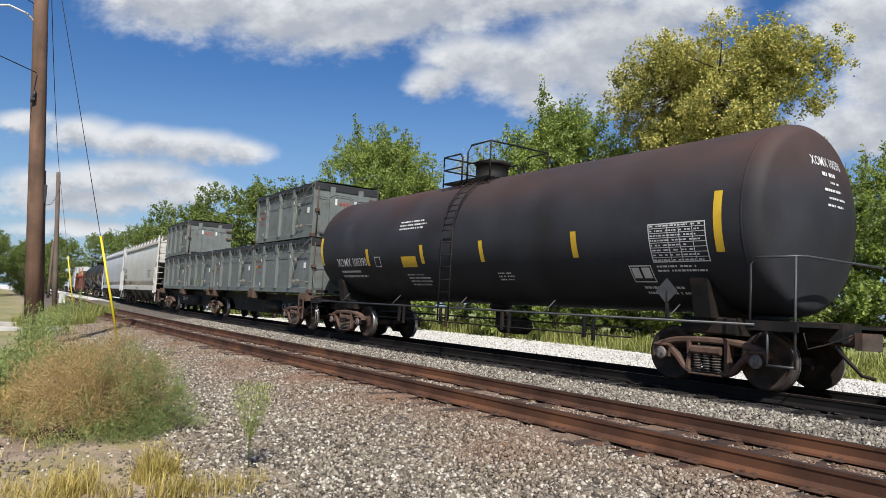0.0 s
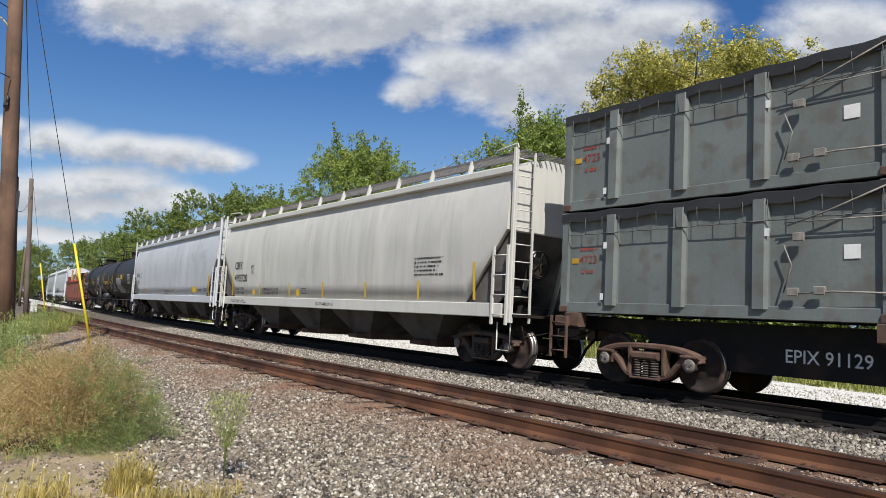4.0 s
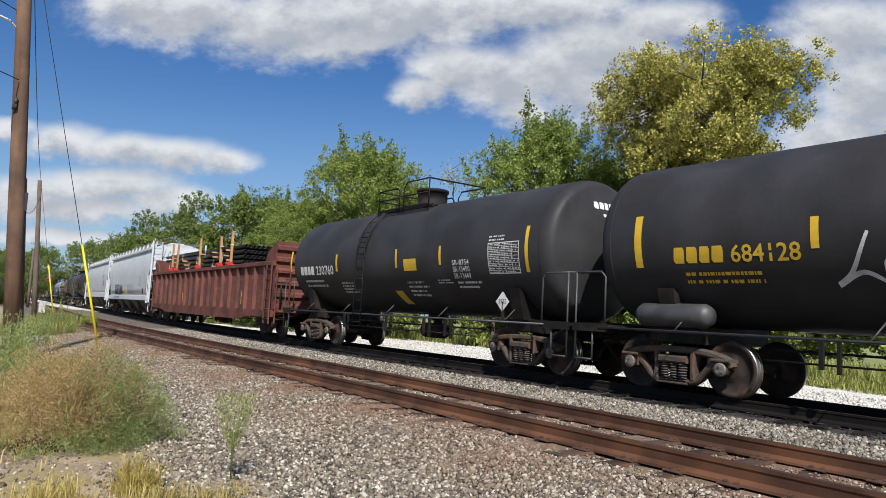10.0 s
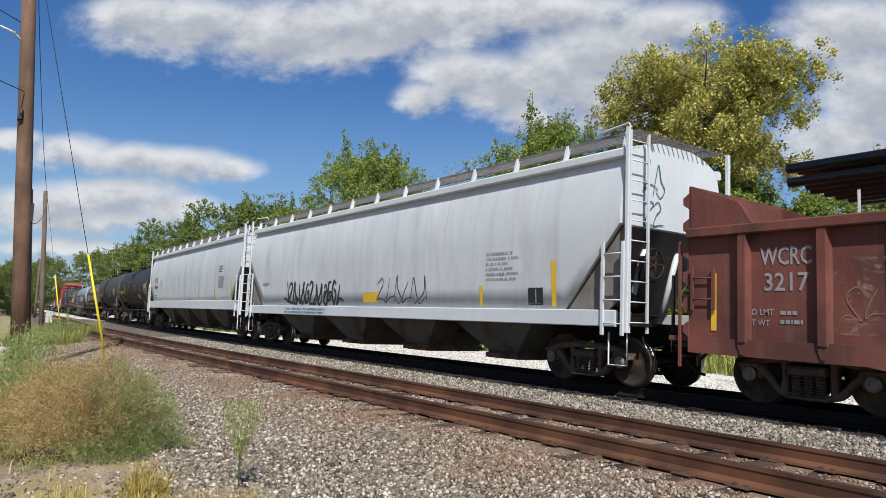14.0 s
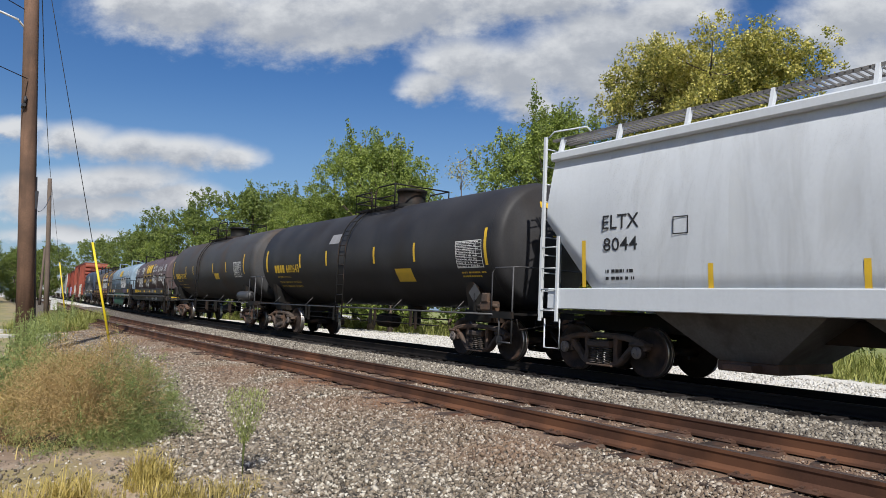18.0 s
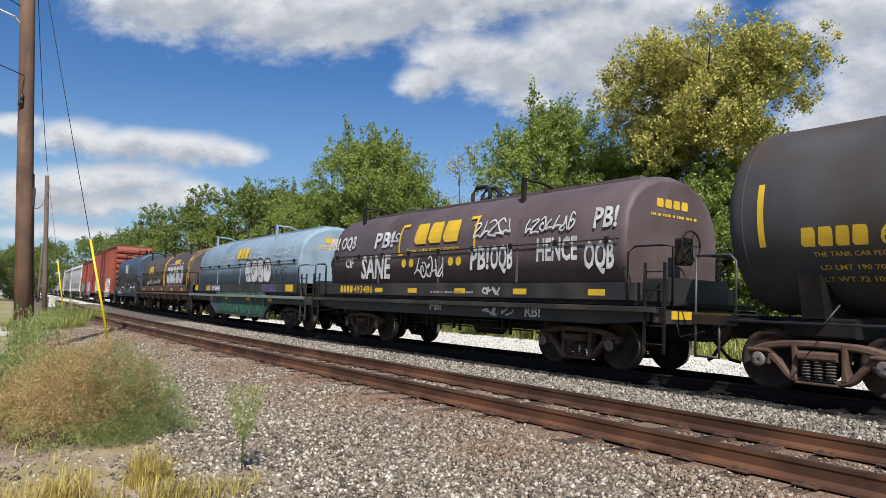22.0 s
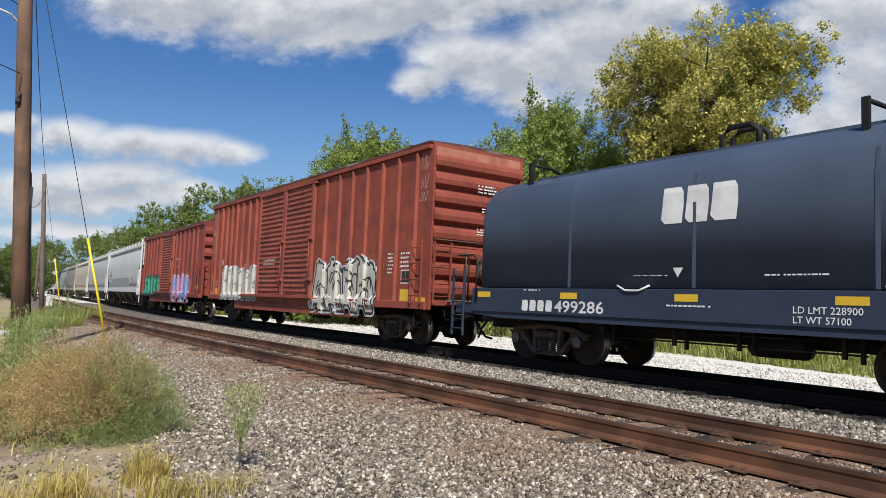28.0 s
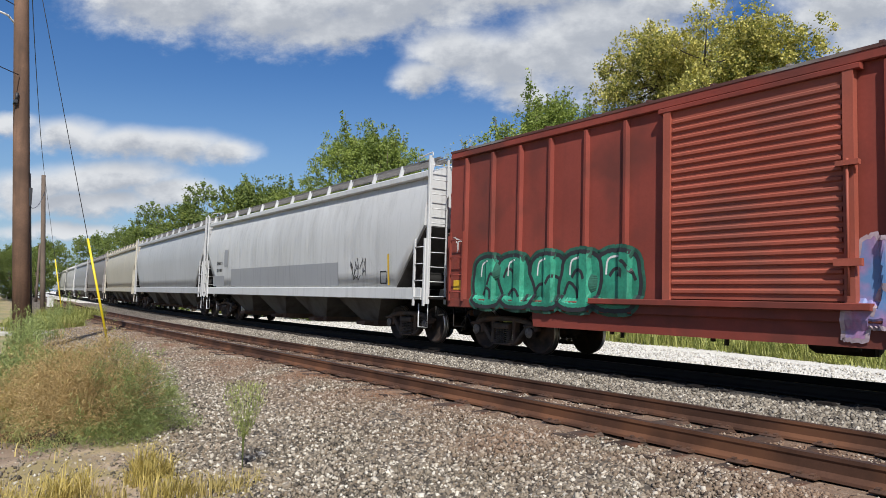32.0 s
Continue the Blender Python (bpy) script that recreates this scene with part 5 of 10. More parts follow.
class Decal:
    """Paint on a car's side: flat pieces laid a few millimetres proud of the surface."""

    def __init__(self, surf, e=0.005):
        self.s, self.e, self.b = surf, e, Build()
        self.done, self.hold = [], False

    def _cut(self):
        """Each line of writing becomes a piece of its own."""
        if self.b.v and not self.hold:
            self.done.append(self.b)
            self.b = Build()

    def rect(self, x0, x1, z0, z1, nz=1, slant=0.0):
        nz = max(nz, int((z1 - z0) / 0.12) + 1)
        nx = max(1, int((x1 - x0) / 1.5))
        v = [self.s(x0 + (x1 - x0) * i / nx + slant * j / nz, z0 + (z1 - z0) * j / nz, self.e) for j in range(nz + 1) for i in range(nx + 1)]
        w = nx + 1
        return self._add(v, [(j * w + i, j * w + i + 1, (j + 1) * w + i + 1, (j + 1) * w + i) for j in range(nz) for i in range(nx)])

    def poly(self, pts):
        return self._add([self.s(x, z, self.e) for x, z in pts], [tuple(range(len(pts)))])

    def _add(self, v, f):
        self.b.add(v, f)
        return self

    def text(self, body, x, z, h, width=None):
        self._cut()
        v, f, w = WORDS[body]
        k = h / 0.7
        kx = width / w if width else k
        return self._add([self.s(x + p[0] * kx, z + p[1] * k, self.e) for p in v], f)

    def bars(self, x0, x1, z0, z1, rows, seed=1, lo=0.26, hi=0.7):
        """Lines of writing too small to read."""
        self._cut()
        self.b.stuff = True
        r = random.Random(seed)
        step = (z1 - z0) / rows
        for i in range(rows):
            x = x0
            end = x1 - r.random() * 0.3 * (x1 - x0)
            while x < end:
                w = min(r.uniform(0.02, 0.09), end - x)
                self.rect(x, x + w, z0 + step * (i + lo), z0 + step * (i + hi))
                x += w + (0.018 if r.random() < 0.75 else 0.06)
        return self

    def border(self, x0, x1, z0, z1, w=0.02):
        self._cut()
        self.rect(x0, x1, z0, z0 + w).rect(x0, x1, z1 - w, z1).rect(x0, x0 + w, z0 + w, z1 - w).rect(x1 - w, x1, z0 + w, z1 - w)
        return self

    def table(self, x0, x1, z0, z1, rows=7):
        self._cut()
        self.hold = True
        self.border(x0, x1, z0, z1)
        st = (z1 - z0) / rows
        for i in range(1, rows):
            self.rect(x0, x1, z0 + st * i - 0.005, z0 + st * i + 0.005)
        self.bars(x0 + 0.03, x1 - 0.02, z0, z1, rows, 3, 0.32, 0.62)
        for k in (0.35, 0.55, 0.78):
            self.rect(x0 + (x1 - x0) * k - 0.006, x0 + (x1 - x0) * k + 0.006, z0, z1)
        self.hold = False
        return self

    def stroke(self, pts, w):
        """A brush line through (x, z) points."""
        v = []
        for i, (x, z) in enumerate(pts):
            a, b = pts[max(0, i - 1)], pts[min(len(pts) - 1, i + 1)]
            dx, dz = b[0] - a[0], b[1] - a[1]
            n = math.hypot(dx, dz) or 1
            ww = w[i] if isinstance(w, list) else w
            v += [self.s(x - dz / n * ww, z + dx / n * ww, self.e), self.s(x + dz / n * ww, z - dx / n * ww, self.e)]
        self._add(v, [(2 * i, 2 * i + 1, 2 * i + 3, 2 * i + 2) for i in range(len(pts) - 1)])
        return self

    def disc(self, x, z, rx, rz, n=14):
        return self.poly([(x + rx * math.cos(-k * 2 * math.pi / n), z + rz * math.sin(-k * 2 * math.pi / n)) for k in range(n)][::-1])

    def on(self, car, name, material, label=""):
        obs = []
        for b in self.done + [self.b]:
            if b.v:
                obs.append(part(name, b, material, car, label))
                if b.stuff:
                    obs[-1]["kind"] = "stuff"
        return obs[0]


def curve_pts(ctrl, n=9):
    """Points along a smooth line through the control points."""
    out = []
    c = [ctrl[0]] + list(ctrl) + [ctrl[-1]]
    for i in range(1, len(c) - 2):
        for k in range(n):
            t = k / n
            out.append(tuple(0.5 * (2 * c[i][d] + (c[i + 1][d] - c[i - 1][d]) * t + (2 * c[i - 1][d] - 5 * c[i][d] + 4 * c[i + 1][d] - c[i + 2][d]) * t * t
                                    + (3 * c[i][d] - c[i - 1][d] - 3 * c[i + 1][d] + c[i + 2][d]) * t ** 3) for d in (0, 1)))
    return out + [tuple(ctrl[-1])]


def tag(car, surf, x0, x1, z0, z1, seed, material, w, label="", n=5):
    """One quick run of spray: loops and slashes of no readable word."""
    r = random.Random(seed)
    base = None
    st = (x1 - x0) / n
    for i in range(n):
        a = x0 + st * i
        kind = r.choice((0, 1, 2, 3))
        flip = r.random() < 0.4
        if kind == 0:
            pts = [(0.0, 0.8), (0.45, 1.0), (0.75, 0.75), (0.35, 0.35), (0.05, 0.05), (0.6, 0.12), (1.05, 0.0)]
        elif kind == 1:
            pts = [(0.75, 0.85), (0.35, 0.95), (0.1, 0.5), (0.3, 0.1), (0.7, 0.2), (0.75, 0.55), (0.45, 0.6), (0.5, 0.4)]
        elif kind == 2:
            pts = [(0.55, 1.0), (0.3, 0.5), (0.15, 0.1), (0.6, 0.3), (1.2, 0.2)]
        else:
            pts = [(0.1, 0.05), (0.3, 0.6), (0.4, 1.0), (0.55, 0.5), (0.9, 0.15), (0.6, 0.0), (0.3, 0.25)]
        hh = (z1 - z0) * r.uniform(0.75, 1.0)
        p = curve_pts([(a + st * ((1 - u if flip else u) * 1.15 + 0.2 * (v - 0.5) + r.uniform(-0.13, 0.13)), z0 + min(1, max(0, v + r.uniform(-0.1, 0.1))) * hh) for u, v in pts], 7)
        ww = [w * (0.6 + 0.4 * math.sin(math.pi * k / (len(p) - 1))) for k in range(len(p))]
        ob = Decal(surf, 0.007).stroke(p, ww).on(base or car, "graffiti_stroke" if base else "graffiti", material, "" if base else label)
        base = base or ob
    return base


def piece(car, surf, x0, x1, z0, z1, n, fill, rim, seed, label="", halo=None, bubble=False, rim_w=0.035, inner=2, shine=None, cols=8, rows=5):
    """Fat interlocking sprayed shapes with a rim and inner lines; each shape is a sheet that follows the side."""
    r = random.Random(seed)
    st = (x1 - x0) / n
    base = None
    for i in range(n):
        a, b = x0 + st * (i - 0.06), x0 + st * (i + 1.06)
        lean = r.uniform(-0.12, 0.12) * st
        tops, bots, peak = [], [], r.uniform(0.2, 0.8)
        for k in range(cols + 1):
            u = k / cols
            if bubble:
                e = (1 - abs(2 * u - 1) ** 3) ** 0.4
                tops.append(z1 - (1 - e) * 0.35 * (z1 - z0) - r.uniform(0, 0.02))
                bots.append(z0 + (1 - e) * 0.25 * (z1 - z0) + r.uniform(0, 0.02))
            else:
                tops.append(z1 - (z1 - z0) * (r.uniform(0, 0.02) + 0.3 * abs(u - peak) + (0.07 if int(u * 5 + i) % 2 else 0)))
                bots.append(z0 + (z1 - z0) * (r.uniform(0, 0.02) + (0.12 if 0.3 < u < 0.6 else 0)))
        bulge = lambda v: (1 + 0.06 * math.sin(math.pi * v)) if bubble else (1 + 0.05 * math.sin(5 * v + i))
        pt = lambda k, v: ((a + b) / 2 + (a + (b - a) * k / cols - (a + b) / 2) * bulge(v) + lean * (v - 0.5) * 2, bots[k] + (tops[k] - bots[k]) * v)
        edge = [pt(k, 0) for k in range(cols + 1)] + [pt(cols, v / rows) for v in range(1, rows + 1)] + [pt(k, 1) for k in range(cols - 1, -1, -1)] + [pt(0, v / rows) for v in range(rows - 1, -1, -1)]
        e = 0.006 + 0.004 * (i % 2)
        d = Decal(surf, e)
        d._add([d.s(*pt(k, v / rows), d.e) for v in range(rows + 1) for k in range(cols + 1)],
               [(v * (cols + 1) + k, v * (cols + 1) + k + 1, (v + 1) * (cols + 1) + k + 1, (v + 1) * (cols + 1) + k) for v in range(rows) for k in range(cols)])
        ob = d.on(base or car, "graffiti_shape" if base else "graffiti", fill, "" if base else label)
        base = base or ob
        if halo:
            Decal(surf, 0.003).stroke(edge, rim_w * 2.6).on(base, "graffiti_halo", halo)
        if rim:
            Decal(surf, e + 0.002).stroke(edge, rim_w).on(base, "graffiti_rim", rim)
        for q in range(inner):
            u, v0 = r.uniform(0.25, 0.75), r.uniform(0.2, 0.6)
            w, h = b - a, z1 - z0
            arc = curve_pts([(a + w * (u - 0.18), z0 + h * v0), (a + w * (u - 0.06), z0 + h * (v0 + r.uniform(0.1, 0.25))), (a + w * (u + 0.12), z0 + h * (v0 + 0.1)), (a + w * (u + r.uniform(0.1, 0.25)), z0 + h * (v0 - r.uniform(0.0, 0.15)))], 9)
            Decal(surf, e + 0.0025).stroke(arc, rim_w * 0.8).on(base, "graffiti_line", rim or fill)
        if shine:
            Decal(surf, e + 0.003).stroke(curve_pts([(a + (b - a) * 0.25, z0 + (z1 - z0) * 0.6), (a + (b - a) * 0.3, z0 + (z1 - z0) * 0.85), (a + (b - a) * 0.55, z0 + (z1 - z0) * 0.9)], 5), rim_w * 0.5).on(base, "graffiti_shine", shine)
    return base


def scribble(car, surf, x0, x1, z0, z1, seed, material, n=5, w=0.012, label=""):
    r = random.Random(seed)
    d = Decal(surf, 0.006)
    for i in range(n):
        c = [(r.uniform(x0, x1), r.uniform(z0, z1)) for _ in range(5)]
        cx = x0 + (x1 - x0) * (i + 0.5) / n
        c = [(cx + (p[0] - (x0 + x1) / 2) * 1.6 / n, p[1]) for p in c]
        d.stroke(curve_pts(c, 7), w)
    return d.on(car, "scribble", material, label)


def chalk_loops(car, surf, x0, x1, z0, z1, seed, material, n, w, label):
    """Thin rounded chalk lines that run into one another."""
    r = random.Random(seed)
    d = Decal(surf, 0.006)
    hx, hz = (x1 - x0) / 2, (z1 - z0) / 2
    for i in range(n):
        a0, turn, k = r.uniform(0, 6.3), r.choice((-1, 1)) * r.uniform(3.5, 7.0), r.uniform(0.35, 0.95)
        ox, oz = r.uniform(-1, 1) * (1 - k) * hx, r.uniform(-1, 1) * (1 - k) * hz
        d.stroke(curve_pts([(x0 + hx + ox + k * hx * math.cos(a0 + turn * j / 8) * r.uniform(0.75, 1), z0 + hz + oz + k * hz * math.sin(a0 + turn * j / 8) * r.uniform(0.75, 1)) for j in range(9)], 4), w)
    return d.on(car, "chalk_drawing", material, label)


def blocks(d, x, z, h, widths, gap):
    """A company mark as plain leaning blocks with a cut corner, one for each of its signs."""
    for w in widths:
        d._cut()
        lean, c = 0.12 * h, min(w, h) * 0.2
        rows = [(0.0, c, w), (c / h, 0.0, w), (0.5, 0.0, w), (1 - c / h, 0.0, w - c * 0.3), (1.0, 0.0, w - c)]
        v = [d.s(x + a + lean * k, z + h * k, d.e) for k, x0, x1 in rows for a in (x0, x1)]
        d._add(v, [(2 * i, 2 * i + 1, 2 * i + 3, 2 * i + 2) for i in range(len(rows) - 1)])
        x += w + gap
    return x


# ---- trucks, couplers and ladders
def wheelset_mesh():
    b = Build()
    for sd in (-1, 1):
        o = sd * GAUGE / 2
        prof = [(0.08, 0.075), (0.14, 0.075), (0.2, 0.035), (0.36, 0.045), (0.385, 0.085), (0.452, 0.085), (0.458, 0.02), (0.463, -0.02), (0.486, -0.028), (0.482, -0.05), (0.38, -0.05), (0.3, -0.02), (0.14, -0.06), (0.08, -0.07)]
        prof = [(r, o + sd * h) for r, h in prof]
        b.lathe(prof if sd > 0 else prof[::-1], (0, 0, 0.458), "y", 36)
        cap = [(0.105, o + sd * 0.22), (0.115, o + sd * 0.28), (0.115, o + sd * 0.4), (0.085, o + sd * 0.415), (0.03, o + sd * 0.42), (0.0, o + sd * 0.42)]
        b.lathe(cap if sd > 0 else cap[::-1], (0, 0, 0.458), "y", 16)
        for k in range(3):
            a = k * 2 * math.pi / 3
            y = o + sd * 0.42
            b.box(0.055 * math.cos(a) - 0.016, 0.055 * math.cos(a) + 0.016, min(y, y + sd * 0.018), max(y, y + sd * 0.018), 0.458 + 0.055 * math.sin(a) - 0.016, 0.458 + 0.055 * math.sin(a) + 0.016)
    b.lathe([(0.0, -0.7), (0.085, -0.7), (0.085, 0.7), (0.0, 0.7)], (0, 0, 0.458), "y", 12)
    b.v = [(x, y, z - 0.458) for x, y, z in b.v]
    me = b.mesh("wheelset", M_WHEEL)
    me.materials.append(M_TREAD)
    me.materials.append(M_CAP)
    for p in me.polygons:
        c = p.center
        rr = math.hypot(c.x, c.z)
        if 0.44 < rr and abs(abs(c.y) - GAUGE / 2) < 0.06 and abs(p.normal.y) < 0.8:
            p.material_index = 1
        elif rr < 0.13 and abs(c.y) > 1.1:
            p.material_index = 2
    return me


def side_frame_mesh(material):
    """Cast frame: a thick arched top chord, a bowed lower chord, two columns and a hood over each bearing."""
    b = Build()

    def band(path, width, y0, y1):
        """A bar of changing depth that follows a line in the x-z plane, with chamfered edges."""
        pts = curve_pts(path, 5)
        n = len(pts)
        verts = []
        for i, (x, z) in enumerate(pts):
            a, c = pts[max(0, i - 1)], pts[min(n - 1, i + 1)]
            dx, dz = c[0] - a[0], c[1] - a[1]
            m = math.hypot(dx, dz) or 1
            u = i / (n - 1) * (len(width) - 1)
            k = min(int(u), len(width) - 2)
            w = width[k] + (width[k + 1] - width[k]) * (u - k)
            nx, nz = -dz / m * w / 2, dx / m * w / 2
            e = 0.028
            f = 1 - 2 * e / w
            verts += [(x + nx * f, y0, z + nz * f), (x + nx, y0 + e, z + nz), (x + nx, y1 - e, z + nz), (x + nx * f, y1, z + nz * f),
                      (x - nx * f, y1, z - nz * f), (x - nx, y1 - e, z - nz), (x - nx, y0 + e, z - nz), (x - nx * f, y0, z - nz * f)]
        faces = [((i - 1) * 8 + j, i * 8 + j, i * 8 + (j + 1) % 8, (i - 1) * 8 + (j + 1) % 8) for i in range(1, n) for j in range(8)]
        b.add(verts, faces + [tuple(range(8)), tuple(range(8 * n - 8, 8 * n))[::-1]])

    band([(-1.04, 0.5), (-0.96, 0.6), (-0.6, 0.7), (0.0, 0.73), (0.6, 0.7), (0.96, 0.6), (1.04, 0.5)], [0.09, 0.12, 0.11, 0.11, 0.11, 0.12, 0.09], -0.085, 0.085)
    band([(-0.8, 0.6), (-0.6, 0.42), (-0.42, 0.24), (-0.2, 0.19), (0.2, 0.19), (0.42, 0.24), (0.6, 0.42), (0.8, 0.6)], [0.13, 0.1, 0.1, 0.09, 0.09, 0.1, 0.1, 0.13], -0.085, 0.085)
    for sd in (-1, 1):
        band([(sd * 0.37, 0.24), (sd * 0.35, 0.45), (sd * 0.36, 0.72)], [0.12, 0.085, 0.11], -0.095, 0.095)
        band([(sd * 0.72, 0.6), (sd * 0.74, 0.5), (sd * 0.76, 0.4)], [0.1, 0.08, 0.06], -0.09, 0.09)
        b.box(min(sd * 0.72, sd * 1.06), max(sd * 0.72, sd * 1.06), -0.14, 0.13, 0.57, 0.63, 0.02)
    b.box(-0.3, 0.3, -0.14, 0.12, 0.15, 0.19, 0.012)
    b.box(-0.27, 0.27, -0.15, 0.12, 0.5, 0.63, 0.03)
    b.box(-0.17, -0.05, -0.155, -0.14, 0.53, 0.6).box(0.05, 0.17, -0.155, -0.14, 0.53, 0.6)
    return b.mesh("side_frame", material)


def spring_mesh():
    b = Build()
    prof = []
    for k in range(15):
        prof.append((0.085 if k % 2 else 0.04, 0.19 + 0.31 * k / 14))
    for x, y in ((-0.17, -0.06), (0.0, -0.06), (0.17, -0.06), (-0.1, 0.05), (0.1, 0.05)):
        b.lathe(prof, (x, y, 0), "z", 10, False)
    return b.mesh("spring_nest", M_SPRING)


WHEELSET, SPRING = wheelset_mesh(), spring_mesh()
SIDE_FRAME = {m.name: side_frame_mesh(m) for m in (M_TRUCK, M_TRUCK_RUST)}
BOLSTER = Build().box(-0.24, 0.24, -1.12, 1.12, 0.5, 0.64, 0.03).box(-0.3, 0.3, -0.5, 0.5, 0.6, 0.82, 0.04).box(-1.2, 1.2, -0.04, 0.04, 0.35, 0.42).box(-0.62, -0.5, -0.9, 0.9, 0.38, 0.48).box(0.5, 0.62, -0.9, 0.9, 0.38, 0.48).mesh("truck", M_BLACK)
WHEELS = []


def truck(car, x, material=None):
    material = material or M_TRUCK
    t = new("truck", BOLSTER)
    t.parent, t.matrix_basis = car, pose(x, 0, 0)
    t["label"] = "cast steel truck with two axles"
    for sd in (-1, 1):
        o = new("side_frame", SIDE_FRAME[material.name])
        o.parent, o.matrix_basis = t, pose(0, sd * 0.99, 0)
        o = new("spring_nest", SPRING)
        o.parent, o.matrix_basis = t, pose(0, sd * 0.99, 0, 0, 0, 0 if sd < 0 else 180)
    for k in (-0.89, 0.89):
        w = new("wheelset", WHEELSET)
        w.parent, w.matrix_basis = t, pose(k, 0, 0.458)
        WHEELS.append((car, x + k, k, w))
    return t


def coupler(car, x, sd):
    b = Build().box(min(x - sd * 0.55, x), max(x - sd * 0.55, x), -0.11, 0.11, 0.76, 0.94, 0.03)
    k = [(x - sd * 0.02, -0.2), (x + sd * 0.1, -0.22), (x + sd * 0.24, -0.12), (x + sd * 0.28, 0.02), (x + sd * 0.16, 0.06), (x + sd * 0.12, -0.04), (x + sd * 0.04, 0.02), (x + sd * 0.06, 0.2), (x - sd * 0.04, 0.2)]
    b.prism(k if sd > 0 else k[::-1], 0.72, 0.98, "z")
    part("coupler", b, M_TRUCK, car, "rusty cast knuckle coupler")
    h = Build().tube([(x - sd * 0.2, -0.4, 0.75), (x + sd * 0.0, -0.42, 0.55), (x + sd * 0.16, -0.36, 0.36), (x + sd * 0.3, -0.26, 0.32)], 0.03, 6)
    part("air_hose", h, M_BLACK, car, "black rubber air hose")
    lev = Build().tube([(x - sd * 0.16, -1.4, 0.95), (x - sd * 0.12, -1.38, 0.72), (x - sd * 0.1, -0.95, 0.78), (x - sd * 0.02, -0.15, 0.95)], 0.014, 5)
    part("uncoupling_lever", lev, M_BLACK, car)


def ladder(car, x0, x1, y, z0, z1, material, n, stile=0.02, name="ladder", label="", rungs_in=True, side=True):
    """A ladder on a side (rungs along x) or, with side False, on an end (rungs along y; x0 is its x, x1 its width)."""
    b = Build()
    for k in (0, 1):
        if side:
            xx = x1 if k else x0
            b.box(xx - stile, xx + stile, y - 0.015, y + 0.03, z0, z1)
        else:
            yy = y + k * x1
            b.box(x0 - 0.02, x0 + 0.02, yy - stile, yy + stile, z0, z1)
    for i in range(n):
        z = z0 + (z1 - z0) * (i + 0.5) / n
        b.tube([(x0, y, z), (x1, y, z)] if side else [(x0, y, z), (x0, y + x1, z)], 0.013, 5)
    return part(name, b, material, car, label)


def sill_step(car, x, sd, material, w=0.42, z=0.42):
    b = Build().tube([(x - w / 2, -1.45, 1.0), (x - w / 2, -1.45, z), (x + w / 2, -1.45, z), (x + w / 2, -1.45, 1.0)], 0.018, 5)
    return part("sill_step", b, material, car)


def brake_wheel(car, x, y, z, material=None):
    b = Build()
    ring = [(x, y + 0.28 * math.cos(k * math.pi / 10), z + 0.28 * math.sin(k * math.pi / 10)) for k in range(21)]
    b.tube(ring, 0.018, 6)
    for k in range(5):
        a = k * 2 * math.pi / 5
        b.tube([(x, y, z), (x, y + 0.28 * math.cos(a), z + 0.28 * math.sin(a))], 0.012, 5)
    b.box(x - 0.25, x - 0.05, y - 0.14, y + 0.14, z - 0.35, z + 0.15, 0.03)
    return part("brake_wheel", b, material or M_BLACK, car, "spoked hand brake wheel with gear box")


def brake_rigging(car, l, z=0.55):
    b = Build()
    b.tube([(-l, -0.75, z + 0.28), (l, -0.75, z + 0.28)], 0.022, 6).tube([(-l, -1.05, z + 0.12), (l, -1.05, z + 0.12)], 0.016, 5)
    r = random.Random(int(l * 100))
    for k in range(4):
        x = -l + 2 * l * (k + 0.5) / 4 + r.uniform(-0.5, 0.5)
        b.box(x - 0.03, x + 0.03, -1.1, -1.04, z + 0.05, z + 0.5).box(x + 0.22, x + 0.27, -1.1, -1.04, z + 0.0, z + 0.5)
    part("brake_rigging", b, M_BLACK, car, "black brake rods and hangers")
    b = Build().lathe([(0.0, -0.5), (0.16, -0.48), (0.2, -0.4), (0.2, 0.4), (0.16, 0.48), (0.0, 0.5)], (0.9, -0.45, z + 0.15), "x", 14)
    part("air_reservoir", b, M_BLACK, car)


CARS = []


def car_thing(name, label, category, qc, half_tc, group=""):
    c = empty(name, label, category, group or "cars of the freight train")
    CARS.append((c, qc, half_tc))
    return c


def load_thing(name, label, category, qc, half_tc, group):
    """A load that rides on a car: a thing of its own that moves with it."""
    return car_thing(name, label, category, qc, half_tc, group)


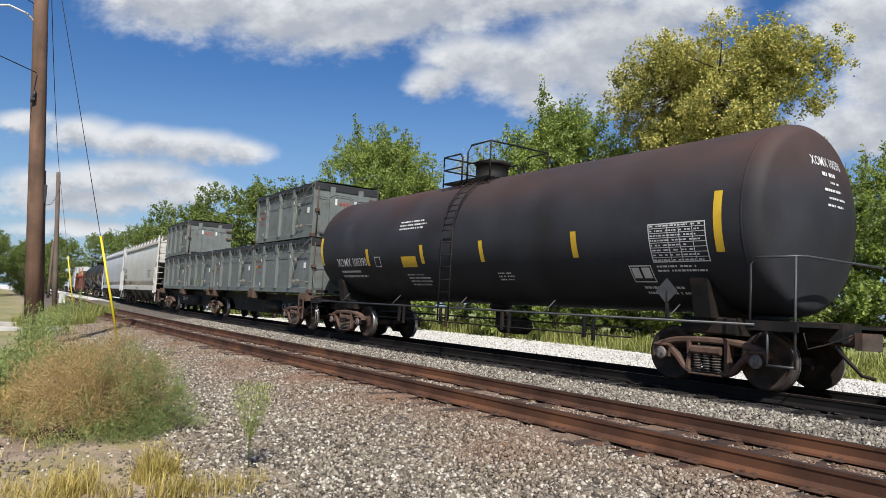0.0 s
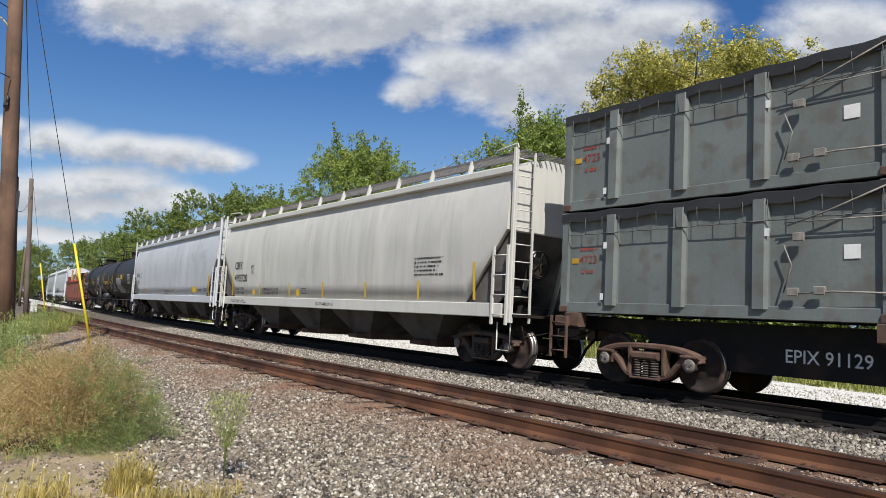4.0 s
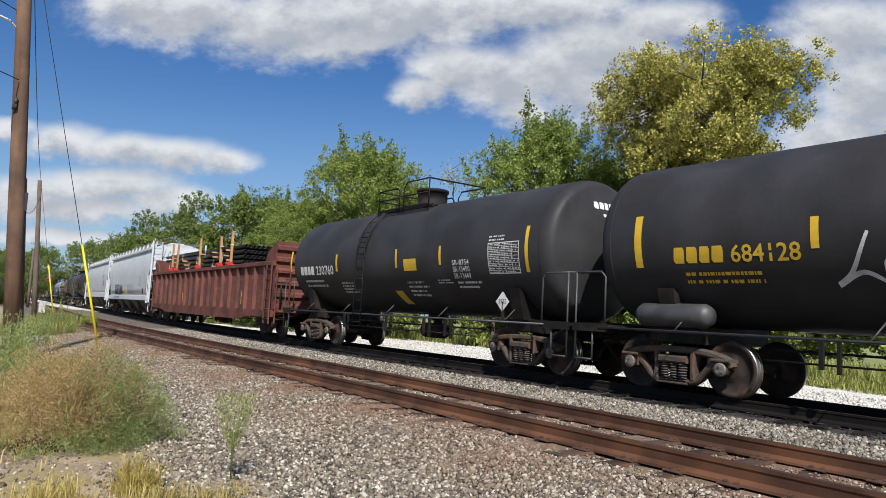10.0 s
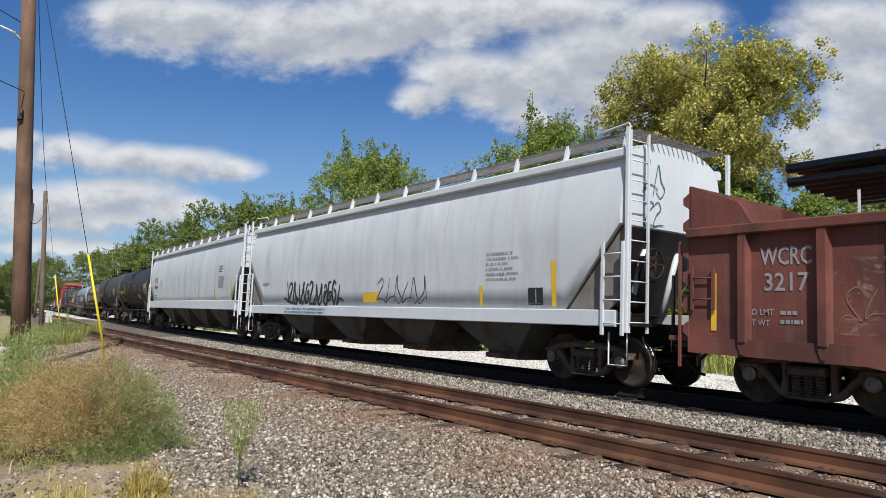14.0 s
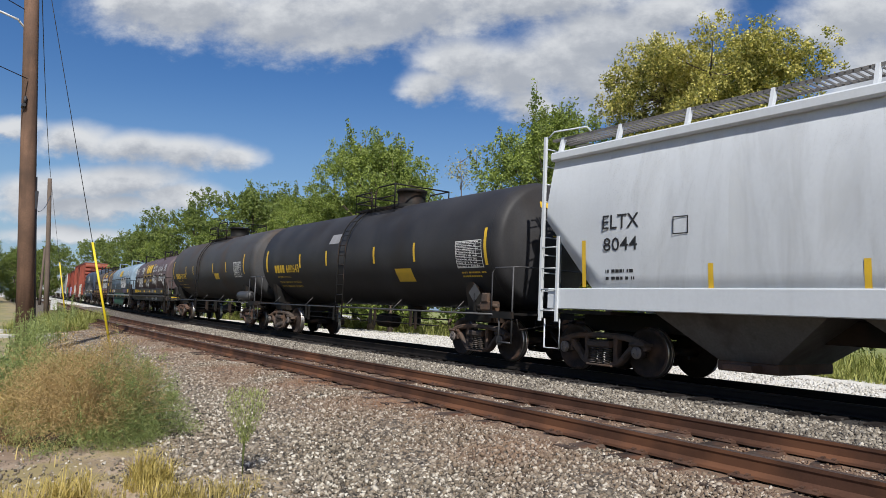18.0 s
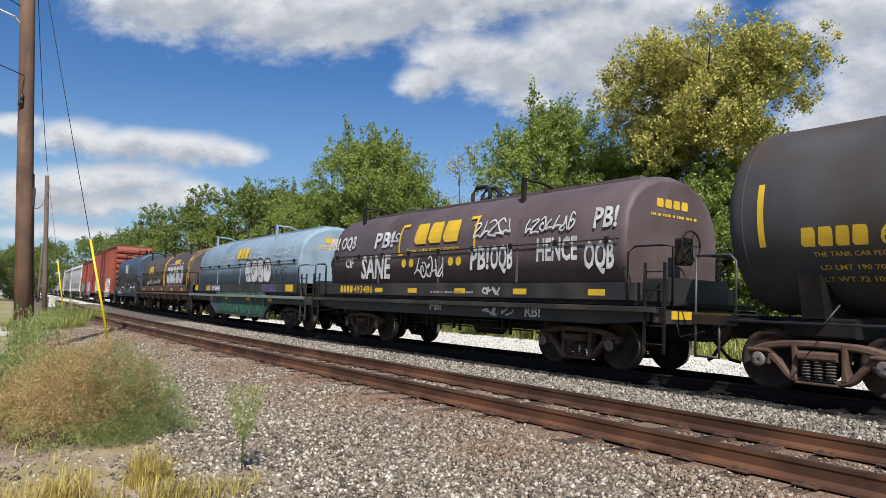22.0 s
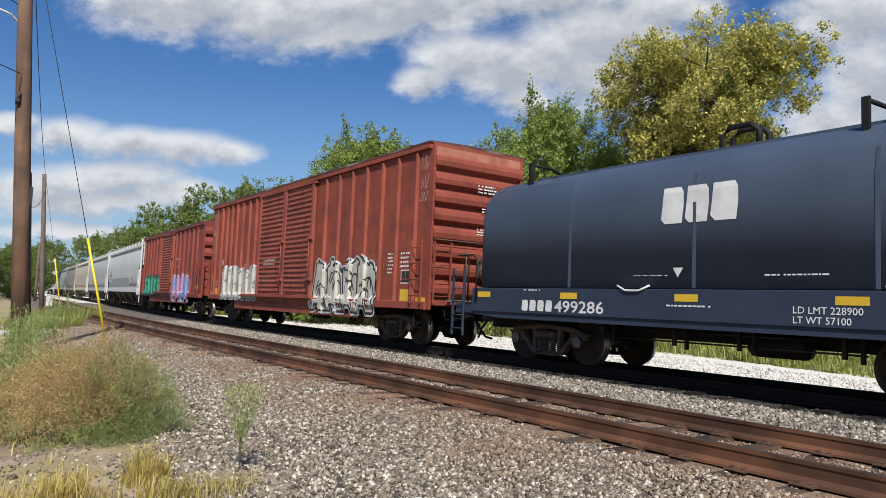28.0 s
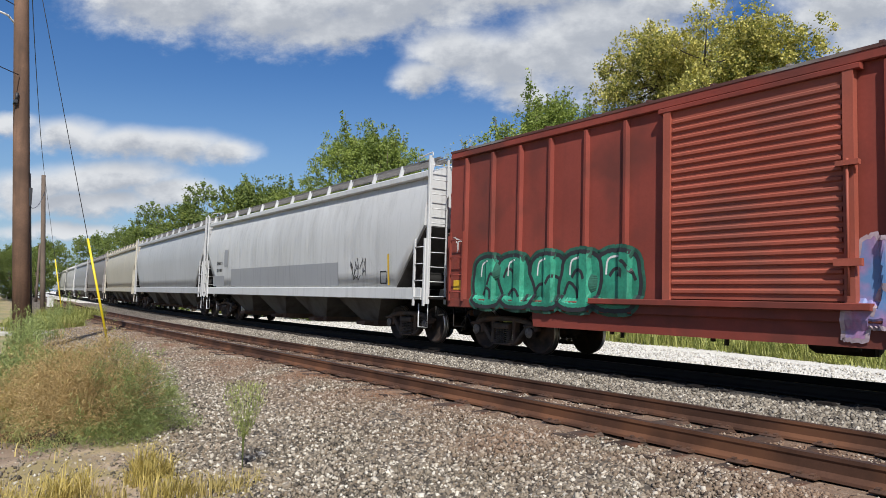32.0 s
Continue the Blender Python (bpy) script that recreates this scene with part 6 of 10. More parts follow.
# ---- tank cars
def tank_car(label, qc, tc, half, radius, zc, shell, dome_x, plat, lad_x, rust=None, rail_z=0.85, reservoir=0, valve=False):
    c = car_thing("tank_car", label, "tank car", qc, tc)
    head = 0.6
    prof = [(0.0, -half)]
    for k in range(1, 6):
        q = 0.86 * k / 5
        prof.append((radius * q, -half + head * 0.5 * (q / 0.86) ** 2))
    for k in range(1, 7):
        w = math.pi / 2 * k / 6
        prof.append((radius * (0.86 + 0.14 * math.sin(w)), -half + head * (0.5 + 0.5 * (1 - math.cos(w)))))
    prof += [(radius, x) for x in (-half * 0.6, -half * 0.2, half * 0.2, half * 0.6)]
    prof += [(r, -x) for r, x in prof[:12][::-1]]
    part("tank_shell", Build().lathe(prof, (0, 0, zc), "x", 56), shell, c, "black painted tank barrel with domed heads")
    for x in (-half + head, half - head):
        b = Build().lathe([(radius + 0.001, x - 0.02), (radius + 0.005, x - 0.012), (radius + 0.005, x + 0.012), (radius + 0.001, x + 0.02)], (0, 0, zc), "x", 56)
        b.f = b.f[:-2]
        part("weld_seam", b, shell, c)
    top = zc + radius
    b = Build().lathe([(0.6, top - 0.2), (0.6, top + 0.02), (0.42, top + 0.04), (0.43, top + 0.4), (0.47, top + 0.41), (0.47, top + 0.48), (0.44, top + 0.5), (0.0, top + 0.53)], (dome_x, 0, 0), "z", 20)
    part("dome", b, M_BLACK, c, "black valve dome with bolted lid")
    pz = zc + math.sqrt(radius ** 2 - 0.8 ** 2) + 0.12
    b = Build()
    for y in (-0.95, -0.8, -0.65, -0.5, 0.5, 0.65, 0.8, 0.95):
        b.box(plat[0], plat[1], y - 0.02, y + 0.02, pz - 0.03, pz)
    for k in range(int((plat[1] - plat[0]) / 0.14)):
        x = plat[0] + 0.14 * k
        b.box(x, x + 0.025, -0.97, -0.48, pz - 0.035, pz - 0.005).box(x, x + 0.025, 0.48, 0.97, pz - 0.035, pz - 0.005)
    part("platform", b, M_BLACK, c, "black steel grating platform")
    m, h1 = plat[0] + (plat[1] - plat[0]) * 0.48, rail_z * 0.82
    for y in (-0.95, 0.95):
        b = Build().tube([(plat[0], y, pz - 0.1), (plat[0], y, pz + h1), (m - 0.22, y, pz + h1), (m - 0.12, y, pz + h1 - 0.1), (m - 0.12, y, pz - 0.1)], 0.024, 6)
        b.tube([(plat[0], y, pz + h1 * 0.5), (m - 0.12, y, pz + h1 * 0.5)], 0.02, 6)
        part("railing_loop", b, M_BLACK, c, "low bent tube railing loop")
        b = Build().tube([(m + 0.1, y, pz - 0.1), (m + 0.1, y, pz + rail_z - 0.16), (m + 0.24, y, pz + rail_z), (plat[1], y, pz + rail_z), (plat[1], y, pz - 0.1)], 0.024, 6)
        b.tube([(m + 0.1, y, pz + rail_z * 0.45), (plat[1], y, pz + rail_z * 0.45)], 0.02, 6)
        part("railing_loop", b, M_BLACK, c, "tall bent tube railing loop")
    for x, z in ((plat[0], h1), (plat[0], h1 * 0.5), (plat[1], rail_z)):
        part("railing_bar", Build().tube([(x, -0.95, pz + z), (x, 0.95, pz + z)], 0.022, 6), M_BLACK, c)
    b = Build()
    n = 22
    for xx in (lad_x - 0.22, lad_x + 0.22):
        pts = [(xx, -(radius + 0.1), 0.72), (xx, -(radius + 0.1), zc * 0.75)]
        for k in range(7):
            a = -0.05 + 1.1 * k / 6
            pts.append((xx, -(radius + 0.1) * math.cos(a), zc + (radius + 0.1) * math.sin(a)))
        b.tube(pts, 0.02, 5)
    for k in range(9):
        z = 0.8 + 0.3 * k
        y = -(radius + 0.1) if z < zc else -math.sqrt((radius + 0.1) ** 2 - (z - zc) ** 2)
        b.tube([(lad_x - 0.22, y, z), (lad_x + 0.22, y, z)], 0.014, 5)
    for a in (0.45, 0.68, 0.9):
        y, z = -(radius + 0.1) * math.cos(a), zc + (radius + 0.1) * math.sin(a)
        b.tube([(lad_x - 0.22, y, z), (lad_x + 0.22, y, z)], 0.014, 5)
    part("ladder", b, M_BLACK, c, "black curved side ladder")
    e = half + 0.1
    for y in (-1.5, 1.5):
        part("safety_rail", Build().tube([(-e + 0.5, y, 1.03), (e - 0.5, y, 1.03)], 0.024, 6), M_RAILING, c, "long side safety rail")
        for k in range(5):
            x = -half * 0.75 + half * 1.5 * k / 4
            part("rail_bracket", Build().tube([(x, y, 1.03), (x + 0.12, y * 0.86, 1.3)], 0.014, 4), M_RAILING, c)
    for sd in (-1, 1):
        xt = sd * tc
        b = Build().box(min(xt - 0.5, xt + 0.5), max(xt - 0.5, xt + 0.5), -1.05, 1.05, 0.83, 1.12, 0.03)
        b.prism([(-1.2, 1.1), (1.2, 1.1), (1.35, 1.75), (1.0, 1.55), (0.6, 1.3), (-0.6, 1.3), (-1.0, 1.55), (-1.35, 1.75)], xt - 0.16, xt + 0.16)
        part("saddle", b, M_BLACK, c, "black steel saddle under the tank")
        x0, x1 = sorted((xt + sd * 0.3, sd * (half + 0.3)))
        part("stub_sill", Build().box(x0, x1, -0.3, 0.3, 0.8, 1.12, 0.02), M_BLACK, c)
        x0, x1 = sorted((sd * (half - 0.55), sd * (half + 0.25)))
        b = Build().box(x0, x1, -1.48, 1.48, 1.03, 1.08).box(x0, x1, -1.5, -1.45, 0.95, 1.1).box(x0, x1, 1.45, 1.5, 0.95, 1.1)
        part("end_platform", b, M_BLACK, c)
        xe = sd * (half + 0.2)
        b = Build().tube([(sd * (half - 0.5), -1.46, 1.05), (sd * (half - 0.5), -1.46, 1.95), (sd * (half - 0.4), -1.46, 2.05), (xe, -1.46, 2.05), (xe, -1.2, 2.07), (xe, 1.2, 2.07), (xe, 1.46, 1.95), (xe, 1.46, 1.05)], 0.02, 6)
        b.tube([(xe, -1.46, 0.42), (xe, -1.46, 2.05)], 0.02, 6).tube([(xe - sd * 0.42, -1.46, 0.42), (xe - sd * 0.42, -1.46, 1.05)], 0.02, 5).tube([(xe, -1.46, 0.44), (xe - sd * 0.42, -1.46, 0.44)], 0.02, 5)
        part("end_railing", b, M_RAILING, c, "bent tube end railing with step")
        coupler(c, sd * (half + 0.45), sd)
        truck(c, xt, rust)
    brake_rigging(c, tc - 1.6)
    xr = reservoir * (tc - 0.1)
    if reservoir:
        part("air_reservoir", Build().lathe([(0.0, xr - 0.72), (0.14, xr - 0.7), (0.2, xr - 0.6), (0.2, xr + 0.6), (0.14, xr + 0.7), (0.0, xr + 0.72)], (0, -1.22, 1.3), "x", 16), M_RAILING, c, "grey air reservoir cylinder")
    if valve:
        b = Build().box(tc + 0.55, tc + 0.9, -1.42, -1.15, 1.1, 1.32, 0.03).box(tc + 0.62, tc + 0.82, -1.45, -1.3, 1.28, 1.5, 0.03).tube([(tc + 0.4, -1.35, 1.2), (tc + 1.1, -1.35, 1.22)], 0.045, 8)
        part("brake_valve", b, M_TRUCK, c, "grimy brake valve on the platform")
    part("bottom_outlet", Build().lathe([(0.28, zc - radius + 0.1), (0.28, zc - radius - 0.1), (0.12, zc - radius - 0.16), (0.12, 0.62), (0.15, 0.6), (0.0, 0.58)], (dome_x + 0.6, 0, 0), "z", 14), M_BLACK, c)
    return c, drum(radius, zc)


def stripes(c, s, items, material=None):
    for x0, x1, z0, z1 in items:
        m, w = (x0 + x1) / 2, max(0.045, min(0.075, (x1 - x0) * 0.31))
        Decal(s).rect(m - w, m + w, z0, z1).on(c, "yellow_stripe", material or M_MARK_YELLOW, "yellow reflective strip")


def placard(c, x, z, r, y, material):
    d = Decal(flat(y), 0.0)
    d.poly([(x, z - r), (x + r, z), (x, z + r), (x - r, z)])
    p = d.on(c, "placard", material, "diamond-shaped hazard placard")
    part("placard_bracket", Build().box(x - 0.02, x + 0.02, -y, -y + 0.05, 1.05, z).box(x - 0.3, x + 0.1, -y, -y + 0.04, 1.03, 1.08), M_BLACK, c)
    return p


def shifted(surf, dx):
    return lambda x, z, e: surf(x + dx, z, e)


def tank_head(c, half, radius, zc, word, material):
    """Stencilled mark and weights high on the front head."""
    d = Decal(lambda x, z, e: (0, x, z), 0.0)
    d.hold = True
    if word:
        d.text(word, -0.42, zc + 0.84, 0.16, 0.95)
    else:
        blocks(d, -0.42, zc + 0.84, 0.15, (0.12, 0.12, 0.1, 0.12), 0.03)
        d.bars(0.2, 0.62, zc + 0.84, zc + 1.0, 1, 3)
    d.bars(-0.2, 0.35, zc + 0.64, zc + 0.78, 1, 2).bars(0.0, 0.35, zc + 0.54, zc + 0.62, 1, 4).bars(-0.2, 0.5, zc + 0.4, zc + 0.5, 1, 6).bars(-0.1, 0.5, zc + 0.28, zc + 0.36, 1, 7).bars(-0.15, 0.4, zc + 0.16, zc + 0.24, 1, 8)
    out = []
    for x, y, z in d.b.v:
        q = math.hypot(y, z - zc) / radius
        out.append((half - 0.3 * (q / 0.86) ** 2 + 0.012, y, z))
    d.b.v = out
    d.on(c, "head_lettering", material, "stencilled lettering on the tank head")


def build_tanks():
    tank_car("black tank car ahead with its end railing", 153.6, 6.2, 8.0, 1.5, 2.62, M_TANK, 0.2, (-1.8, 1.8), -0.6)
    c, s = tank_car("black tank car with rust-browned top and white lettering", 134.55, 6.5, 8.0, 1.6, 2.78, M_TANK_RUST, -0.75, (-1.6, 0.35), -0.25, M_TRUCK_RUST)
    s = shifted(s, 0.33)
    d = Decal(s).text("XOMX 100390", -6.72, 2.12, 0.24, 1.85)
    d.bars(-6.6, -4.95, 1.77, 2.04, 2, 4).bars(-2.86, -1.8, 1.57, 1.9, 4, 5).bars(-3.0, -1.5, 3.02, 3.3, 3, 6).bars(4.88, 5.9, 1.46, 1.64, 2, 7).bars(5.35, 6.4, 1.84, 1.98, 2, 8).bars(0.95, 1.5, 1.7, 1.9, 3, 9)
    d.border(-4.36, -4.05, 2.08, 2.36).border(4.74, 5.23, 1.68, 1.97).rect(4.78, 4.95, 1.75, 1.93).rect(5.0, 5.18, 1.75, 1.93)
    d.on(c, "lettering", M_MARK_WHITE, "white stencilled lettering")
    Decal(s).table(5.31, 6.45, 2.01, 2.66, 8).on(c, "data_panel", M_MARK_WHITE, "white stencilled data panel")
    stripes(c, s, [(-4.9, -4.6, 2.12, 2.59), (-2.03, -1.75, 2.13, 2.6), (0.47, 0.7, 2.12, 2.6), (3.39, 3.64, 2.14, 2.64), (6.53, 6.81, 2.15, 3.12), (-7.85, -7.6, 2.18, 3.05)])
    Decal(s).rect(-2.92, -2.2, 2.05, 2.33).on(c, "yellow_plate", M_MARK_YELLOW, "yellow notice plate")
    placard(c, 6.0, 1.52, 0.22, 1.5, M_PLACARD)
    tank_head(c, 8.0, 1.6, 2.78, "XOMX 100390", M_MARK_WHITE)

    c, s = tank_car("black tank car with yellow lettering and white and pink graffiti", 53.85, 6.25, 7.95, 1.5, 2.62, M_TANK, -0.85, (-2.05, 0.3), -0.12, reservoir=-1)
    d = Decal(s)
    blocks(d, -6.03, 2.15, 0.26, (0.2, 0.2, 0.18, 0.2), 0.04)
    d.text("684128", -5.0, 2.15, 0.26, 1.1)
    d.bars(-5.84, -4.4, 1.8, 2.04, 2, 4).bars(6.3, 7.0, 1.7, 1.9, 2, 5)
    d.on(c, "lettering", M_MARK_YELLOW, "yellow stencilled lettering")
    stripes(c, s, [(-6.85, -6.6, 2.1, 3.0), (-3.79, -3.6, 2.3, 2.75), (-1.63, -1.48, 2.2, 2.77), (1.27, 1.4, 2.39, 2.8), (3.42, 3.57, 2.3, 2.79)])
    Decal(s).rect(2.46, 3.1, 2.43, 2.76).on(c, "yellow_plate", M_MARK_YELLOW, "yellow notice plate")
    Decal(s).table(5.34, 6.5, 2.09, 2.71, 8).on(c, "data_panel", M_MARK_WHITE, "white stencilled data panel")
    tag(c, s, -3.5, -0.6, 1.63, 2.55, 5, M_SPRAY_WHITE, 0.036, "white sprayed tag")
    piece(c, s, 0.36, 2.42, 1.53, 2.53, 4, M_SPRAY_MAUVE, M_SPRAY_LIMEGREY, 6, "faded pink sprayed lettering", bubble=True, rim_w=0.05, inner=1)
    scribble(c, s, 2.65, 3.3, 1.51, 1.95, 8, M_MARK_WHITE, 5, 0.012)
    placard(c, 6.1, 1.5, 0.22, 1.45, M_PLACARD)

    c, s = tank_car("glossy black tank car with white lettering and a hazard placard", 38.75, 4.97, 6.45, 1.52, 2.63, M_TANK, -0.2, (-1.55, 1.0), -1.3, rail_z=0.68)
    d = Decal(s)
    blocks(d, -5.47, 2.18, 0.27, (0.22, 0.22, 0.2, 0.22), 0.04)
    d.text("230760", -4.35, 2.18, 0.27, 1.2)
    d.bars(-5.2, -3.65, 1.78, 2.06, 2, 4).bars(0.81, 1.8, 1.54, 1.96, 4, 5).bars(2.98, 3.94, 1.74, 1.94, 2, 6).bars(-2.8, -1.85, 1.62, 1.96, 4, 7).bars(2.2, 2.9, 1.86, 1.98, 2, 9)
    for k, w in enumerate(("SR-8754", "SR-13450", "SR-13449")):
        d.text(w, 2.9, 2.29 - 0.155 * k, 0.12, 0.64)
    d.on(c, "lettering", M_MARK_WHITE, "white stencilled lettering")
    Decal(s).table(4.23, 5.25, 2.06, 2.74, 9).bars(4.25, 4.8, 2.76, 2.92, 2, 8).on(c, "data_panel", M_MARK_WHITE, "white stencilled data panel")
    stripes(c, s, [(-6.3, -6.1, 2.31, 3.0), (-3.01, -2.83, 2.26, 2.77), (0.37, 0.52, 2.29, 2.78), (2.35, 2.49, 2.31, 2.77), (5.4, 5.56, 2.08, 3.04)])
    Decal(s).rect(0.8, 1.38, 2.2, 2.5).on(c, "yellow_plate", M_MARK_YELLOW, "yellow notice plate")
    Decal(s).rect(0.15, 0.5, 1.36, 1.7, slant=-0.12).on(c, "yellow_plate", M_MARK_YELLOW)
    tank_head(c, 6.45, 1.52, 2.63, "", M_MARK_WHITE)
    p = placard(c, 4.75, 1.46, 0.22, 1.47, M_MARK_WHITE)
    Decal(flat(1.475), 0.0).text("2922", 4.62, 1.42, 0.09, 0.26).on(p, "placard_number", M_MARK_BLACK)

    c, s = tank_car("black tank car with yellow lettering and yellow notice plate", -37.25, 6.0, 7.5, 1.5, 2.65, M_TANK, 1.15, (-0.6, 1.75), -0.15, valve=True, rail_z=0.62)
    s = shifted(s, 0.4)
    d = Decal(s)
    blocks(d, -6.21, 2.16, 0.27, (0.2, 0.2, 0.18, 0.2), 0.04)
    d.text("680643", -5.15, 2.16, 0.27, 1.12)
    d.text("THE TANK CAR PEOPLE", -6.1, 1.98, 0.07, 1.2).text("LD LMT  200500 LB   90 900 KG", -6.05, 1.8, 0.07, 1.85).text("LT WT   85500 LB   38 800 KG", -6.05, 1.66, 0.07, 1.85).bars(5.3, 6.3, 1.85, 2.02, 2, 6)
    d.on(c, "lettering", M_MARK_YELLOW, "yellow stencilled lettering")
    stripes(c, s, [(-7.05, -6.83, 2.21, 3.0), (-3.99, -3.8, 2.29, 2.76), (-1.92, -1.75, 2.32, 2.79), (1.17, 1.33, 2.3, 2.77), (3.29, 3.43, 2.29, 2.78), (6.25, 6.41, 2.13, 2.97)])
    tank_head(c, 7.5, 1.5, 2.65, "", M_MARK_YELLOW)
    Decal(s).rect(2.35, 3.17, 1.79, 2.13, slant=-0.05).on(c, "yellow_plate", M_MARK_YELLOW, "yellow notice plate")
    Decal(s).table(5.19, 6.2, 2.08, 2.71, 8).on(c, "data_panel", M_MARK_WHITE, "white stencilled data panel")
    Decal(s).rect(-1.74, -1.05, 3.0, 3.3, slant=0.1).on(c, "patch", M_MARK_GREY, "worn grey paint patch")
    placard(c, 6.35, 1.5, 0.22, 1.45, M_PLACARD)

    c, s = tank_car("black tank car with large yellow lettering", -52.85, 5.8, 7.35, 1.5, 2.66, M_TANK_GREY, 0.3, (-1.5, 1.4), -0.85, M_TRUCK_RUST, reservoir=1, rail_z=0.72)
    s = shifted(s, -0.12)
    d = Decal(s)
    blocks(d, -5.75, 2.12, 0.27, (0.2, 0.2, 0.18, 0.2), 0.04)
    d.text("671704", -4.7, 2.12, 0.27, 1.05)
    d.text("THE TANK CAR PEOPLE", -5.6, 1.98, 0.065, 1.15).text("LD LMT 190 700 LB  86 500 KG", -5.55, 1.8, 0.065, 1.75).text("LT WT 72 100 LB  32 800 KG", -5.55, 1.64, 0.065, 1.75)
    d.on(c, "lettering", M_MARK_YELLOW, "yellow stencilled lettering")
    stripes(c, s, [(-6.4, -6.24, 2.14, 3.09), (-3.6, -3.44, 2.3, 2.75), (-2.15, -2.0, 2.3, 2.75), (1.47, 1.62, 2.3, 2.75), (3.55, 3.7, 2.3, 2.76), (6.05, 6.21, 2.2, 3.0)])
    Decal(s).rect(1.75, 2.42, 2.03, 2.29).on(c, "yellow_plate", M_MARK_YELLOW, "yellow notice plate")
    Decal(s).table(4.75, 5.75, 2.08, 2.71, 8).on(c, "data_panel", M_MARK_WHITE, "white stencilled data panel")
    tank_head(c, 7.35, 1.5, 2.66, "", M_MARK_YELLOW)


build_tanks()


# ---- covered hoppers
def hop_y(z):
    return 1.5 + 0.07 * math.sin(math.pi * min(1, max(0, (z - 1.35) / 2.9))) - 0.12 * max(0, (z - 3.3) / 0.9)


def hopper_surf(x, z, e):
    return (x, -(hop_y(z) + e), z)


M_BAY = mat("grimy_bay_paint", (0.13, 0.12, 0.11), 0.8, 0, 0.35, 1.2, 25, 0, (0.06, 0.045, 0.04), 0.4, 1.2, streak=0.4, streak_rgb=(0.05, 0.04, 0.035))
M_SIDE_GRIME = smear_mat("faint_side_grime", (0.34, 0.32, 0.29), 1.1, 0.45, 0.85, (1.6, 1.0, 0.3), 0.22)
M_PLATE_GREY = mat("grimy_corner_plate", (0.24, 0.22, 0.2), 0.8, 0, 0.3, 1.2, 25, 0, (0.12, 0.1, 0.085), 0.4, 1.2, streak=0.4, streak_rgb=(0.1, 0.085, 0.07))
M_WALKWAY = mat("weathered_walkway", (0.2, 0.19, 0.18), 0.65, 0.3, 0.2, 3.0, 40)


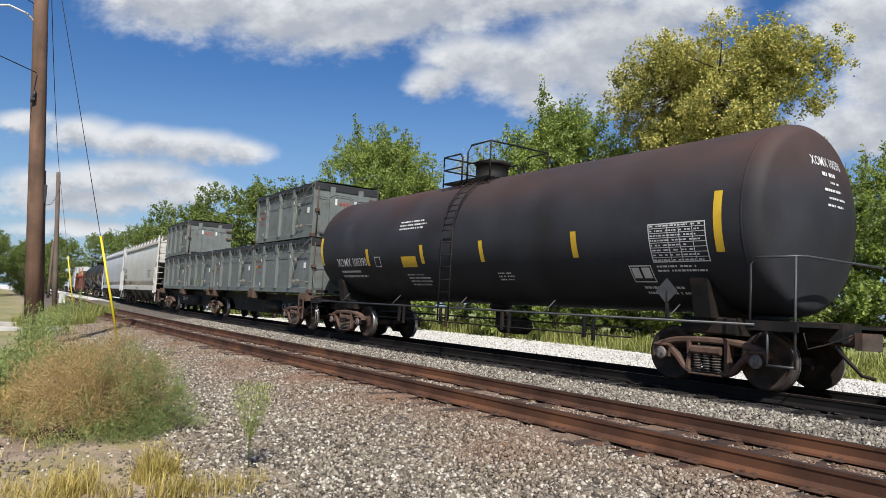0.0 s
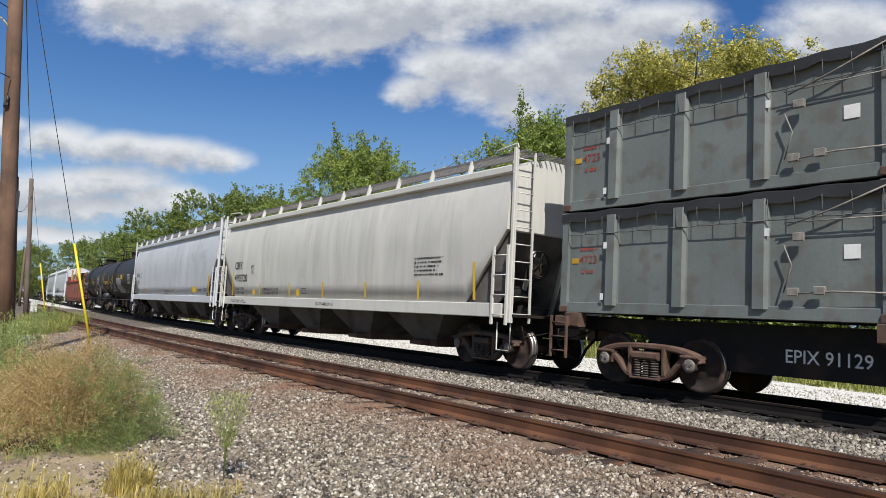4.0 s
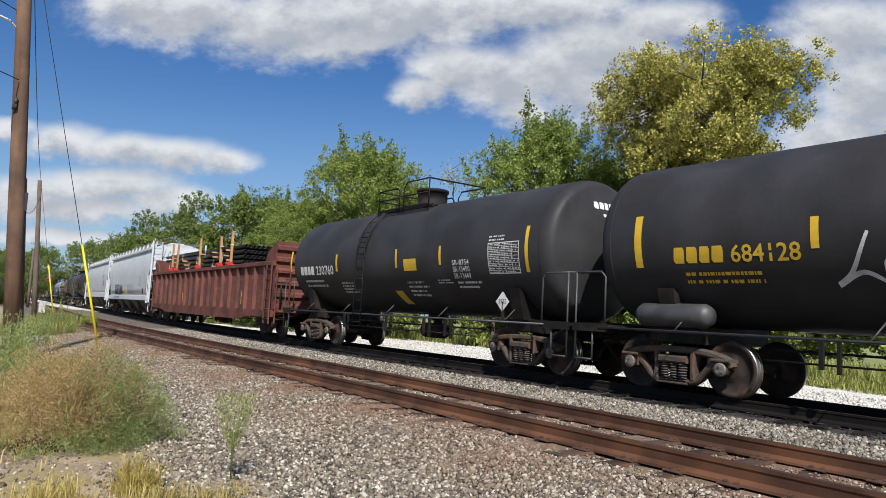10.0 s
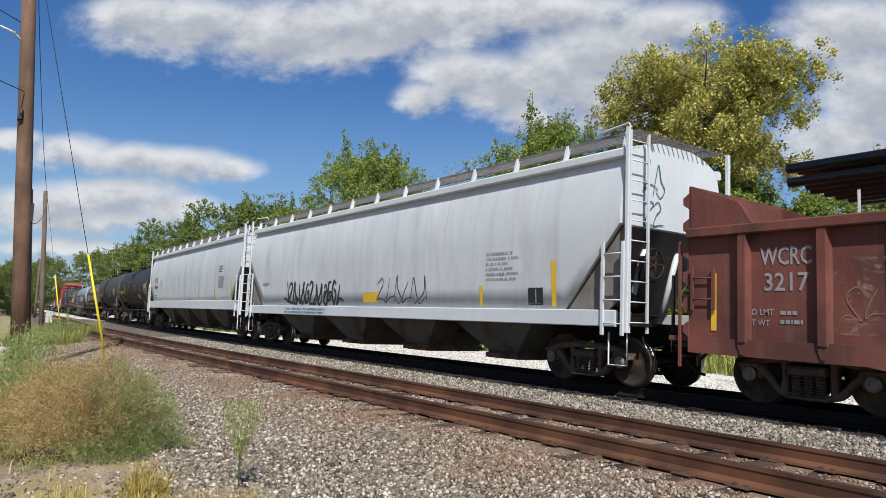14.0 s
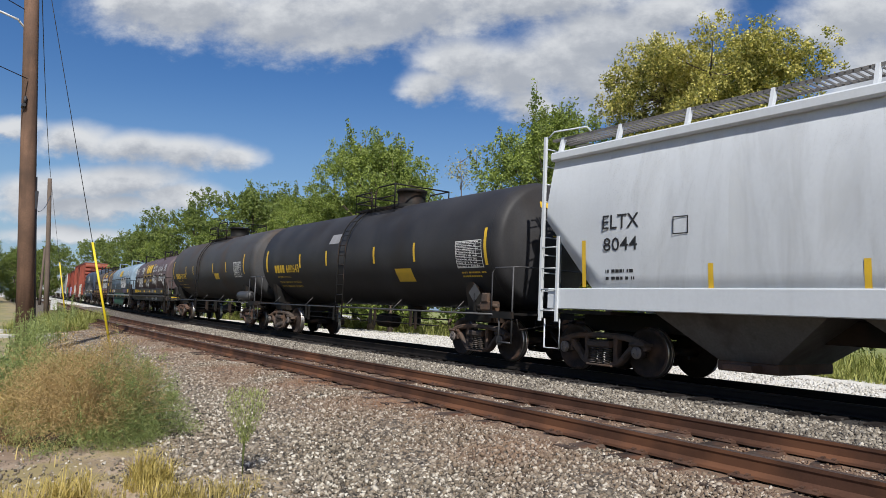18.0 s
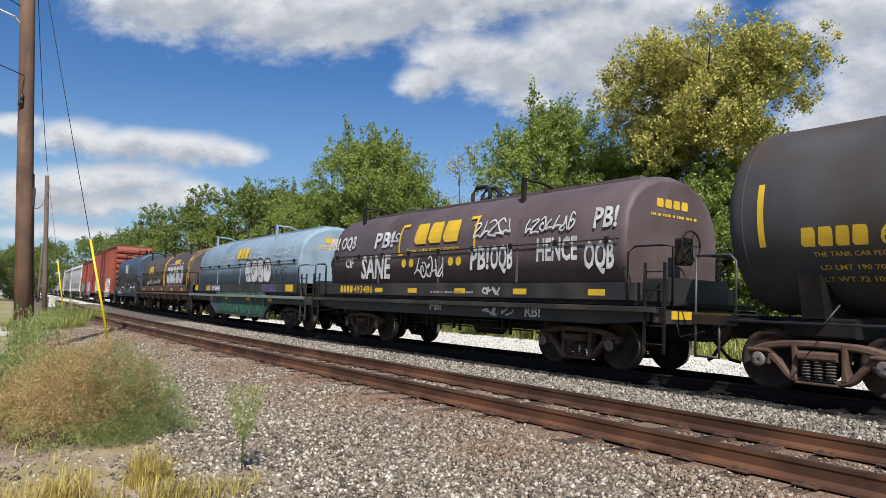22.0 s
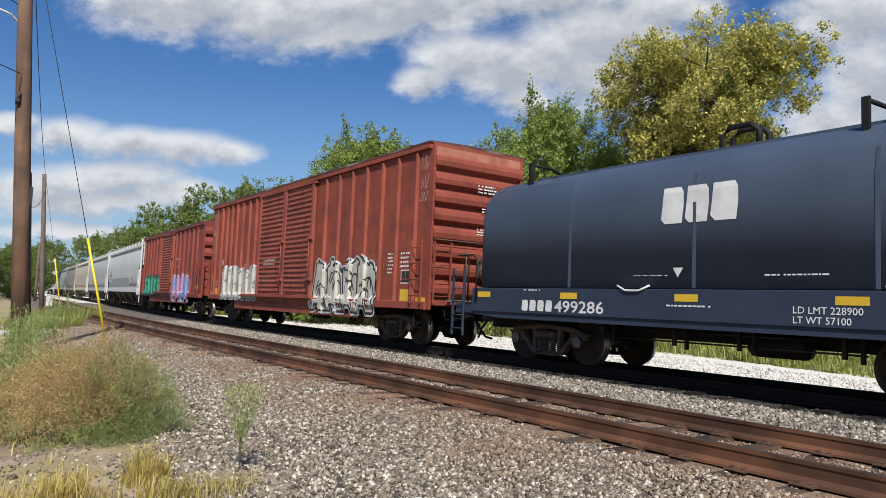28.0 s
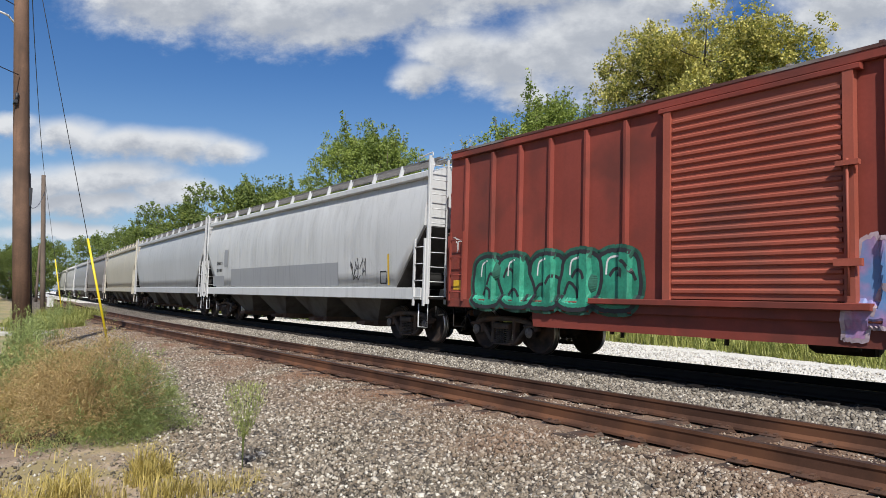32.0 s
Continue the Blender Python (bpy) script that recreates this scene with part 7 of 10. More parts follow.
def hopper_car(label, qc, tc, half, paint, bays=4, detail=True, dark_end=None, eave=4.2, roof_mat=None, sill=(1.1, 1.4), plate=None):
    c = car_thing("covered_hopper_car", label, "hopper car", qc, tc)
    lb = half - 0.26
    cut = 1.4
    stations = [-lb, -lb + cut / 2, -lb + cut] + [(-lb + cut) + (2 * lb - 2 * cut) * k / (80 if detail else 8) for k in range(1, 80 if detail else 8)] + [lb - cut, lb - cut / 2, lb]

    def dent(x):
        """Sheets draw in a little at each inner stiffener."""
        if not detail or abs(x) > lb - cut:
            return 0.0
        u = (x + 0.49) / 1.43
        return 0.024 * math.exp(-(((u - round(u)) * 1.43) / 0.11) ** 2) + 0.006 * math.sin(x * 2.3 + qc) ** 2

    def ring(x):
        out = max(0, abs(x) - (lb - cut)) / cut
        lo = 1.38 + 1.58 * out
        side = [(hop_y(lo + (eave - lo) * k / 6) - dent(x) * math.sin(math.pi * k / 6), lo + (eave - lo) * k / 6) for k in range(7)]
        roof = [(1.32, eave + 0.12), (0.95, eave + 0.3), (0.5, eave + 0.4)]
        right = [(-y, z) for y, z in side] + [(-y, z) for y, z in roof]
        return right + [(y, z) for y, z in roof[::-1]] + [(y, z) for y, z in side[::-1]]

    b = Build()
    rings = [ring(x) for x in stations]
    n = len(rings[0])
    v = [(x, y, z) for x, rg in zip(stations, rings) for y, z in rg]
    f = []
    for i in range(1, len(stations)):
        f += [((i - 1) * n + j, i * n + j, i * n + (j + 1) % n, (i - 1) * n + (j + 1) % n) for j in range(n)]
    b.add(v, f, False)
    b.smooth.update(range(len(f)))
    for i in range(len(f)):
        if i % n in (6, n - 7, n - 1):
            b.smooth.discard(i)
    for k, ring_v in ((0, v[:n]), (1, v[-n:])):
        b.add(ring_v, [tuple(range(n)) if k == 0 else tuple(range(n))[::-1]], False)
    part("hopper_body", b, paint, c, "curved steel side sheets")
    if detail:
        for k in range(6):
            x0 = -lb + cut + 0.1 + (2 * lb - 2 * cut - 0.2) * k / 6
            Decal(hopper_surf, 0.003).rect(x0, x0 + (2 * lb - 2 * cut - 0.2) / 6, 1.42, 4.1).on(c, "grime_streak", M_SIDE_GRIME, "faint grime streaks")
    for y in (-1, 1):
        part("eave_channel", Build().box(-lb, lb, min(y * 1.34, y * 1.51), max(y * 1.34, y * 1.51), eave - 0.02, eave + 0.16, 0.03), roof_mat or paint, c)
        part("side_sill", Build().box(-half + 0.35, half - 0.35, min(y * 1.48, y * 1.57), max(y * 1.48, y * 1.57), sill[0], sill[1], 0.015), paint, c, "bright side sill")
    rb = Build()
    rz = eave + 0.5
    for y0, y1 in ((-1.28, -0.78), (0.78, 1.28)):
        rb.box(-lb - 0.2, lb + 0.2, y0, y0 + 0.03, rz - 0.05, rz).box(-lb - 0.2, lb + 0.2, y1 - 0.03, y1, rz - 0.05, rz)
        for k in range(int(2 * lb / 0.11)):
            rb.box(-lb + 0.11 * k, -lb + 0.11 * k + 0.02, y0, y1, rz - 0.04, rz - 0.01)
    for sd in (-1, 1):
        x0, x1 = sorted((sd * (lb - 0.25), sd * (lb + 0.2)))
        for k in range(16):
            rb.box(x0, x1, -1.2 + 0.15 * k, -1.18 + 0.15 * k, rz - 0.04, rz - 0.01)
    part("running_board", rb, M_WALKWAY, c, "grated steel roof walkway")
    nb = int(2 * lb / 1.5)
    for k in range(nb + 1):
        x = -lb + 0.1 + (2 * lb - 0.2) * k / nb
        part("board_bracket", Build().prism([(-1.42, eave + 0.05), (-1.33, eave + 0.05), (-1.2, rz), (-1.3, rz)], x - 0.03, x + 0.03), paint, c)
    part("hatch_cover", Build().prism([(-0.45, eave + 0.38), (0.45, eave + 0.38), (0.38, eave + 0.5), (-0.38, eave + 0.5)], -lb + 0.6, lb - 0.6), paint, c, "long trough hatch cover")
    step = (2 * lb - 4.4) / bays
    for k in range(bays):
        x = -lb + 2.2 + step * (k + 0.5)
        b = Build()
        w = step / 2
        v = [(x - w, -1.42, 1.38), (x + w, -1.42, 1.38), (x + w, 1.42, 1.38), (x - w, 1.42, 1.38), (x - 0.5, -0.85, 0.46), (x + 0.5, -0.85, 0.46), (x + 0.5, 0.85, 0.46), (x - 0.5, 0.85, 0.46)]
        b.add(v, [(0, 1, 5, 4), (1, 2, 6, 5), (2, 3, 7, 6), (3, 0, 4, 7), (4, 5, 6, 7), (3, 2, 1, 0)])
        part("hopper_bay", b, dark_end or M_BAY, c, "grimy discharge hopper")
        part("outlet_gate", Build().box(x - 0.52, x + 0.52, -0.85, 0.85, 0.29, 0.46, 0.03).box(x - 0.25, x + 0.25, -1.15, 1.15, 0.32, 0.42, 0.02), M_TRUCK_RUST, c, "rusty outlet gate")
    part("center_sill", Build().box(-half + 0.2, half - 0.2, -0.33, 0.33, 0.8, 1.18, 0.02), M_BLACK, c)
    for sd in (-1, 1):
        xe = sd * (half - 0.12)
        x0, x1 = sorted((sd * (half - 1.9), sd * (half - 0.05)))
        part("end_deck", Build().box(x0, x1, -1.5, 1.5, 1.12, 1.18), M_BLACK, c)
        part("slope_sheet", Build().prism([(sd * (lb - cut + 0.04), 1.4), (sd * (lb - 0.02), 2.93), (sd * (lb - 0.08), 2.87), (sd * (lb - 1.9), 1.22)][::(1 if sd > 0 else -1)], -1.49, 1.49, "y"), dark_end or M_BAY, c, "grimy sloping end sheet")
        part("corner_post", Build().box(xe - 0.03, xe + 0.03, -1.56, -1.5, 1.0, rz), paint, c)
        part("corner_post", Build().box(xe - 0.03, xe + 0.03, 1.5, 1.58, 1.0, rz), paint, c)
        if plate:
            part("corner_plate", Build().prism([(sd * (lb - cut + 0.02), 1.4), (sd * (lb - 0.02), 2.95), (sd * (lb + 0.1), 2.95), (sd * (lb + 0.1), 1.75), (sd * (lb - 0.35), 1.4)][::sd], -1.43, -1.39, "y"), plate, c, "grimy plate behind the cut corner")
        x0, x1 = sorted((xe - sd * 0.04, xe - sd * 0.5))
        ladder(c, x0, x1, -1.6, 0.95, 2.62, paint, 4, 0.028, "side_ladder")
        ladder(c, xe + sd * 0.03, 0.5, -1.5, 1.0, rz - 0.05, paint, 10, 0.022, "end_ladder", side=False)
        part("roof_handhold", Build().tube([(xe, -1.45, rz), (xe - sd * 0.1, -1.4, rz + 0.12), (xe - sd * 0.9, -1.3, rz + 0.1), (xe - sd * 1.0, -1.28, rz)], 0.018, 5), paint, c)
        sill_step(c, xe - sd * 0.25, sd, paint)
        for y in (-0.5, 0.5):
            part("end_brace", Build().tube([(sd * (half - 1.0), y, 1.15), (sd * (lb - 0.3), y, 2.6)], 0.06, 6), paint, c)
        coupler(c, sd * (half + 0.3), sd)
        truck(c, sd * tc)
    part("air_reservoir", Build().lathe([(0.0, -0.55), (0.18, -0.52), (0.22, -0.42), (0.22, 0.42), (0.18, 0.52), (0.0, 0.55)], (half - 0.95, -0.6, 1.6), "y", 14), M_BLACK, c)
    brake_wheel(c, half - 0.3, -0.55, 2.3)
    return c


def hopper_paint(name, rgb, streak=0.25, streak_rgb=(0.12, 0.11, 0.1), tint=None, amount=0.0):
    return mat(name, rgb, 0.5, 0, 0.07, 0.5, 20, 0, tint, amount, 0.5, streak=streak, streak_rgb=streak_rgb)


M_END_GREEN = mat("dark_green_spray", (0.06, 0.17, 0.12), 0.6)


def build_hoppers():
    P1 = hopper_paint("faded_grey_paint", (0.6, 0.59, 0.54), 0.14)
    c = hopper_car("pale grey covered hopper car with black lettering", 90.4, 7.5, 9.0, P1, plate=M_BAY)
    s = hopper_surf
    d = Decal(s).text("CBFX", -7.41, 2.46, 0.28, 0.82).text("490320", -7.42, 1.98, 0.28, 1.35).text("LD LMT 219500", -7.36, 1.66, 0.1, 0.98).text("LT WT 66500", -7.36, 1.5, 0.1, 0.98)
    d.border(-5.69, -5.4, 2.28, 2.57).text("PLATE", -5.64, 2.48, 0.04, 0.19).text("C", -5.6, 2.33, 0.11, 0.1).text("HAMMERING ON CAR WILL", -4.57, 1.64, 0.1, 1.5).text("CONTAMINATE PRODUCT", -4.56, 1.5, 0.1, 1.42)
    d.bars(5.3, 6.6, 2.0, 2.5, 5, 3)
    d.on(c, "lettering", M_MARK_BLACK, "black stencilled lettering")
    Decal(flat(1.57)).bars(-7.6, -5.6, 1.16, 1.3, 2, 5).text("DO NOT HAMMER ON CAR", -0.08, 1.19, 0.1, 1.15).on(c, "sill_lettering", M_MARK_BLACK)
    stripes(c, s, [(-7.68, -7.5, 1.46, 2.38), (-4.88, -4.71, 1.44, 1.9), (-2.28, -2.15, 1.44, 1.9), (0.2, 0.33, 1.44, 1.9), (2.8, 2.93, 1.44, 1.9), (5.4, 5.53, 1.44, 1.9), (7.6, 7.75, 1.46, 2.3)])
    Decal(s).disc(-1.56, 1.58, 0.13, 0.13).on(c, "yellow_dot", M_MARK_YELLOW, "round yellow mark")
    Decal(s).bars(-1.25, -0.85, 1.52, 1.74, 3, 8).on(c, "lettering", M_MARK_BLACK)
    Decal(s).disc(-5.38, 1.58, 0.13, 0.13).on(c, "yellow_dot", M_MARK_YELLOW, "round yellow mark")

    P2 = hopper_paint("light_blue_grey_paint", (0.56, 0.58, 0.61), 0.12)
    c = hopper_car("light grey covered hopper car with faint sprayed outlines", 71.5, 7.85, 9.0, P2, plate=M_BAY)
    d = Decal(s).text("GGCX", -7.84, 2.44, 0.24, 0.85).text("1298", -7.8, 2.0, 0.24, 0.8).bars(-7.8, -6.9, 1.5, 1.8, 3, 4).bars(6.99, 7.5, 1.58, 1.76, 2, 5).bars(-0.4, 0.6, 1.45, 1.7, 3, 6).rect(6.1, 6.6, 1.63, 1.68)
    d.border(-6.6, -6.3, 2.4, 2.7)
    d.on(c, "lettering", M_MARK_BLACK, "black stencilled lettering")
    stripes(c, s, [(7.63, 7.79, 1.42, 2.3), (4.87, 4.98, 1.44, 1.81), (1.83, 1.97, 1.44, 1.81), (-1.76, -1.6, 1.44, 1.8), (-5.0, -4.85, 1.44, 1.8)])
    Decal(s).rect(5.08, 5.82, 1.54, 1.81).on(c, "yellow_plate", M_MARK_YELLOW, "yellow notice plate")
    tag(c, s, 4.6, 5.4, 3.0, 3.45, 11, M_FAINT, 0.009, "faint sprayed outline", 3)
    tag(c, s, 6.1, 7.0, 3.05, 3.5, 12, M_FAINT, 0.009, "faint sprayed outline", 3)

    P3 = hopper_paint("white_hopper_paint", (0.6, 0.635, 0.665), 0.06)
    c = hopper_car("white covered hopper car with black sprayed tags", 0.55, 8.0, 9.5, P3, plate=M_PLATE_GREY)
    s = shifted(hopper_surf, -0.25)
    d = Decal(s).bars(5.7, 6.8, 1.98, 2.65, 6, 4).bars(-7.6, -6.9, 2.1, 2.3, 1, 7)
    d.on(c, "lettering", M_MARK_GREY, "grey stencilled lettering")
    tag(c, s, -5.5, -1.2, 1.45, 2.25, 13, M_SPRAY_BLACK, 0.05, "black sprayed tag", 13)
    tag(c, s, 0.9, 3.4, 1.5, 2.25, 14, M_SPRAY_BLACK, 0.016, "thin black sprayed outline", 6)
    Decal(flat(1.58)).bars(-5.6, -2.0, 1.14, 1.36, 2, 9).on(c, "graffiti", M_SPRAY_BLUE)
    stripes(c, s, [(7.72, 7.93, 1.45, 2.36), (5.43, 5.61, 1.45, 1.89)])
    Decal(s).rect(0.11, 0.95, 1.52, 1.8).on(c, "yellow_plate", M_MARK_YELLOW, "orange notice plate")
    lb = 9.24
    tag(c, lambda x, z, e: (lb + 0.012 + e, x, z), -0.95, -0.35, 3.55, 4.35, 71, M_END_GREEN, 0.014, "green sprayed scrawl", 2)
    tag(c, lambda x, z, e: (lb + 0.012 + e, x, z), -0.9, -0.4, 3.0, 3.5, 72, M_END_GREEN, 0.014, "green sprayed scrawl", 2)
    Decal(s).border(7.07, 7.51, 1.48, 1.83, 0.03).rect(7.1, 7.28, 1.52, 1.8).rect(7.32, 7.48, 1.52, 1.8).on(c, "data_plate", M_MARK_BLACK)

    c = hopper_car("white covered hopper car with small black lettering", -19.3, 8.0, 9.3, P3, sill=(1.2, 1.6))
    s = shifted(hopper_surf, -0.5)
    d = Decal(s).text("ELTX", -7.1, 2.68, 0.26, 0.85).text("8044", -7.06, 2.28, 0.24, 0.78).bars(-7.0, -6.2, 1.72, 1.98, 2, 5).border(-5.55, -5.25, 2.5, 2.8).bars(6.41, 7.08, 2.82, 3.15, 3, 6).bars(1.0, 2.0, 1.64, 1.7, 1, 7)
    d.on(c, "lettering", M_MARK_BLACK, "black stencilled lettering")
    Decal(s).rect(6.45, 7.18, 2.15, 2.66).on(c, "data_panel", M_MARK_GREY, "grey data panel")
    stripes(c, s, [(8.21, 8.41, 1.64, 2.58), (5.75, 5.96, 1.5, 2.09), (3.01, 3.18, 1.5, 2.1), (0.2, 0.35, 1.5, 2.0), (-2.6, -2.45, 1.5, 2.0), (-4.92, -4.77, 1.5, 2.0), (-7.6, -7.45, 1.62, 2.5)])

    s = hopper_surf
    P4 = hopper_paint("patched_white_paint", (0.6, 0.61, 0.61), 0.25, (0.2, 0.2, 0.2))
    c = hopper_car("white covered hopper car with grey repainted patches", -166.0, 7.7, 9.4, P4)
    d = Decal(s)
    d.rect(-5.7, 4.4, 1.46, 2.16).rect(-6.6, -6.1, 2.3, 3.0).rect(-8.2, -6.6, 1.46, 1.9)
    d.on(c, "grey_patch", hopper_paint("grey_patch_paint", (0.33, 0.34, 0.36), 0.3), "grey repainted patch")
    scribble(c, s, 5.2, 6.1, 1.6, 2.3, 21, M_SPRAY_BLACK, 6, 0.014, "black sprayed scrawl")
    Decal(s).bars(-7.6, -6.8, 2.0, 2.6, 2, 4).border(6.95, 7.3, 1.5, 1.85, 0.03).on(c, "lettering", M_MARK_BLACK)
    stripes(c, s, [(7.35, 7.45, 1.46, 2.3)])
    far = [((0.5, 0.51, 0.52), "grey covered hopper car behind"), ((0.56, 0.52, 0.43), "cream covered hopper car behind"), ((0.3, 0.28, 0.27), "brown-grey covered hopper car behind"), ((0.42, 0.43, 0.44), "grey covered hopper car behind"),
           ((0.6, 0.6, 0.59), "white covered hopper car far back"), ((0.62, 0.6, 0.54), "off-white covered hopper car far back"), ((0.55, 0.56, 0.56), "pale grey covered hopper car far back")]
    for k, (rgb, lab) in enumerate(far):
        p = hopper_paint("hopper_paint_far", rgb, 0.3)
        hopper_car(lab, -185.3 - 19.4 * k, 7.6, 9.25, p, detail=False)


build_hoppers()



# ---- container flats
M_BOXGREY = mat("grey_container_paint", (0.15, 0.17, 0.162), 0.6, 0, 0.16, 0.8, 25, 0, (0.12, 0.12, 0.105), 0.25, 2.5, streak=0.25, streak_rgb=(0.1, 0.092, 0.08))
M_TARP = mat("black_tarpaulin", (0.022, 0.023, 0.025), 0.65, 0, 0.3, 2.0, 25, 0.004)
M_CORNER = mat("rusty_corner_casting", (0.1, 0.06, 0.042), 0.8, 0.1, 0.3, 6, 50)
M_CHAIN = mat("rusty_chain", (0.26, 0.24, 0.21), 0.7, 0.3, 0.3, 10, 60)
M_ROPE = mat("dark_rope", (0.09, 0.09, 0.085), 0.8)
M_STRAP = mat("yellow_strap", (0.6, 0.36, 0.03), 0.7)


def waste_container(qc, z0, number, name_label, orange=True):
    """An open-topped grey steel container with side posts, a black tarpaulin laced over its rim and chains on the door end."""
    c = load_thing("waste_container", name_label, "container", qc, 0.5, "grey containers on the flat car")
    l, w, h = 2.96, 1.23, 1.93
    b = Build().box(-l, l, -w + 0.05, w - 0.05, z0 + 0.1, z0 + h - 0.12)
    part("wall", b, M_BOXGREY, c, "grey painted steel wall")
    b = Build().box(-l, l, -w, -w + 0.12, z0, z0 + 0.2, 0.01).box(-l, l, w - 0.12, w, z0, z0 + 0.2, 0.01).box(-l, -l + 0.12, -w, w, z0, z0 + 0.2).box(l - 0.12, l, -w, w, z0, z0 + 0.2)
    part("bottom_rail", b, M_BOXGREY, c)
    for x in (-l + 0.07, l - 0.07):
        for y in (-w + 0.06, w - 0.06):
            part("corner_post", Build().box(x - 0.08, x + 0.08, y - 0.08, y + 0.08, z0, z0 + h, 0.01), M_BOXGREY, c)
            for z in (z0, z0 + h - 0.12):
                part("corner_casting", Build().box(x - 0.095, x + 0.095, y - 0.09, y + 0.09, z, z + 0.13, 0.015), M_CORNER if z == z0 else M_BOXGREY, c)
    for y, o in ((-w - 0.0, -1), (w, 1)):
        for k, x in enumerate((-1.75, -0.32, 1.1)):
            b = Build().prism([(x - 0.14, y + o * 0.0), (x - 0.09, y + o * 0.05), (x + 0.09, y + o * 0.05), (x + 0.14, y + o * 0.0), (x + 0.14, y - o * 0.06), (x - 0.14, y - o * 0.06)], z0 + 0.15, z0 + h - 0.1, "z")
            part("side_post", b, M_BOXGREY, c, "vertical side post")
    for x in (-l, l):
        for y in (-0.55, 0.55):
            part("end_post", Build().box(x - 0.045, x + 0.045, y - 0.1, y + 0.1, z0 + 0.15, z0 + h - 0.1), M_BOXGREY, c)
    # tarpaulin: a skin over the top with a scalloped hem
    n = 30
    v, f = [], []
    for i in range(n + 1):
        x = -l - 0.03 + (2 * l + 0.06) * i / n
        hem = 0.19 + 0.02 * abs(math.sin(i * math.pi / 5)) + 0.012 * math.sin(i * 2.7)
        top = z0 + h + 0.02 + 0.015 * math.sin(i * 1.3)
        v += [(x, -w - 0.035, top - hem), (x, -w - 0.03, top - 0.03), (x, -w + 0.05, top), (x, 0, top + 0.03), (x, w - 0.05, top), (x, w + 0.03, top - 0.03), (x, w + 0.035, top - hem)]
        if i:
            f += [((i - 1) * 7 + j, (i - 1) * 7 + j + 1, i * 7 + j + 1, i * 7 + j)[::-1] for j in range(6)]
    b = Build().add(v, f)
    b.box(-l - 0.035, -l - 0.02, -w, w, z0 + h - 0.2, z0 + h).box(l + 0.02, l + 0.035, -w, w, z0 + h - 0.24, z0 + h)
    part("tarpaulin", b, M_TARP, c, "black tarpaulin laced over the rim")
    b = Build()
    for k in range(15):
        x = -l + 0.2 + 0.4 * k
        b.tube([(x, -w - 0.05, z0 + h - 0.12), (x + 0.02, -w - 0.06, z0 + h - 0.44)], 0.006, 4)
        if k < 14:
            b.tube([(x + 0.02, -w - 0.06, z0 + h - 0.44), (x + 0.2, -w - 0.06, z0 + h - 0.45), (x + 0.42, -w - 0.06, z0 + h - 0.44)], 0.009, 4)
    part("lacing_rope", b, M_ROPE, c, "dark lacing rope")
    b = Build()
    b.tube([(1.55, -w - 0.06, z0 + h - 0.55), (2.2, -w - 0.07, z0 + h - 0.35), (l + 0.02, -w - 0.05, z0 + h - 0.05)], 0.014, 5)
    b.tube([(1.6, -w - 0.06, z0 + 0.38), (2.2, -w - 0.07, z0 + 0.42), (l + 0.02, -w - 0.05, z0 + 0.4)], 0.014, 5).tube([(1.5, -w - 0.06, z0 + 1.1), (1.62, -w - 0.06, z0 + 0.8), (1.5, -w - 0.06, z0 + 0.4)], 0.012, 5)
    b.tube([(1.5, -w - 0.06, z0 + h - 0.5), (l, -w - 0.06, z0 + h - 0.5)], 0.01, 5)
    for x, z in ((1.62, 0.4), (2.0, 0.42), (1.7, 1.2)):
        b.box(x - 0.05, x + 0.1, -w - 0.1, -w - 0.03, z0 + z - 0.05, z0 + z + 0.07, 0.01)
    part("chain", b, M_CHAIN, c, "rusty binder chain")
    s = flat(w - 0.045)
    d = Decal(s)
    d.text(number, -2.55, z0 + 0.95, 0.15, 0.42).bars(-2.55, -2.1, z0 + 1.16, z0 + 1.28, 1, 3).bars(-2.5, -2.15, z0 + 0.72, z0 + 0.86, 1, 5)
    d.on(c, "lettering", M_MARK_RED, "red stencilled number")
    if orange:
        Decal(s).rect(-2.75, -2.58, z0 + 0.95, z0 + 1.05).on(c, "orange_label", M_STRAP)
    part("white_label", Decal(flat(w - 0.045), 0.008).rect(2.3, 2.52, z0 + 0.88, z0 + 1.08).b, M_MARK_WHITE, c, "white paper label")
    end = lambda x, z, e: (l + 0.002 + e, x, z)
    Decal(end, 0.004).text(number, -0.28, z0 + 1.15, 0.2, 0.5).on(c, "lettering", M_MARK_RED, "red stencilled number")
    for y in (-0.45, 0.32):
        Decal(end, 0.004).rect(y, y + 0.1, z0 + 1.2, z0 + 1.42).on(c, "small_label", M_MARK_WHITE)
    # solid black blocks stand in for the shade inside the pockets
    for k in range(3):
        part("fork_pocket", Build().box(l - 0.02, l + 0.012, -0.95 + 0.7 * k, -0.5 + 0.7 * k, z0 + 0.04, z0 + 0.13), M_BLACK, c, "lifting pocket drawn as a black block of shade")
    for z in (0.45, 1.0, 1.45):
        part("door_hinge", Build().box(l - 0.02, l + 0.09, w - 0.3, w - 0.02, z0 + z, z0 + z + 0.09, 0.01), M_CORNER, c, "rusty door hinge")
    part("latch_bar", Build().tube([(l + 0.06, -w + 0.12, z0 + 0.1), (l + 0.06, -w + 0.12, z0 + h - 0.15)], 0.025, 6).box(l, l + 0.1, -w + 0.04, -w + 0.2, z0 + 0.9, z0 + 1.0, 0.01), M_CORNER, c, "rusty locking bar")
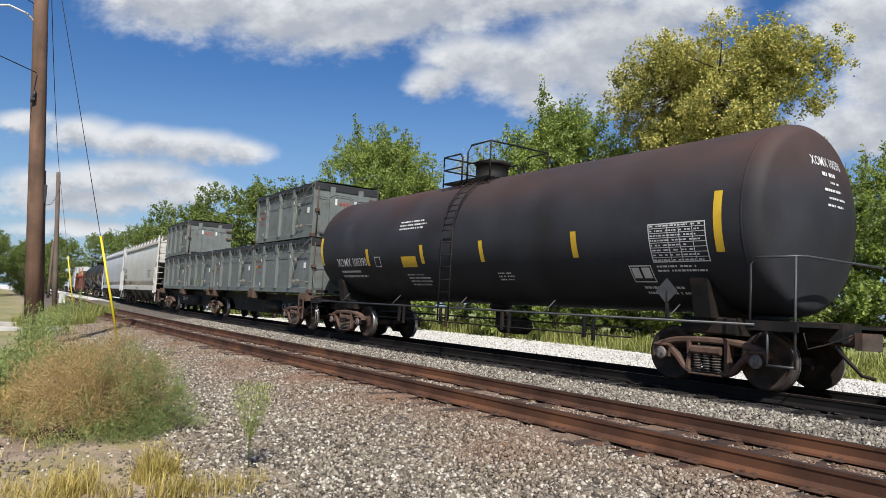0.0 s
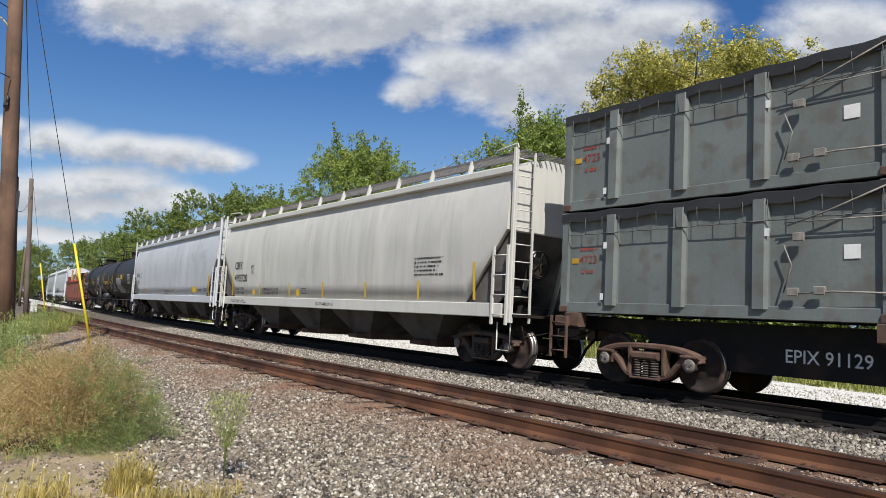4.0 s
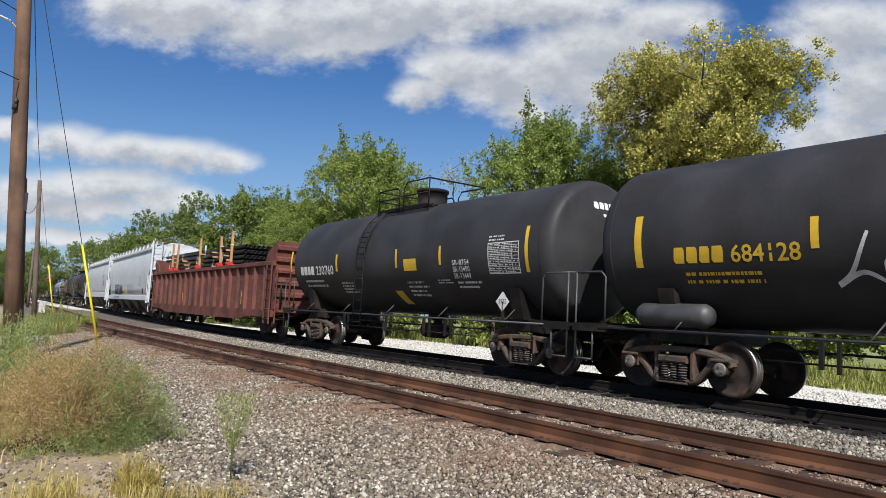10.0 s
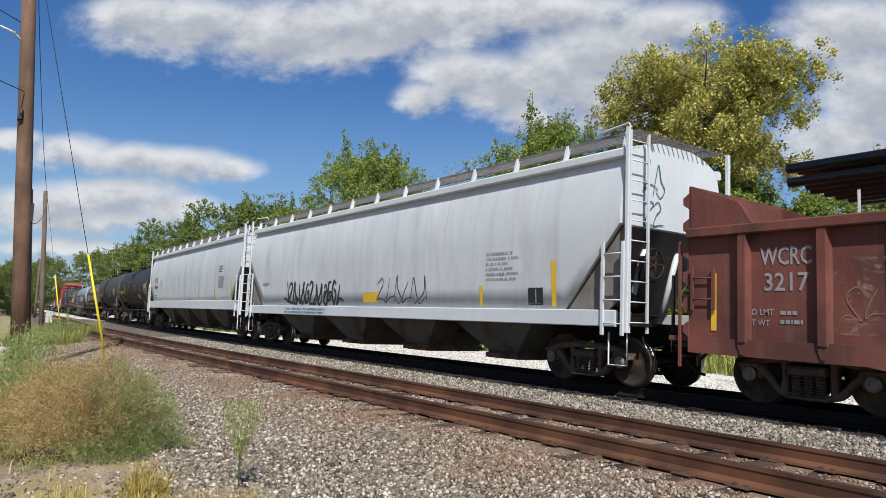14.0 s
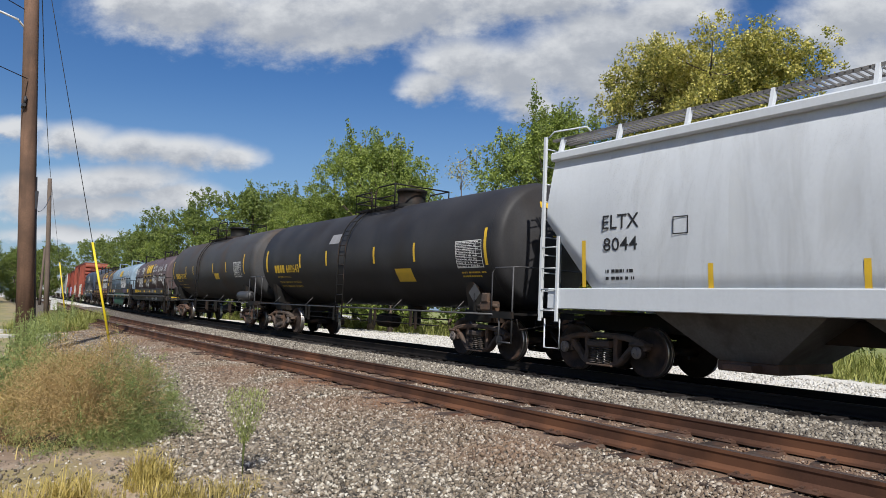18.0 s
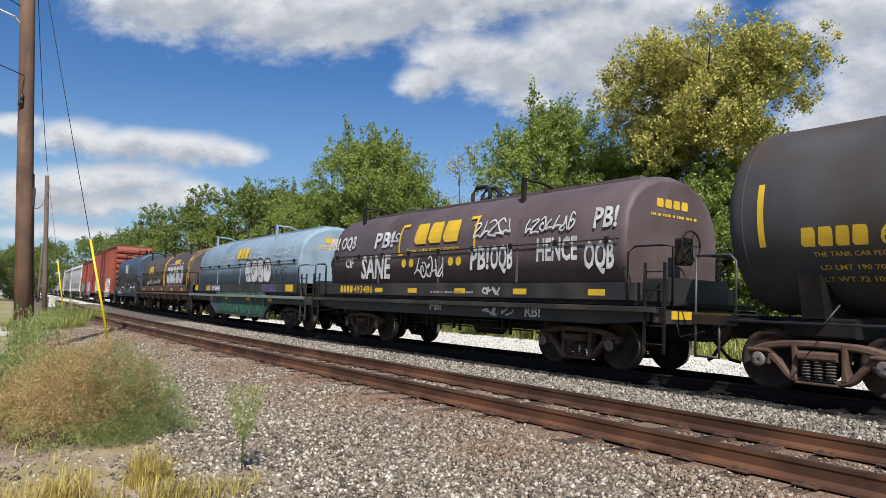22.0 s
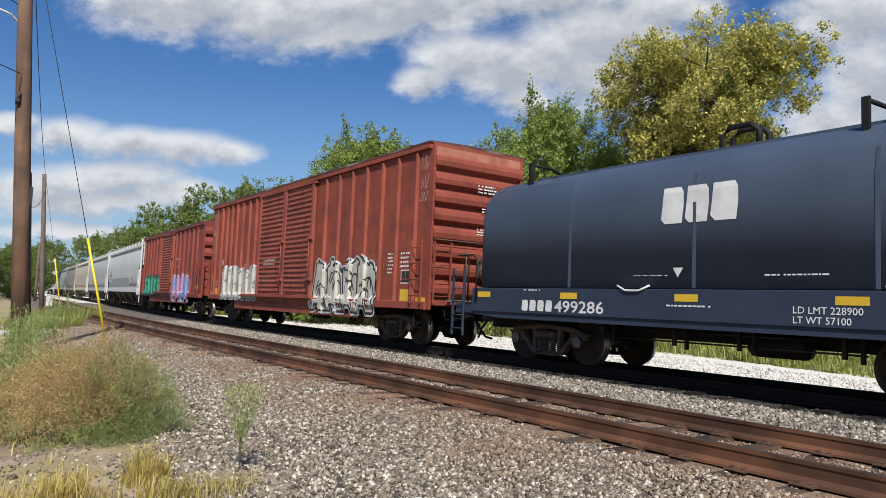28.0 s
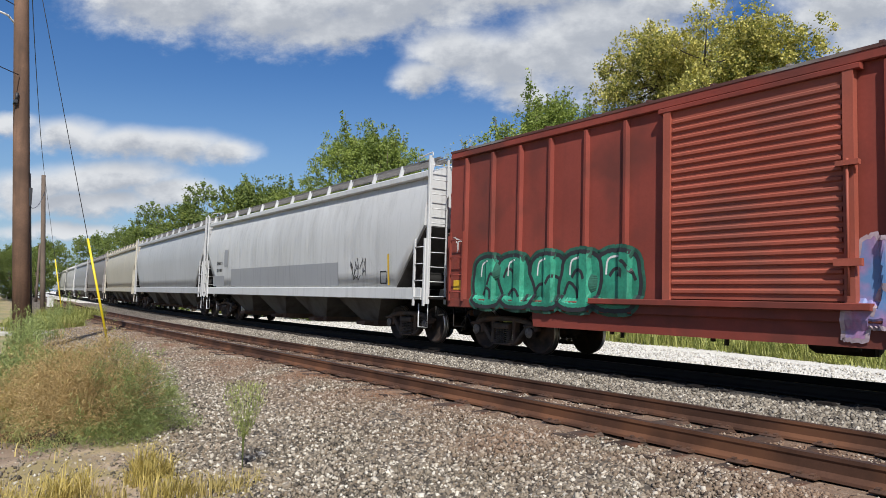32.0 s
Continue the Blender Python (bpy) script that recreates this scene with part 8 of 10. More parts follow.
    part("end_rope", Build().tube([(l + 0.06, -w + 0.05, z0 + h - 0.5), (l + 0.055, -0.7, z0 + h - 0.52), (l + 0.055, -0.45, z0 + h - 0.38), (l + 0.055, 0.1, z0 + h - 0.4), (l + 0.055, 0.35, z0 + h - 0.52), (l + 0.06, w - 0.05, z0 + h - 0.5)], 0.009, 4), M_ROPE, c, "dark lacing rope")
    for x, z in ((-1.9, 1.2), (-1.95, 0.25), (1.2, 1.25)):
        part("small_label", Decal(flat(w + 0.05), 0.004).rect(x, x + 0.08, z0 + z, z0 + z + 0.12).b, M_MARK_WHITE, c)
    return c, s


def build_flat():
    c = car_thing("container_flat_car", "dark articulated container flat car with rusty brackets", "flat car", 112.9, 5.5)
    for x0, x1 in ((-12.3, -0.25), (0.25, 12.3)):
        part("center_sill", Build().prism([(x0, 1.0), (x0 + 1.6, 0.92), (x0 + 2.3, 0.42), (x1 - 2.3, 0.42), (x1 - 1.6, 0.92), (x1, 1.0), (x1, 1.2), (x0, 1.2)], -0.74, 0.74, "y"), M_BLACK, c, "deep black center sill")
        for x in (x0 + 0.35, (x0 + x1) / 2 - 0.15, (x0 + x1) / 2 + 0.15, x1 - 0.35):
            part("bolster_arm", Build().box(x - 0.14, x + 0.14, -1.25, 1.25, 0.95, 1.22, 0.02), M_BLACK, c)
            for y in (-1.2, 1.2):
                part("corner_bracket", Build().box(x - 0.16, x + 0.16, y - 0.12, y + 0.12, 1.0, 1.27, 0.02), M_CORNER, c, "rusty container bracket")
        part("air_tank", Build().lathe([(0.0, -0.75), (0.2, -0.7), (0.24, -0.6), (0.24, 0.6), (0.2, 0.7), (0.0, 0.75)], ((x0 + x1) / 2 + 1.6, -0.7, 0.72), "x", 14), M_BLACK, c)
    part("articulation", Build().box(-0.4, 0.4, -0.6, 0.6, 0.8, 1.15, 0.04), M_TRUCK_RUST, c)
    for x in (-10.4, 0.0, 10.8):
        truck(c, x, M_TRUCK_RUST)
    for sd in (-1, 1):
        coupler(c, sd * 12.35, sd)
        part("end_sill", Build().box(min(sd * 12.0, sd * 12.3), max(sd * 12.0, sd * 12.3), -1.4, 1.4, 1.0, 1.2, 0.02), M_CORNER, c)
        ladder(c, sd * 12.2 - 0.2, sd * 12.2 + 0.2, -1.4, 0.4, 1.2, M_TRUCK_RUST, 3)
    Decal(flat(0.75)).text("EPIX 91129", -8.1, 0.64, 0.2, 1.25).on(c, "lettering", M_MARK_WHITE, "white stencilled lettering")
    scribble(c, flat(0.75), 8.0, 9.6, 0.6, 0.85, 3, M_MARK_GREY, 7, 0.02)
    for q, number in ((103.55, "4723"), (109.6, "4675"), (116.1, "4440"), (122.25, "4451")):
        t, s = waste_container(q, 1.27, number, "grey open-top steel container under a black tarpaulin")
        if q == 109.6:
            tag(t, s, 0.0, 1.2, 1.5, 1.95, 4, M_SPRAY_LIME, 0.02, "lime sprayed tag")
            tag(t, s, -1.6, -0.4, 1.45, 1.95, 8, M_SPRAY_BLACK, 0.014, "black sprayed tag")
    for q, number in ((103.55, "4723"), (122.25, "4440")):
        waste_container(q, 3.25, number, "grey open-top steel container stacked on another")


build_flat()


# ---- gondola with pipes
M_GOND = mat("oxide_red_gondola", (0.165, 0.058, 0.045), 0.7, 0, 0.3, 0.9, 25, 0.002, (0.09, 0.042, 0.034), 0.4, 1.1, streak=0.4, streak_rgb=(0.2, 0.105, 0.08), spec=0.25)
M_CHALK_SMEAR = smear_mat("rubbed_chalk", (0.42, 0.27, 0.22), 3.2, 0.52, 0.72, (1.0, 1.0, 1.6), 0.7)
M_CHALK = mat("faded_chalk", (0.25, 0.15, 0.13), 0.8, 0, 0.3, 3, 40)
M_PIPE = mat("black_coated_pipe", (0.012, 0.012, 0.013), 0.35, 0, 0.2, 3, 30)
M_WOOD = mat("fresh_lumber", (0.5, 0.28, 0.13), 0.8, 0, 0.2, 2, 30, 0.002, per_object=0.15)
M_REDPAD = mat("red_pad", (0.6, 0.03, 0.02), 0.6)


def build_gondola():
    c = car_thing("gondola_car", "worn oxide-red gondola car with scrawled sides", "gondola car", 21.0, 8.0)
    half, zb, zt = 9.7, 0.82, 2.6
    for y in (-1, 1):
        a, b_ = sorted((y * 1.40, y * 1.44))
        part("side_sheet", Build().box(-half, half, a, b_, zb, zt), M_GOND, c, "worn oxide-red side sheet")
        a, b_ = sorted((y * 1.38, y * 1.58))
        part("top_chord", Build().box(-half, half, a, b_, zt - 0.02, zt + 0.14, 0.02), M_GOND, c)
        part("side_sill", Build().prism([(-half, zb - 0.08), (-7.0, zb - 0.12), (-6.2, zb - 0.26), (6.2, zb - 0.26), (7.0, zb - 0.12), (half, zb - 0.08), (half, zb + 0.16), (-half, zb + 0.16)], *sorted((y * 1.43, y * 1.52)), "y"), M_GOND, c)
        for k in range(1, 19):
            x = -9.6 + 1.02 * k if k > 1 else -8.75
            o = y * 1.44
            b = Build().prism([(x - 0.1, o), (x - 0.06, o + y * 0.12), (x + 0.06, o + y * 0.12), (x + 0.1, o)], zb + 0.12, zt, "z")
            foot = zb - (0.2 if abs(x) < 6.2 else 0.07)
            b.prism([(x - 0.09, zb + 0.12), (x - 0.03, foot), (x + 0.03, foot), (x + 0.09, zb + 0.12)], *sorted((o, o + y * 0.1)), "y")
            part("side_post", b, M_GOND, c, "pressed side post")
    part("floor_plate", Build().box(-half, half, -1.4, 1.4, 1.0, 1.08), M_GOND, c)
    part("center_sill", Build().box(-half - 0.2, half + 0.2, -0.33, 0.33, 0.75, 1.0, 0.02), M_BLACK, c)
    for sd in (-1, 1):
        x0, x1 = sorted((sd * half, sd * (half + 0.04)))
        part("end_sheet", Build().box(x0, x1, -1.44, 1.44, zb, 3.46), M_GOND, c)
        for k in range(6):
            z = 1.1 + 0.42 * k
            b = Build().prism([(sd * (half + 0.03), z - 0.12), (sd * (half + 0.14), z - 0.05), (sd * (half + 0.14), z + 0.07), (sd * (half + 0.03), z + 0.14)][::sd], -1.46, 1.46, "y")
            part("end_rib", b, M_GOND, c, "horizontal end corrugation")
        for y0 in (-1.46, 1.4):
            part("end_wing", Build().prism([(sd * half, zt), (sd * (half - 1.1), zt + 0.1), (sd * (half - 0.85), zt + 0.5), (sd * half, 3.46)][::-sd], y0, y0 + 0.06, "y"), M_GOND, c)
        if sd > 0:
            ladder(c, half - 0.5, half, -1.6, 0.5, 2.6, M_GOND, 6)
        else:
            ladder(c, -half + 0.06, -half + 0.44, -1.5, 1.42, 2.1, M_GOND, 2)
        ladder(c, sd * (half + 0.2), 0.5, -1.45, 0.5, 2.55, M_GOND, 6, side=False)
        part("end_platform", Build().box(*sorted((sd * (half + 0.02), sd * (half + 0.45))), -1.4, 1.4, 0.92, 1.0), M_GOND, c)
        part("end_post", Build().tube([(sd * (half + 0.4), -1.35, 0.95), (sd * (half + 0.4), -1.35, 2.0)], 0.03, 6), M_BLACK, c)
        coupler(c, sd * (half + 0.55), sd)
        truck(c, sd * 8.0)
    brake_rigging(c, 5.6, 0.3)
    s = flat(1.445)
    stripes(c, s, [(8.72, 8.86, 1.1, 2.0), (6.07, 6.2, 1.15, 1.65), (3.54, 3.68, 1.1, 1.6), (0.34, 0.5, 1.1, 1.65), (-3.1, -2.94, 1.1, 1.62), (-9.36, -9.2, 1.1, 2.0)])
    d = Decal(s).text("WCRC", -8.5, 2.1, 0.26, 0.76).text("3217", -8.46, 1.72, 0.26, 0.68).text("LD LMT", -8.7, 1.36, 0.09, 0.4).text("LT WT", -8.7, 1.2, 0.09, 0.34).bars(-8.2, -7.85, 1.2, 1.46, 2, 3).bars(7.3, 8.1, 2.1, 2.4, 2, 5).border(7.36, 7.77, 0.92, 1.28, 0.025)
    d.on(c, "lettering", M_MARK_GREY, "faded white lettering")
    r = random.Random(17)
    for k in range(2, 18):
        a = -9.6 + 1.02 * k + 0.1
        z = r.uniform(1.0, 1.2)
        Decal(s, 0.006).rect(a, a + 0.8, z, z + r.uniform(0.85, 1.1)).on(c, "chalk_smear", M_CHALK_SMEAR, "rubbed pale chalk")
        tag(c, s, a + 0.12, a + 0.62, z + 0.2, z + 0.75, 40 + k, M_CHALK, 0.008, "", 2)
    # load
    r = random.Random(2)
    b1 = load_thing("pipe_stack", "stack of black coated pipes with timber spacers on the gondola", "pipes", 21.0, 0.5, "pipe stacks on the gondola")
    pipe = {}
    for ln in (11.4, 7.6):
        bb = Build()
        v, f = [], []
        n = 14
        for x in (-ln / 2, ln / 2):
            for rr in (0.075, 0.064):
                v += [(x, rr * math.cos(2 * math.pi * k / n), rr * math.sin(2 * math.pi * k / n)) for k in range(n)]
        for k in range(n):
            j = (k + 1) % n
            f += [(k, 2 * n + k, 2 * n + j, j)[::-1], (n + k, n + j, 3 * n + j, 3 * n + k)[::-1], (k, j, n + j, n + k)[::-1], (2 * n + k, 3 * n + k, 3 * n + j, 2 * n + j)[::-1]]
        bb.add(v, f, True)
        pipe[ln] = bb.mesh("pipe", M_PIPE)
    for lay in range(7):
        z = 2.25 + 0.215 * lay
        for k in range(13):
            y = -1.1 + 2.2 * k / 12
            for ln, xc in ((11.4, -0.3), (7.6, -4.4)):
                if (ln == 7.6 and lay < 5) or (ln == 11.4 and lay > 8):
                    continue
                if ln == 7.6 and lay == 5 and k % 2:
                    continue
                o = new("pipe", pipe[ln])
                o.parent = b1
                o.matrix_basis = pose(xc + r.uniform(-0.06, 0.06), y + r.uniform(-0.01, 0.01), z + (0.045 if ln == 7.6 else 0))
        if lay < 6:
            for x in (-5.6, -3.2, -0.8, 1.4, 3.6):
                if r.random() < 0.85:
                    xx = x + r.uniform(-0.5, 0.5)
                    part("timber_spacer", Build().box(xx - 0.06, xx + 0.06, -1.36, 1.25, z + 0.075, z + 0.14), M_WOOD, b1, "sawn timber spacer")
    for k in range(9):
        x = -7.2 + 1.4 * k
        part("strap", Build().box(x - 0.018, x + 0.018, -1.21, -1.2, 2.7 + 0.28 * (k % 3), 3.12 + 0.28 * (k % 3)), M_MARK_WHITE, b1, "white banding strap")
    for x, h, tilt in ((4.2, 4.22, 0.0), (2.75, 4.1, -0.14), (-0.7, 4.2, 0.02), (-5.0, 4.15, 0.05), (-6.0, 4.22, -0.05)):
        st = load_thing("timber_stake", "fresh timber stake on a red pad in the gondola", "stake", 21.0, 0.5, "timber stakes in the gondola")
        part("post", Build().prism([(x - 0.05, 2.3), (x + 0.05, 2.3), (x + 0.05 + tilt, h), (x - 0.05 + tilt, h)], -1.36, -1.27, "y"), M_WOOD, st)
        part("pad", Build().box(x - 0.14, x + 0.14, -1.5, -1.26, 2.74, 2.9, 0.04), M_REDPAD, st, "bright red pad")
        part("tie_strap", Build().box(x - 0.06, x + 0.06, -1.37, -1.26, 3.62, 3.65), M_MARK_WHITE, st)


build_gondola()


# ---- coil cars
def hood_profile(w, z0, zs, top, n=10):
    """Half-round cover: upright to the shoulder, then an arch."""
    pts = [(-w, z0), (-w, zs)]
    for k in range(1, n):
        a = math.pi * k / n
        pts.append((-w * math.cos(a), zs + (top - zs) * math.sin(a) ** 0.8))
    return pts + [(w, zs), (w, z0)]


def coil_car(label, qc, tc, half, hood_half, paint, body_paint, z0, zs, top, hoods=1, rust=None, belly=False, width=1.42, plain=False):
    c = car_thing("coil_car", label, "coil car", qc, tc)
    prof = hood_profile(width, z0, zs, top)
    n = 1 if hoods == 1 else 2
    ends = [(-hood_half, hood_half)] if n == 1 else [(-hood_half, 0.06), (0.1, hood_half)]
    for a, b_ in ends:
        # end corners are rounded over a short length
        b = Build()
        st = [(a, 0.955), (a + 0.05, 0.985), (a + 0.14, 1.0), (b_ - 0.14, 1.0), (b_ - 0.05, 0.985), (b_, 0.955)]
        v = [(x, y * k, z0 + (z - z0) * (1 - (1 - k) * 1.3)) for x, k in st for y, z in prof]
        m = len(prof)
        f = [((i - 1) * m + j, (i - 1) * m + (j + 1) % m, i * m + (j + 1) % m, i * m + j)[::-1] for i in range(1, len(st)) for j in range(m)]
        b.add(v, f)
        b.smooth.update(range(len(f)))
        b.f += [tuple(range(m)), tuple(range((len(st) - 1) * m, len(st) * m))[::-1]]
        hood = part("hood", b, paint, c, "arched steel hood over the coils")
        nk = 4 if n == 1 else 2
        for k in range(1, nk):
            x = a + (b_ - a) * k / nk
            rb = Build()
            pr = hood_profile(width + 0.01, z0, zs, top + 0.01)
            rb.prism(pr, x - 0.03, x + 0.03)
            part("hood_seam", rb, paint, hood)
        xm = (a + b_) / 2
        lift = Build()
        for y in (-0.16, 0.16):
            lift.tube([(xm - 0.35, y, top - 0.05), (xm - 0.35, y, top + 0.28), (xm - 0.2, y, top + 0.42), (xm + 0.2, y, top + 0.42), (xm + 0.35, y, top + 0.28), (xm + 0.35, y, top - 0.05)], 0.055, 6)
        part("lifting_eye", lift, M_BLACK, hood, "black lifting bracket on the ridge")
        part("ridge_walk", Build().box(a + 0.6, b_ - 0.6, -0.3, 0.3, top - 0.01, top + 0.05), paint, hood)
        for x in ((a + (b_ - a) * 0.1), (a + (b_ - a) * 0.72)):
            y = -width * 0.68
            g = Build().box(x - 0.05, x + 0.05, y - 0.05, y + 0.03, zs + 0.3, top + 0.24, 0.01).box(x - 0.1, x + 0.1, y - 0.12, y + 0.02, zs + 0.22, zs + 0.36, 0.01)
            g.tube([(x, y, top + 0.2), (x + 0.06, y + 0.5, top + 0.18), (x + 0.1, y + 1.0, top + 0.02)], 0.035, 6)
            part("guide_arm", g, paint if belly else M_BLACK, hood, "stacking guide post with a bent arm")
    rz = z0 + 0.78
    if belly or n == 2 or rust:
        part("grab_rail", Build().tube([(-hood_half + 0.1, -width - 0.05, rz), (hood_half - 0.1, -width - 0.05, rz)], 0.014, 5), M_BLACK, c)
    if belly or n == 2 or rust:
        for k in range(9):
            x = -hood_half + 0.4 + (2 * hood_half - 0.8) * k / 8
            part("rail_clip", Build().box(x - 0.03, x + 0.03, -width - 0.07, -width + 0.02, rz - 0.06, rz + 0.05, 0.01), M_BLACK, c)
    # body
    part("side_band", Build().box(-half + 0.6, half - 0.6, -1.5, -1.3, 0.98 if plain else z0 - 0.34, z0 - 0.02, 0.01).box(-half + 0.6, half - 0.6, 1.3, 1.5, 0.98 if plain else z0 - 0.34, z0 - 0.02, 0.01), body_paint, c, "lettered side band")
    part("deck", Build().box(-half + 0.1, half - 0.1, -1.45, 1.45, z0 - 0.42, z0 - 0.34), M_BLACK, c)
    if not plain:
        part("walkway", Build().box(-half + 0.1, half - 0.1, -1.62, -1.44, 1.1, 1.2, 0.01).box(-half + 0.1, half - 0.1, 1.44, 1.62, 1.1, 1.2, 0.01), M_STEEL if not rust else body_paint, c, "steel side walkway")
    zb = 0.36 if belly else 0.86
    for y in (-1, 1):
        y0, y1 = sorted((y * 1.38, y * 1.47))
        if belly:
            poly = [(-half + 0.3, 0.92), (-tc + 1.0, 0.9), (-tc + 1.9, zb), (tc - 1.9, zb), (tc - 1.0, 0.9), (half - 0.3, 0.92), (half - 0.3, 1.12), (-half + 0.3, 1.12)]
        else:
            poly = [(-half + 0.3, 0.95), (-half + 1.5, zb), (half - 1.5, zb), (half - 0.3, 0.95), (half - 0.3, 1.12), (-half + 0.3, 1.12)]
        part("side_sill", Build().prism(poly, y0, y1, "y"), body_paint, c, "deep side sill")
    part("center_sill", Build().box(-half, half, -0.33, 0.33, 0.62, 1.1, 0.02), M_BLACK, c)
    for sd in (-1, 1):
        xe = sd * half
        part("end_sill", Build().box(*sorted((xe - sd * 0.22, xe)), -1.5, 1.5, 0.92, 1.16, 0.02), body_paint, c)
        ladder(c, xe - sd * 0.15 - 0.2, xe - sd * 0.15 + 0.2, -1.56, 0.42, 1.95, body_paint if not rust else M_BLACK, 5)
        part("end_rail", Build().tube([(xe - sd * 0.75, -1.52, 1.18), (xe - sd * 0.75, -1.52, 2.15), (xe - sd * 0.6, -1.52, 2.25), (xe - sd * 0.05, -1.52, 2.25), (xe - sd * 0.05, -1.2, 2.25), (xe - sd * 0.05, -1.2, 1.18)], 0.02, 6), M_BLACK, c)
        part("end_box", Build().box(*sorted((sd * (hood_half + 0.02), sd * (half - 0.35))), -0.9, 0.9, 1.15, z0 + 0.1, 0.03), body_paint, c)
        coupler(c, xe + sd * 0.35, sd)
        truck(c, sd * tc, rust)
    brake_wheel(c, half - 0.4, -0.2, 2.35)
    if not belly:
        brake_rigging(c, tc - 1.3, 0.5)
    return c


def csx_blocks(d, x0, x1, z0, z1):
    w = (x1 - x0) / 3.4
    blocks(d, x0, z0, z1 - z0, (w, w, w * 1.1), w * 0.12)
    return d


def build_coils():
    B1 = mat("brown_hood_paint", (0.12, 0.09, 0.095), 0.55, 0, 0.2, 0.7, 25, 0, (0.085, 0.06, 0.055), 0.3, 0.8, streak=0.25, streak_rgb=(0.16, 0.12, 0.11), spec=0.3)
    BK = mat("black_car_paint", (0.025, 0.024, 0.025), 0.55, 0, 0.25, 1.0, 30, 0, (0.06, 0.045, 0.035), 0.3, 1.0)
    w = 1.42

    def side(z0, zs, top, width=w):
        def s(x, z, e):
            if z <= zs:
                return (x, -(width + e + 0.004), z)
            k = min(1.0, (z - zs) / (top - zs)) ** (1 / 0.8)
            return (x, -(width * math.sqrt(max(0, 1 - k * k)) + e + 0.012), z + 0.008)
        return s

    z0, zs, top = 1.64, 2.5, 3.75
    c = coil_car("brown coil car with white sprayed tags and yellow emblem", -67.75, 4.3, 6.7, 5.78, B1, BK, z0, zs, top, rust=M_TRUCK_RUST)
    s = shifted(side(z0, zs, top), 0.05)
    csx_blocks(Decal(s), -1.21, 0.72, 2.62, 3.16).on(c, "emblem", M_MARK_YELLOW, "yellow company emblem of three blocks")
    Decal(s).text("How tomorrow moves", -1.53, 2.42, 0.13, 2.3).on(c, "slogan", M_MARK_YELLOW, "yellow slogan lettering")
    for x, dx in ((-1.9, 0.3), (1.35, -0.3)):
        Decal(s).rect(x - 0.04, x + 0.04, 2.35, 3.2).rect(min(x, x + dx), max(x, x + dx), 3.12, 3.2).rect(min(x, x + dx * 0.6), max(x, x + dx * 0.6), 2.35, 2.42).on(c, "bracket_mark", M_MARK_YELLOW, "yellow bracket mark")
    for x in (-1.65, -1.29, 0.44, 0.76):
        Decal(s).disc(x, 2.15, 0.11, 0.11).on(c, "yellow_dot", M_MARK_YELLOW, "round yellow mark")
    d = Decal(s, 0.008).text("SANE", -3.92, 1.78, 0.62, 1.6).text("HENCE", 3.43, 2.08, 0.44, 1.15).text("PB!", -6.1, 2.66, 0.36, 0.7).text("OQB", -5.25, 2.66, 0.36, 0.9).text("PB!", -3.27, 2.62, 0.42, 1.05).text("PB!", 1.2, 1.95, 0.5, 0.7).text("OQB", 1.95, 1.95, 0.5, 0.75)
    d.text("PB!", 4.95, 2.66, 0.38, 0.6).text("OQB", 4.75, 1.9, 0.5, 0.75).text("CIF", -4.9, 2.1, 0.26, 0.5)
    d.on(c, "sprayed_writing", M_SPRAY_WHITE, "white sprayed writing")
    tag(c, s, -1.14, 0.2, 1.78, 2.3, 5, M_SPRAY_WHITE, 0.028, "white sprayed scrawl", 5)
    tag(c, s, 1.3, 2.6, 2.66, 3.08, 6, M_SPRAY_WHITE, 0.024, "", 5)
    tag(c, s, 3.05, 4.5, 2.66, 3.02, 7, M_SPRAY_WHITE, 0.022, "", 7)
    tag(c, s, -2.5, -2.0, 2.75, 3.0, 9, M_SPRAY_WHITE, 0.022, "", 2)
    sb = flat(1.5)
    d = Decal(sb)
    blocks(d, -4.98, 1.36, 0.2, (0.16, 0.16, 0.16, 0.16), 0.04)
    d.text("493486", -4.15, 1.36, 0.2, 1.1)
    d.on(c, "lettering", M_MARK_YELLOW, "yellow stencilled lettering")
    for x in (-2.92, -1.23, 0.8, 2.88, 5.0):
        Decal(sb).rect(x, x + 0.42, 1.38, 1.5).on(c, "yellow_stripe", M_MARK_YELLOW)
    Decal(sb).bars(-0.2, 1.9, 1.36, 1.46, 1, 5).on(c, "small_lettering", M_MARK_GREY)
    d = Decal(flat(1.47), 0.008).text("PB!", -0.25, 0.98, 0.2, 0.5).text("RB!", 3.22, 0.93, 0.2, 0.48)
    d.on(c, "sprayed_writing", M_SPRAY_WHITE)
    scribble(c, flat(1.47), 1.82, 2.82, 0.92, 1.08, 11, M_SPRAY_WHITE, 5, 0.02)
    scribble(c, sb, 1.9, 2.4, 1.36, 1.54, 12, M_SPRAY_WHITE, 3, 0.02)
    e = Decal(lambda x, z, ee: (5.79 + ee, x, z), 0.0)
    blocks(e, -0.55, 3.1, 0.17, (0.2, 0.2, 0.2, 0.2), 0.05)
    e.bars(-0.7, 0.8, 2.9, 3.02, 1, 4)
    e.on(c, "end_lettering", M_MARK_YELLOW, "yellow lettering on the hood end")
    Decal(lambda x, z, ee: (6.71 + ee, x, z), 0.0).rect(-1.3, 1.3, 1.0, 1.14).on(c, "end_band", M_MARK_YELLOW)

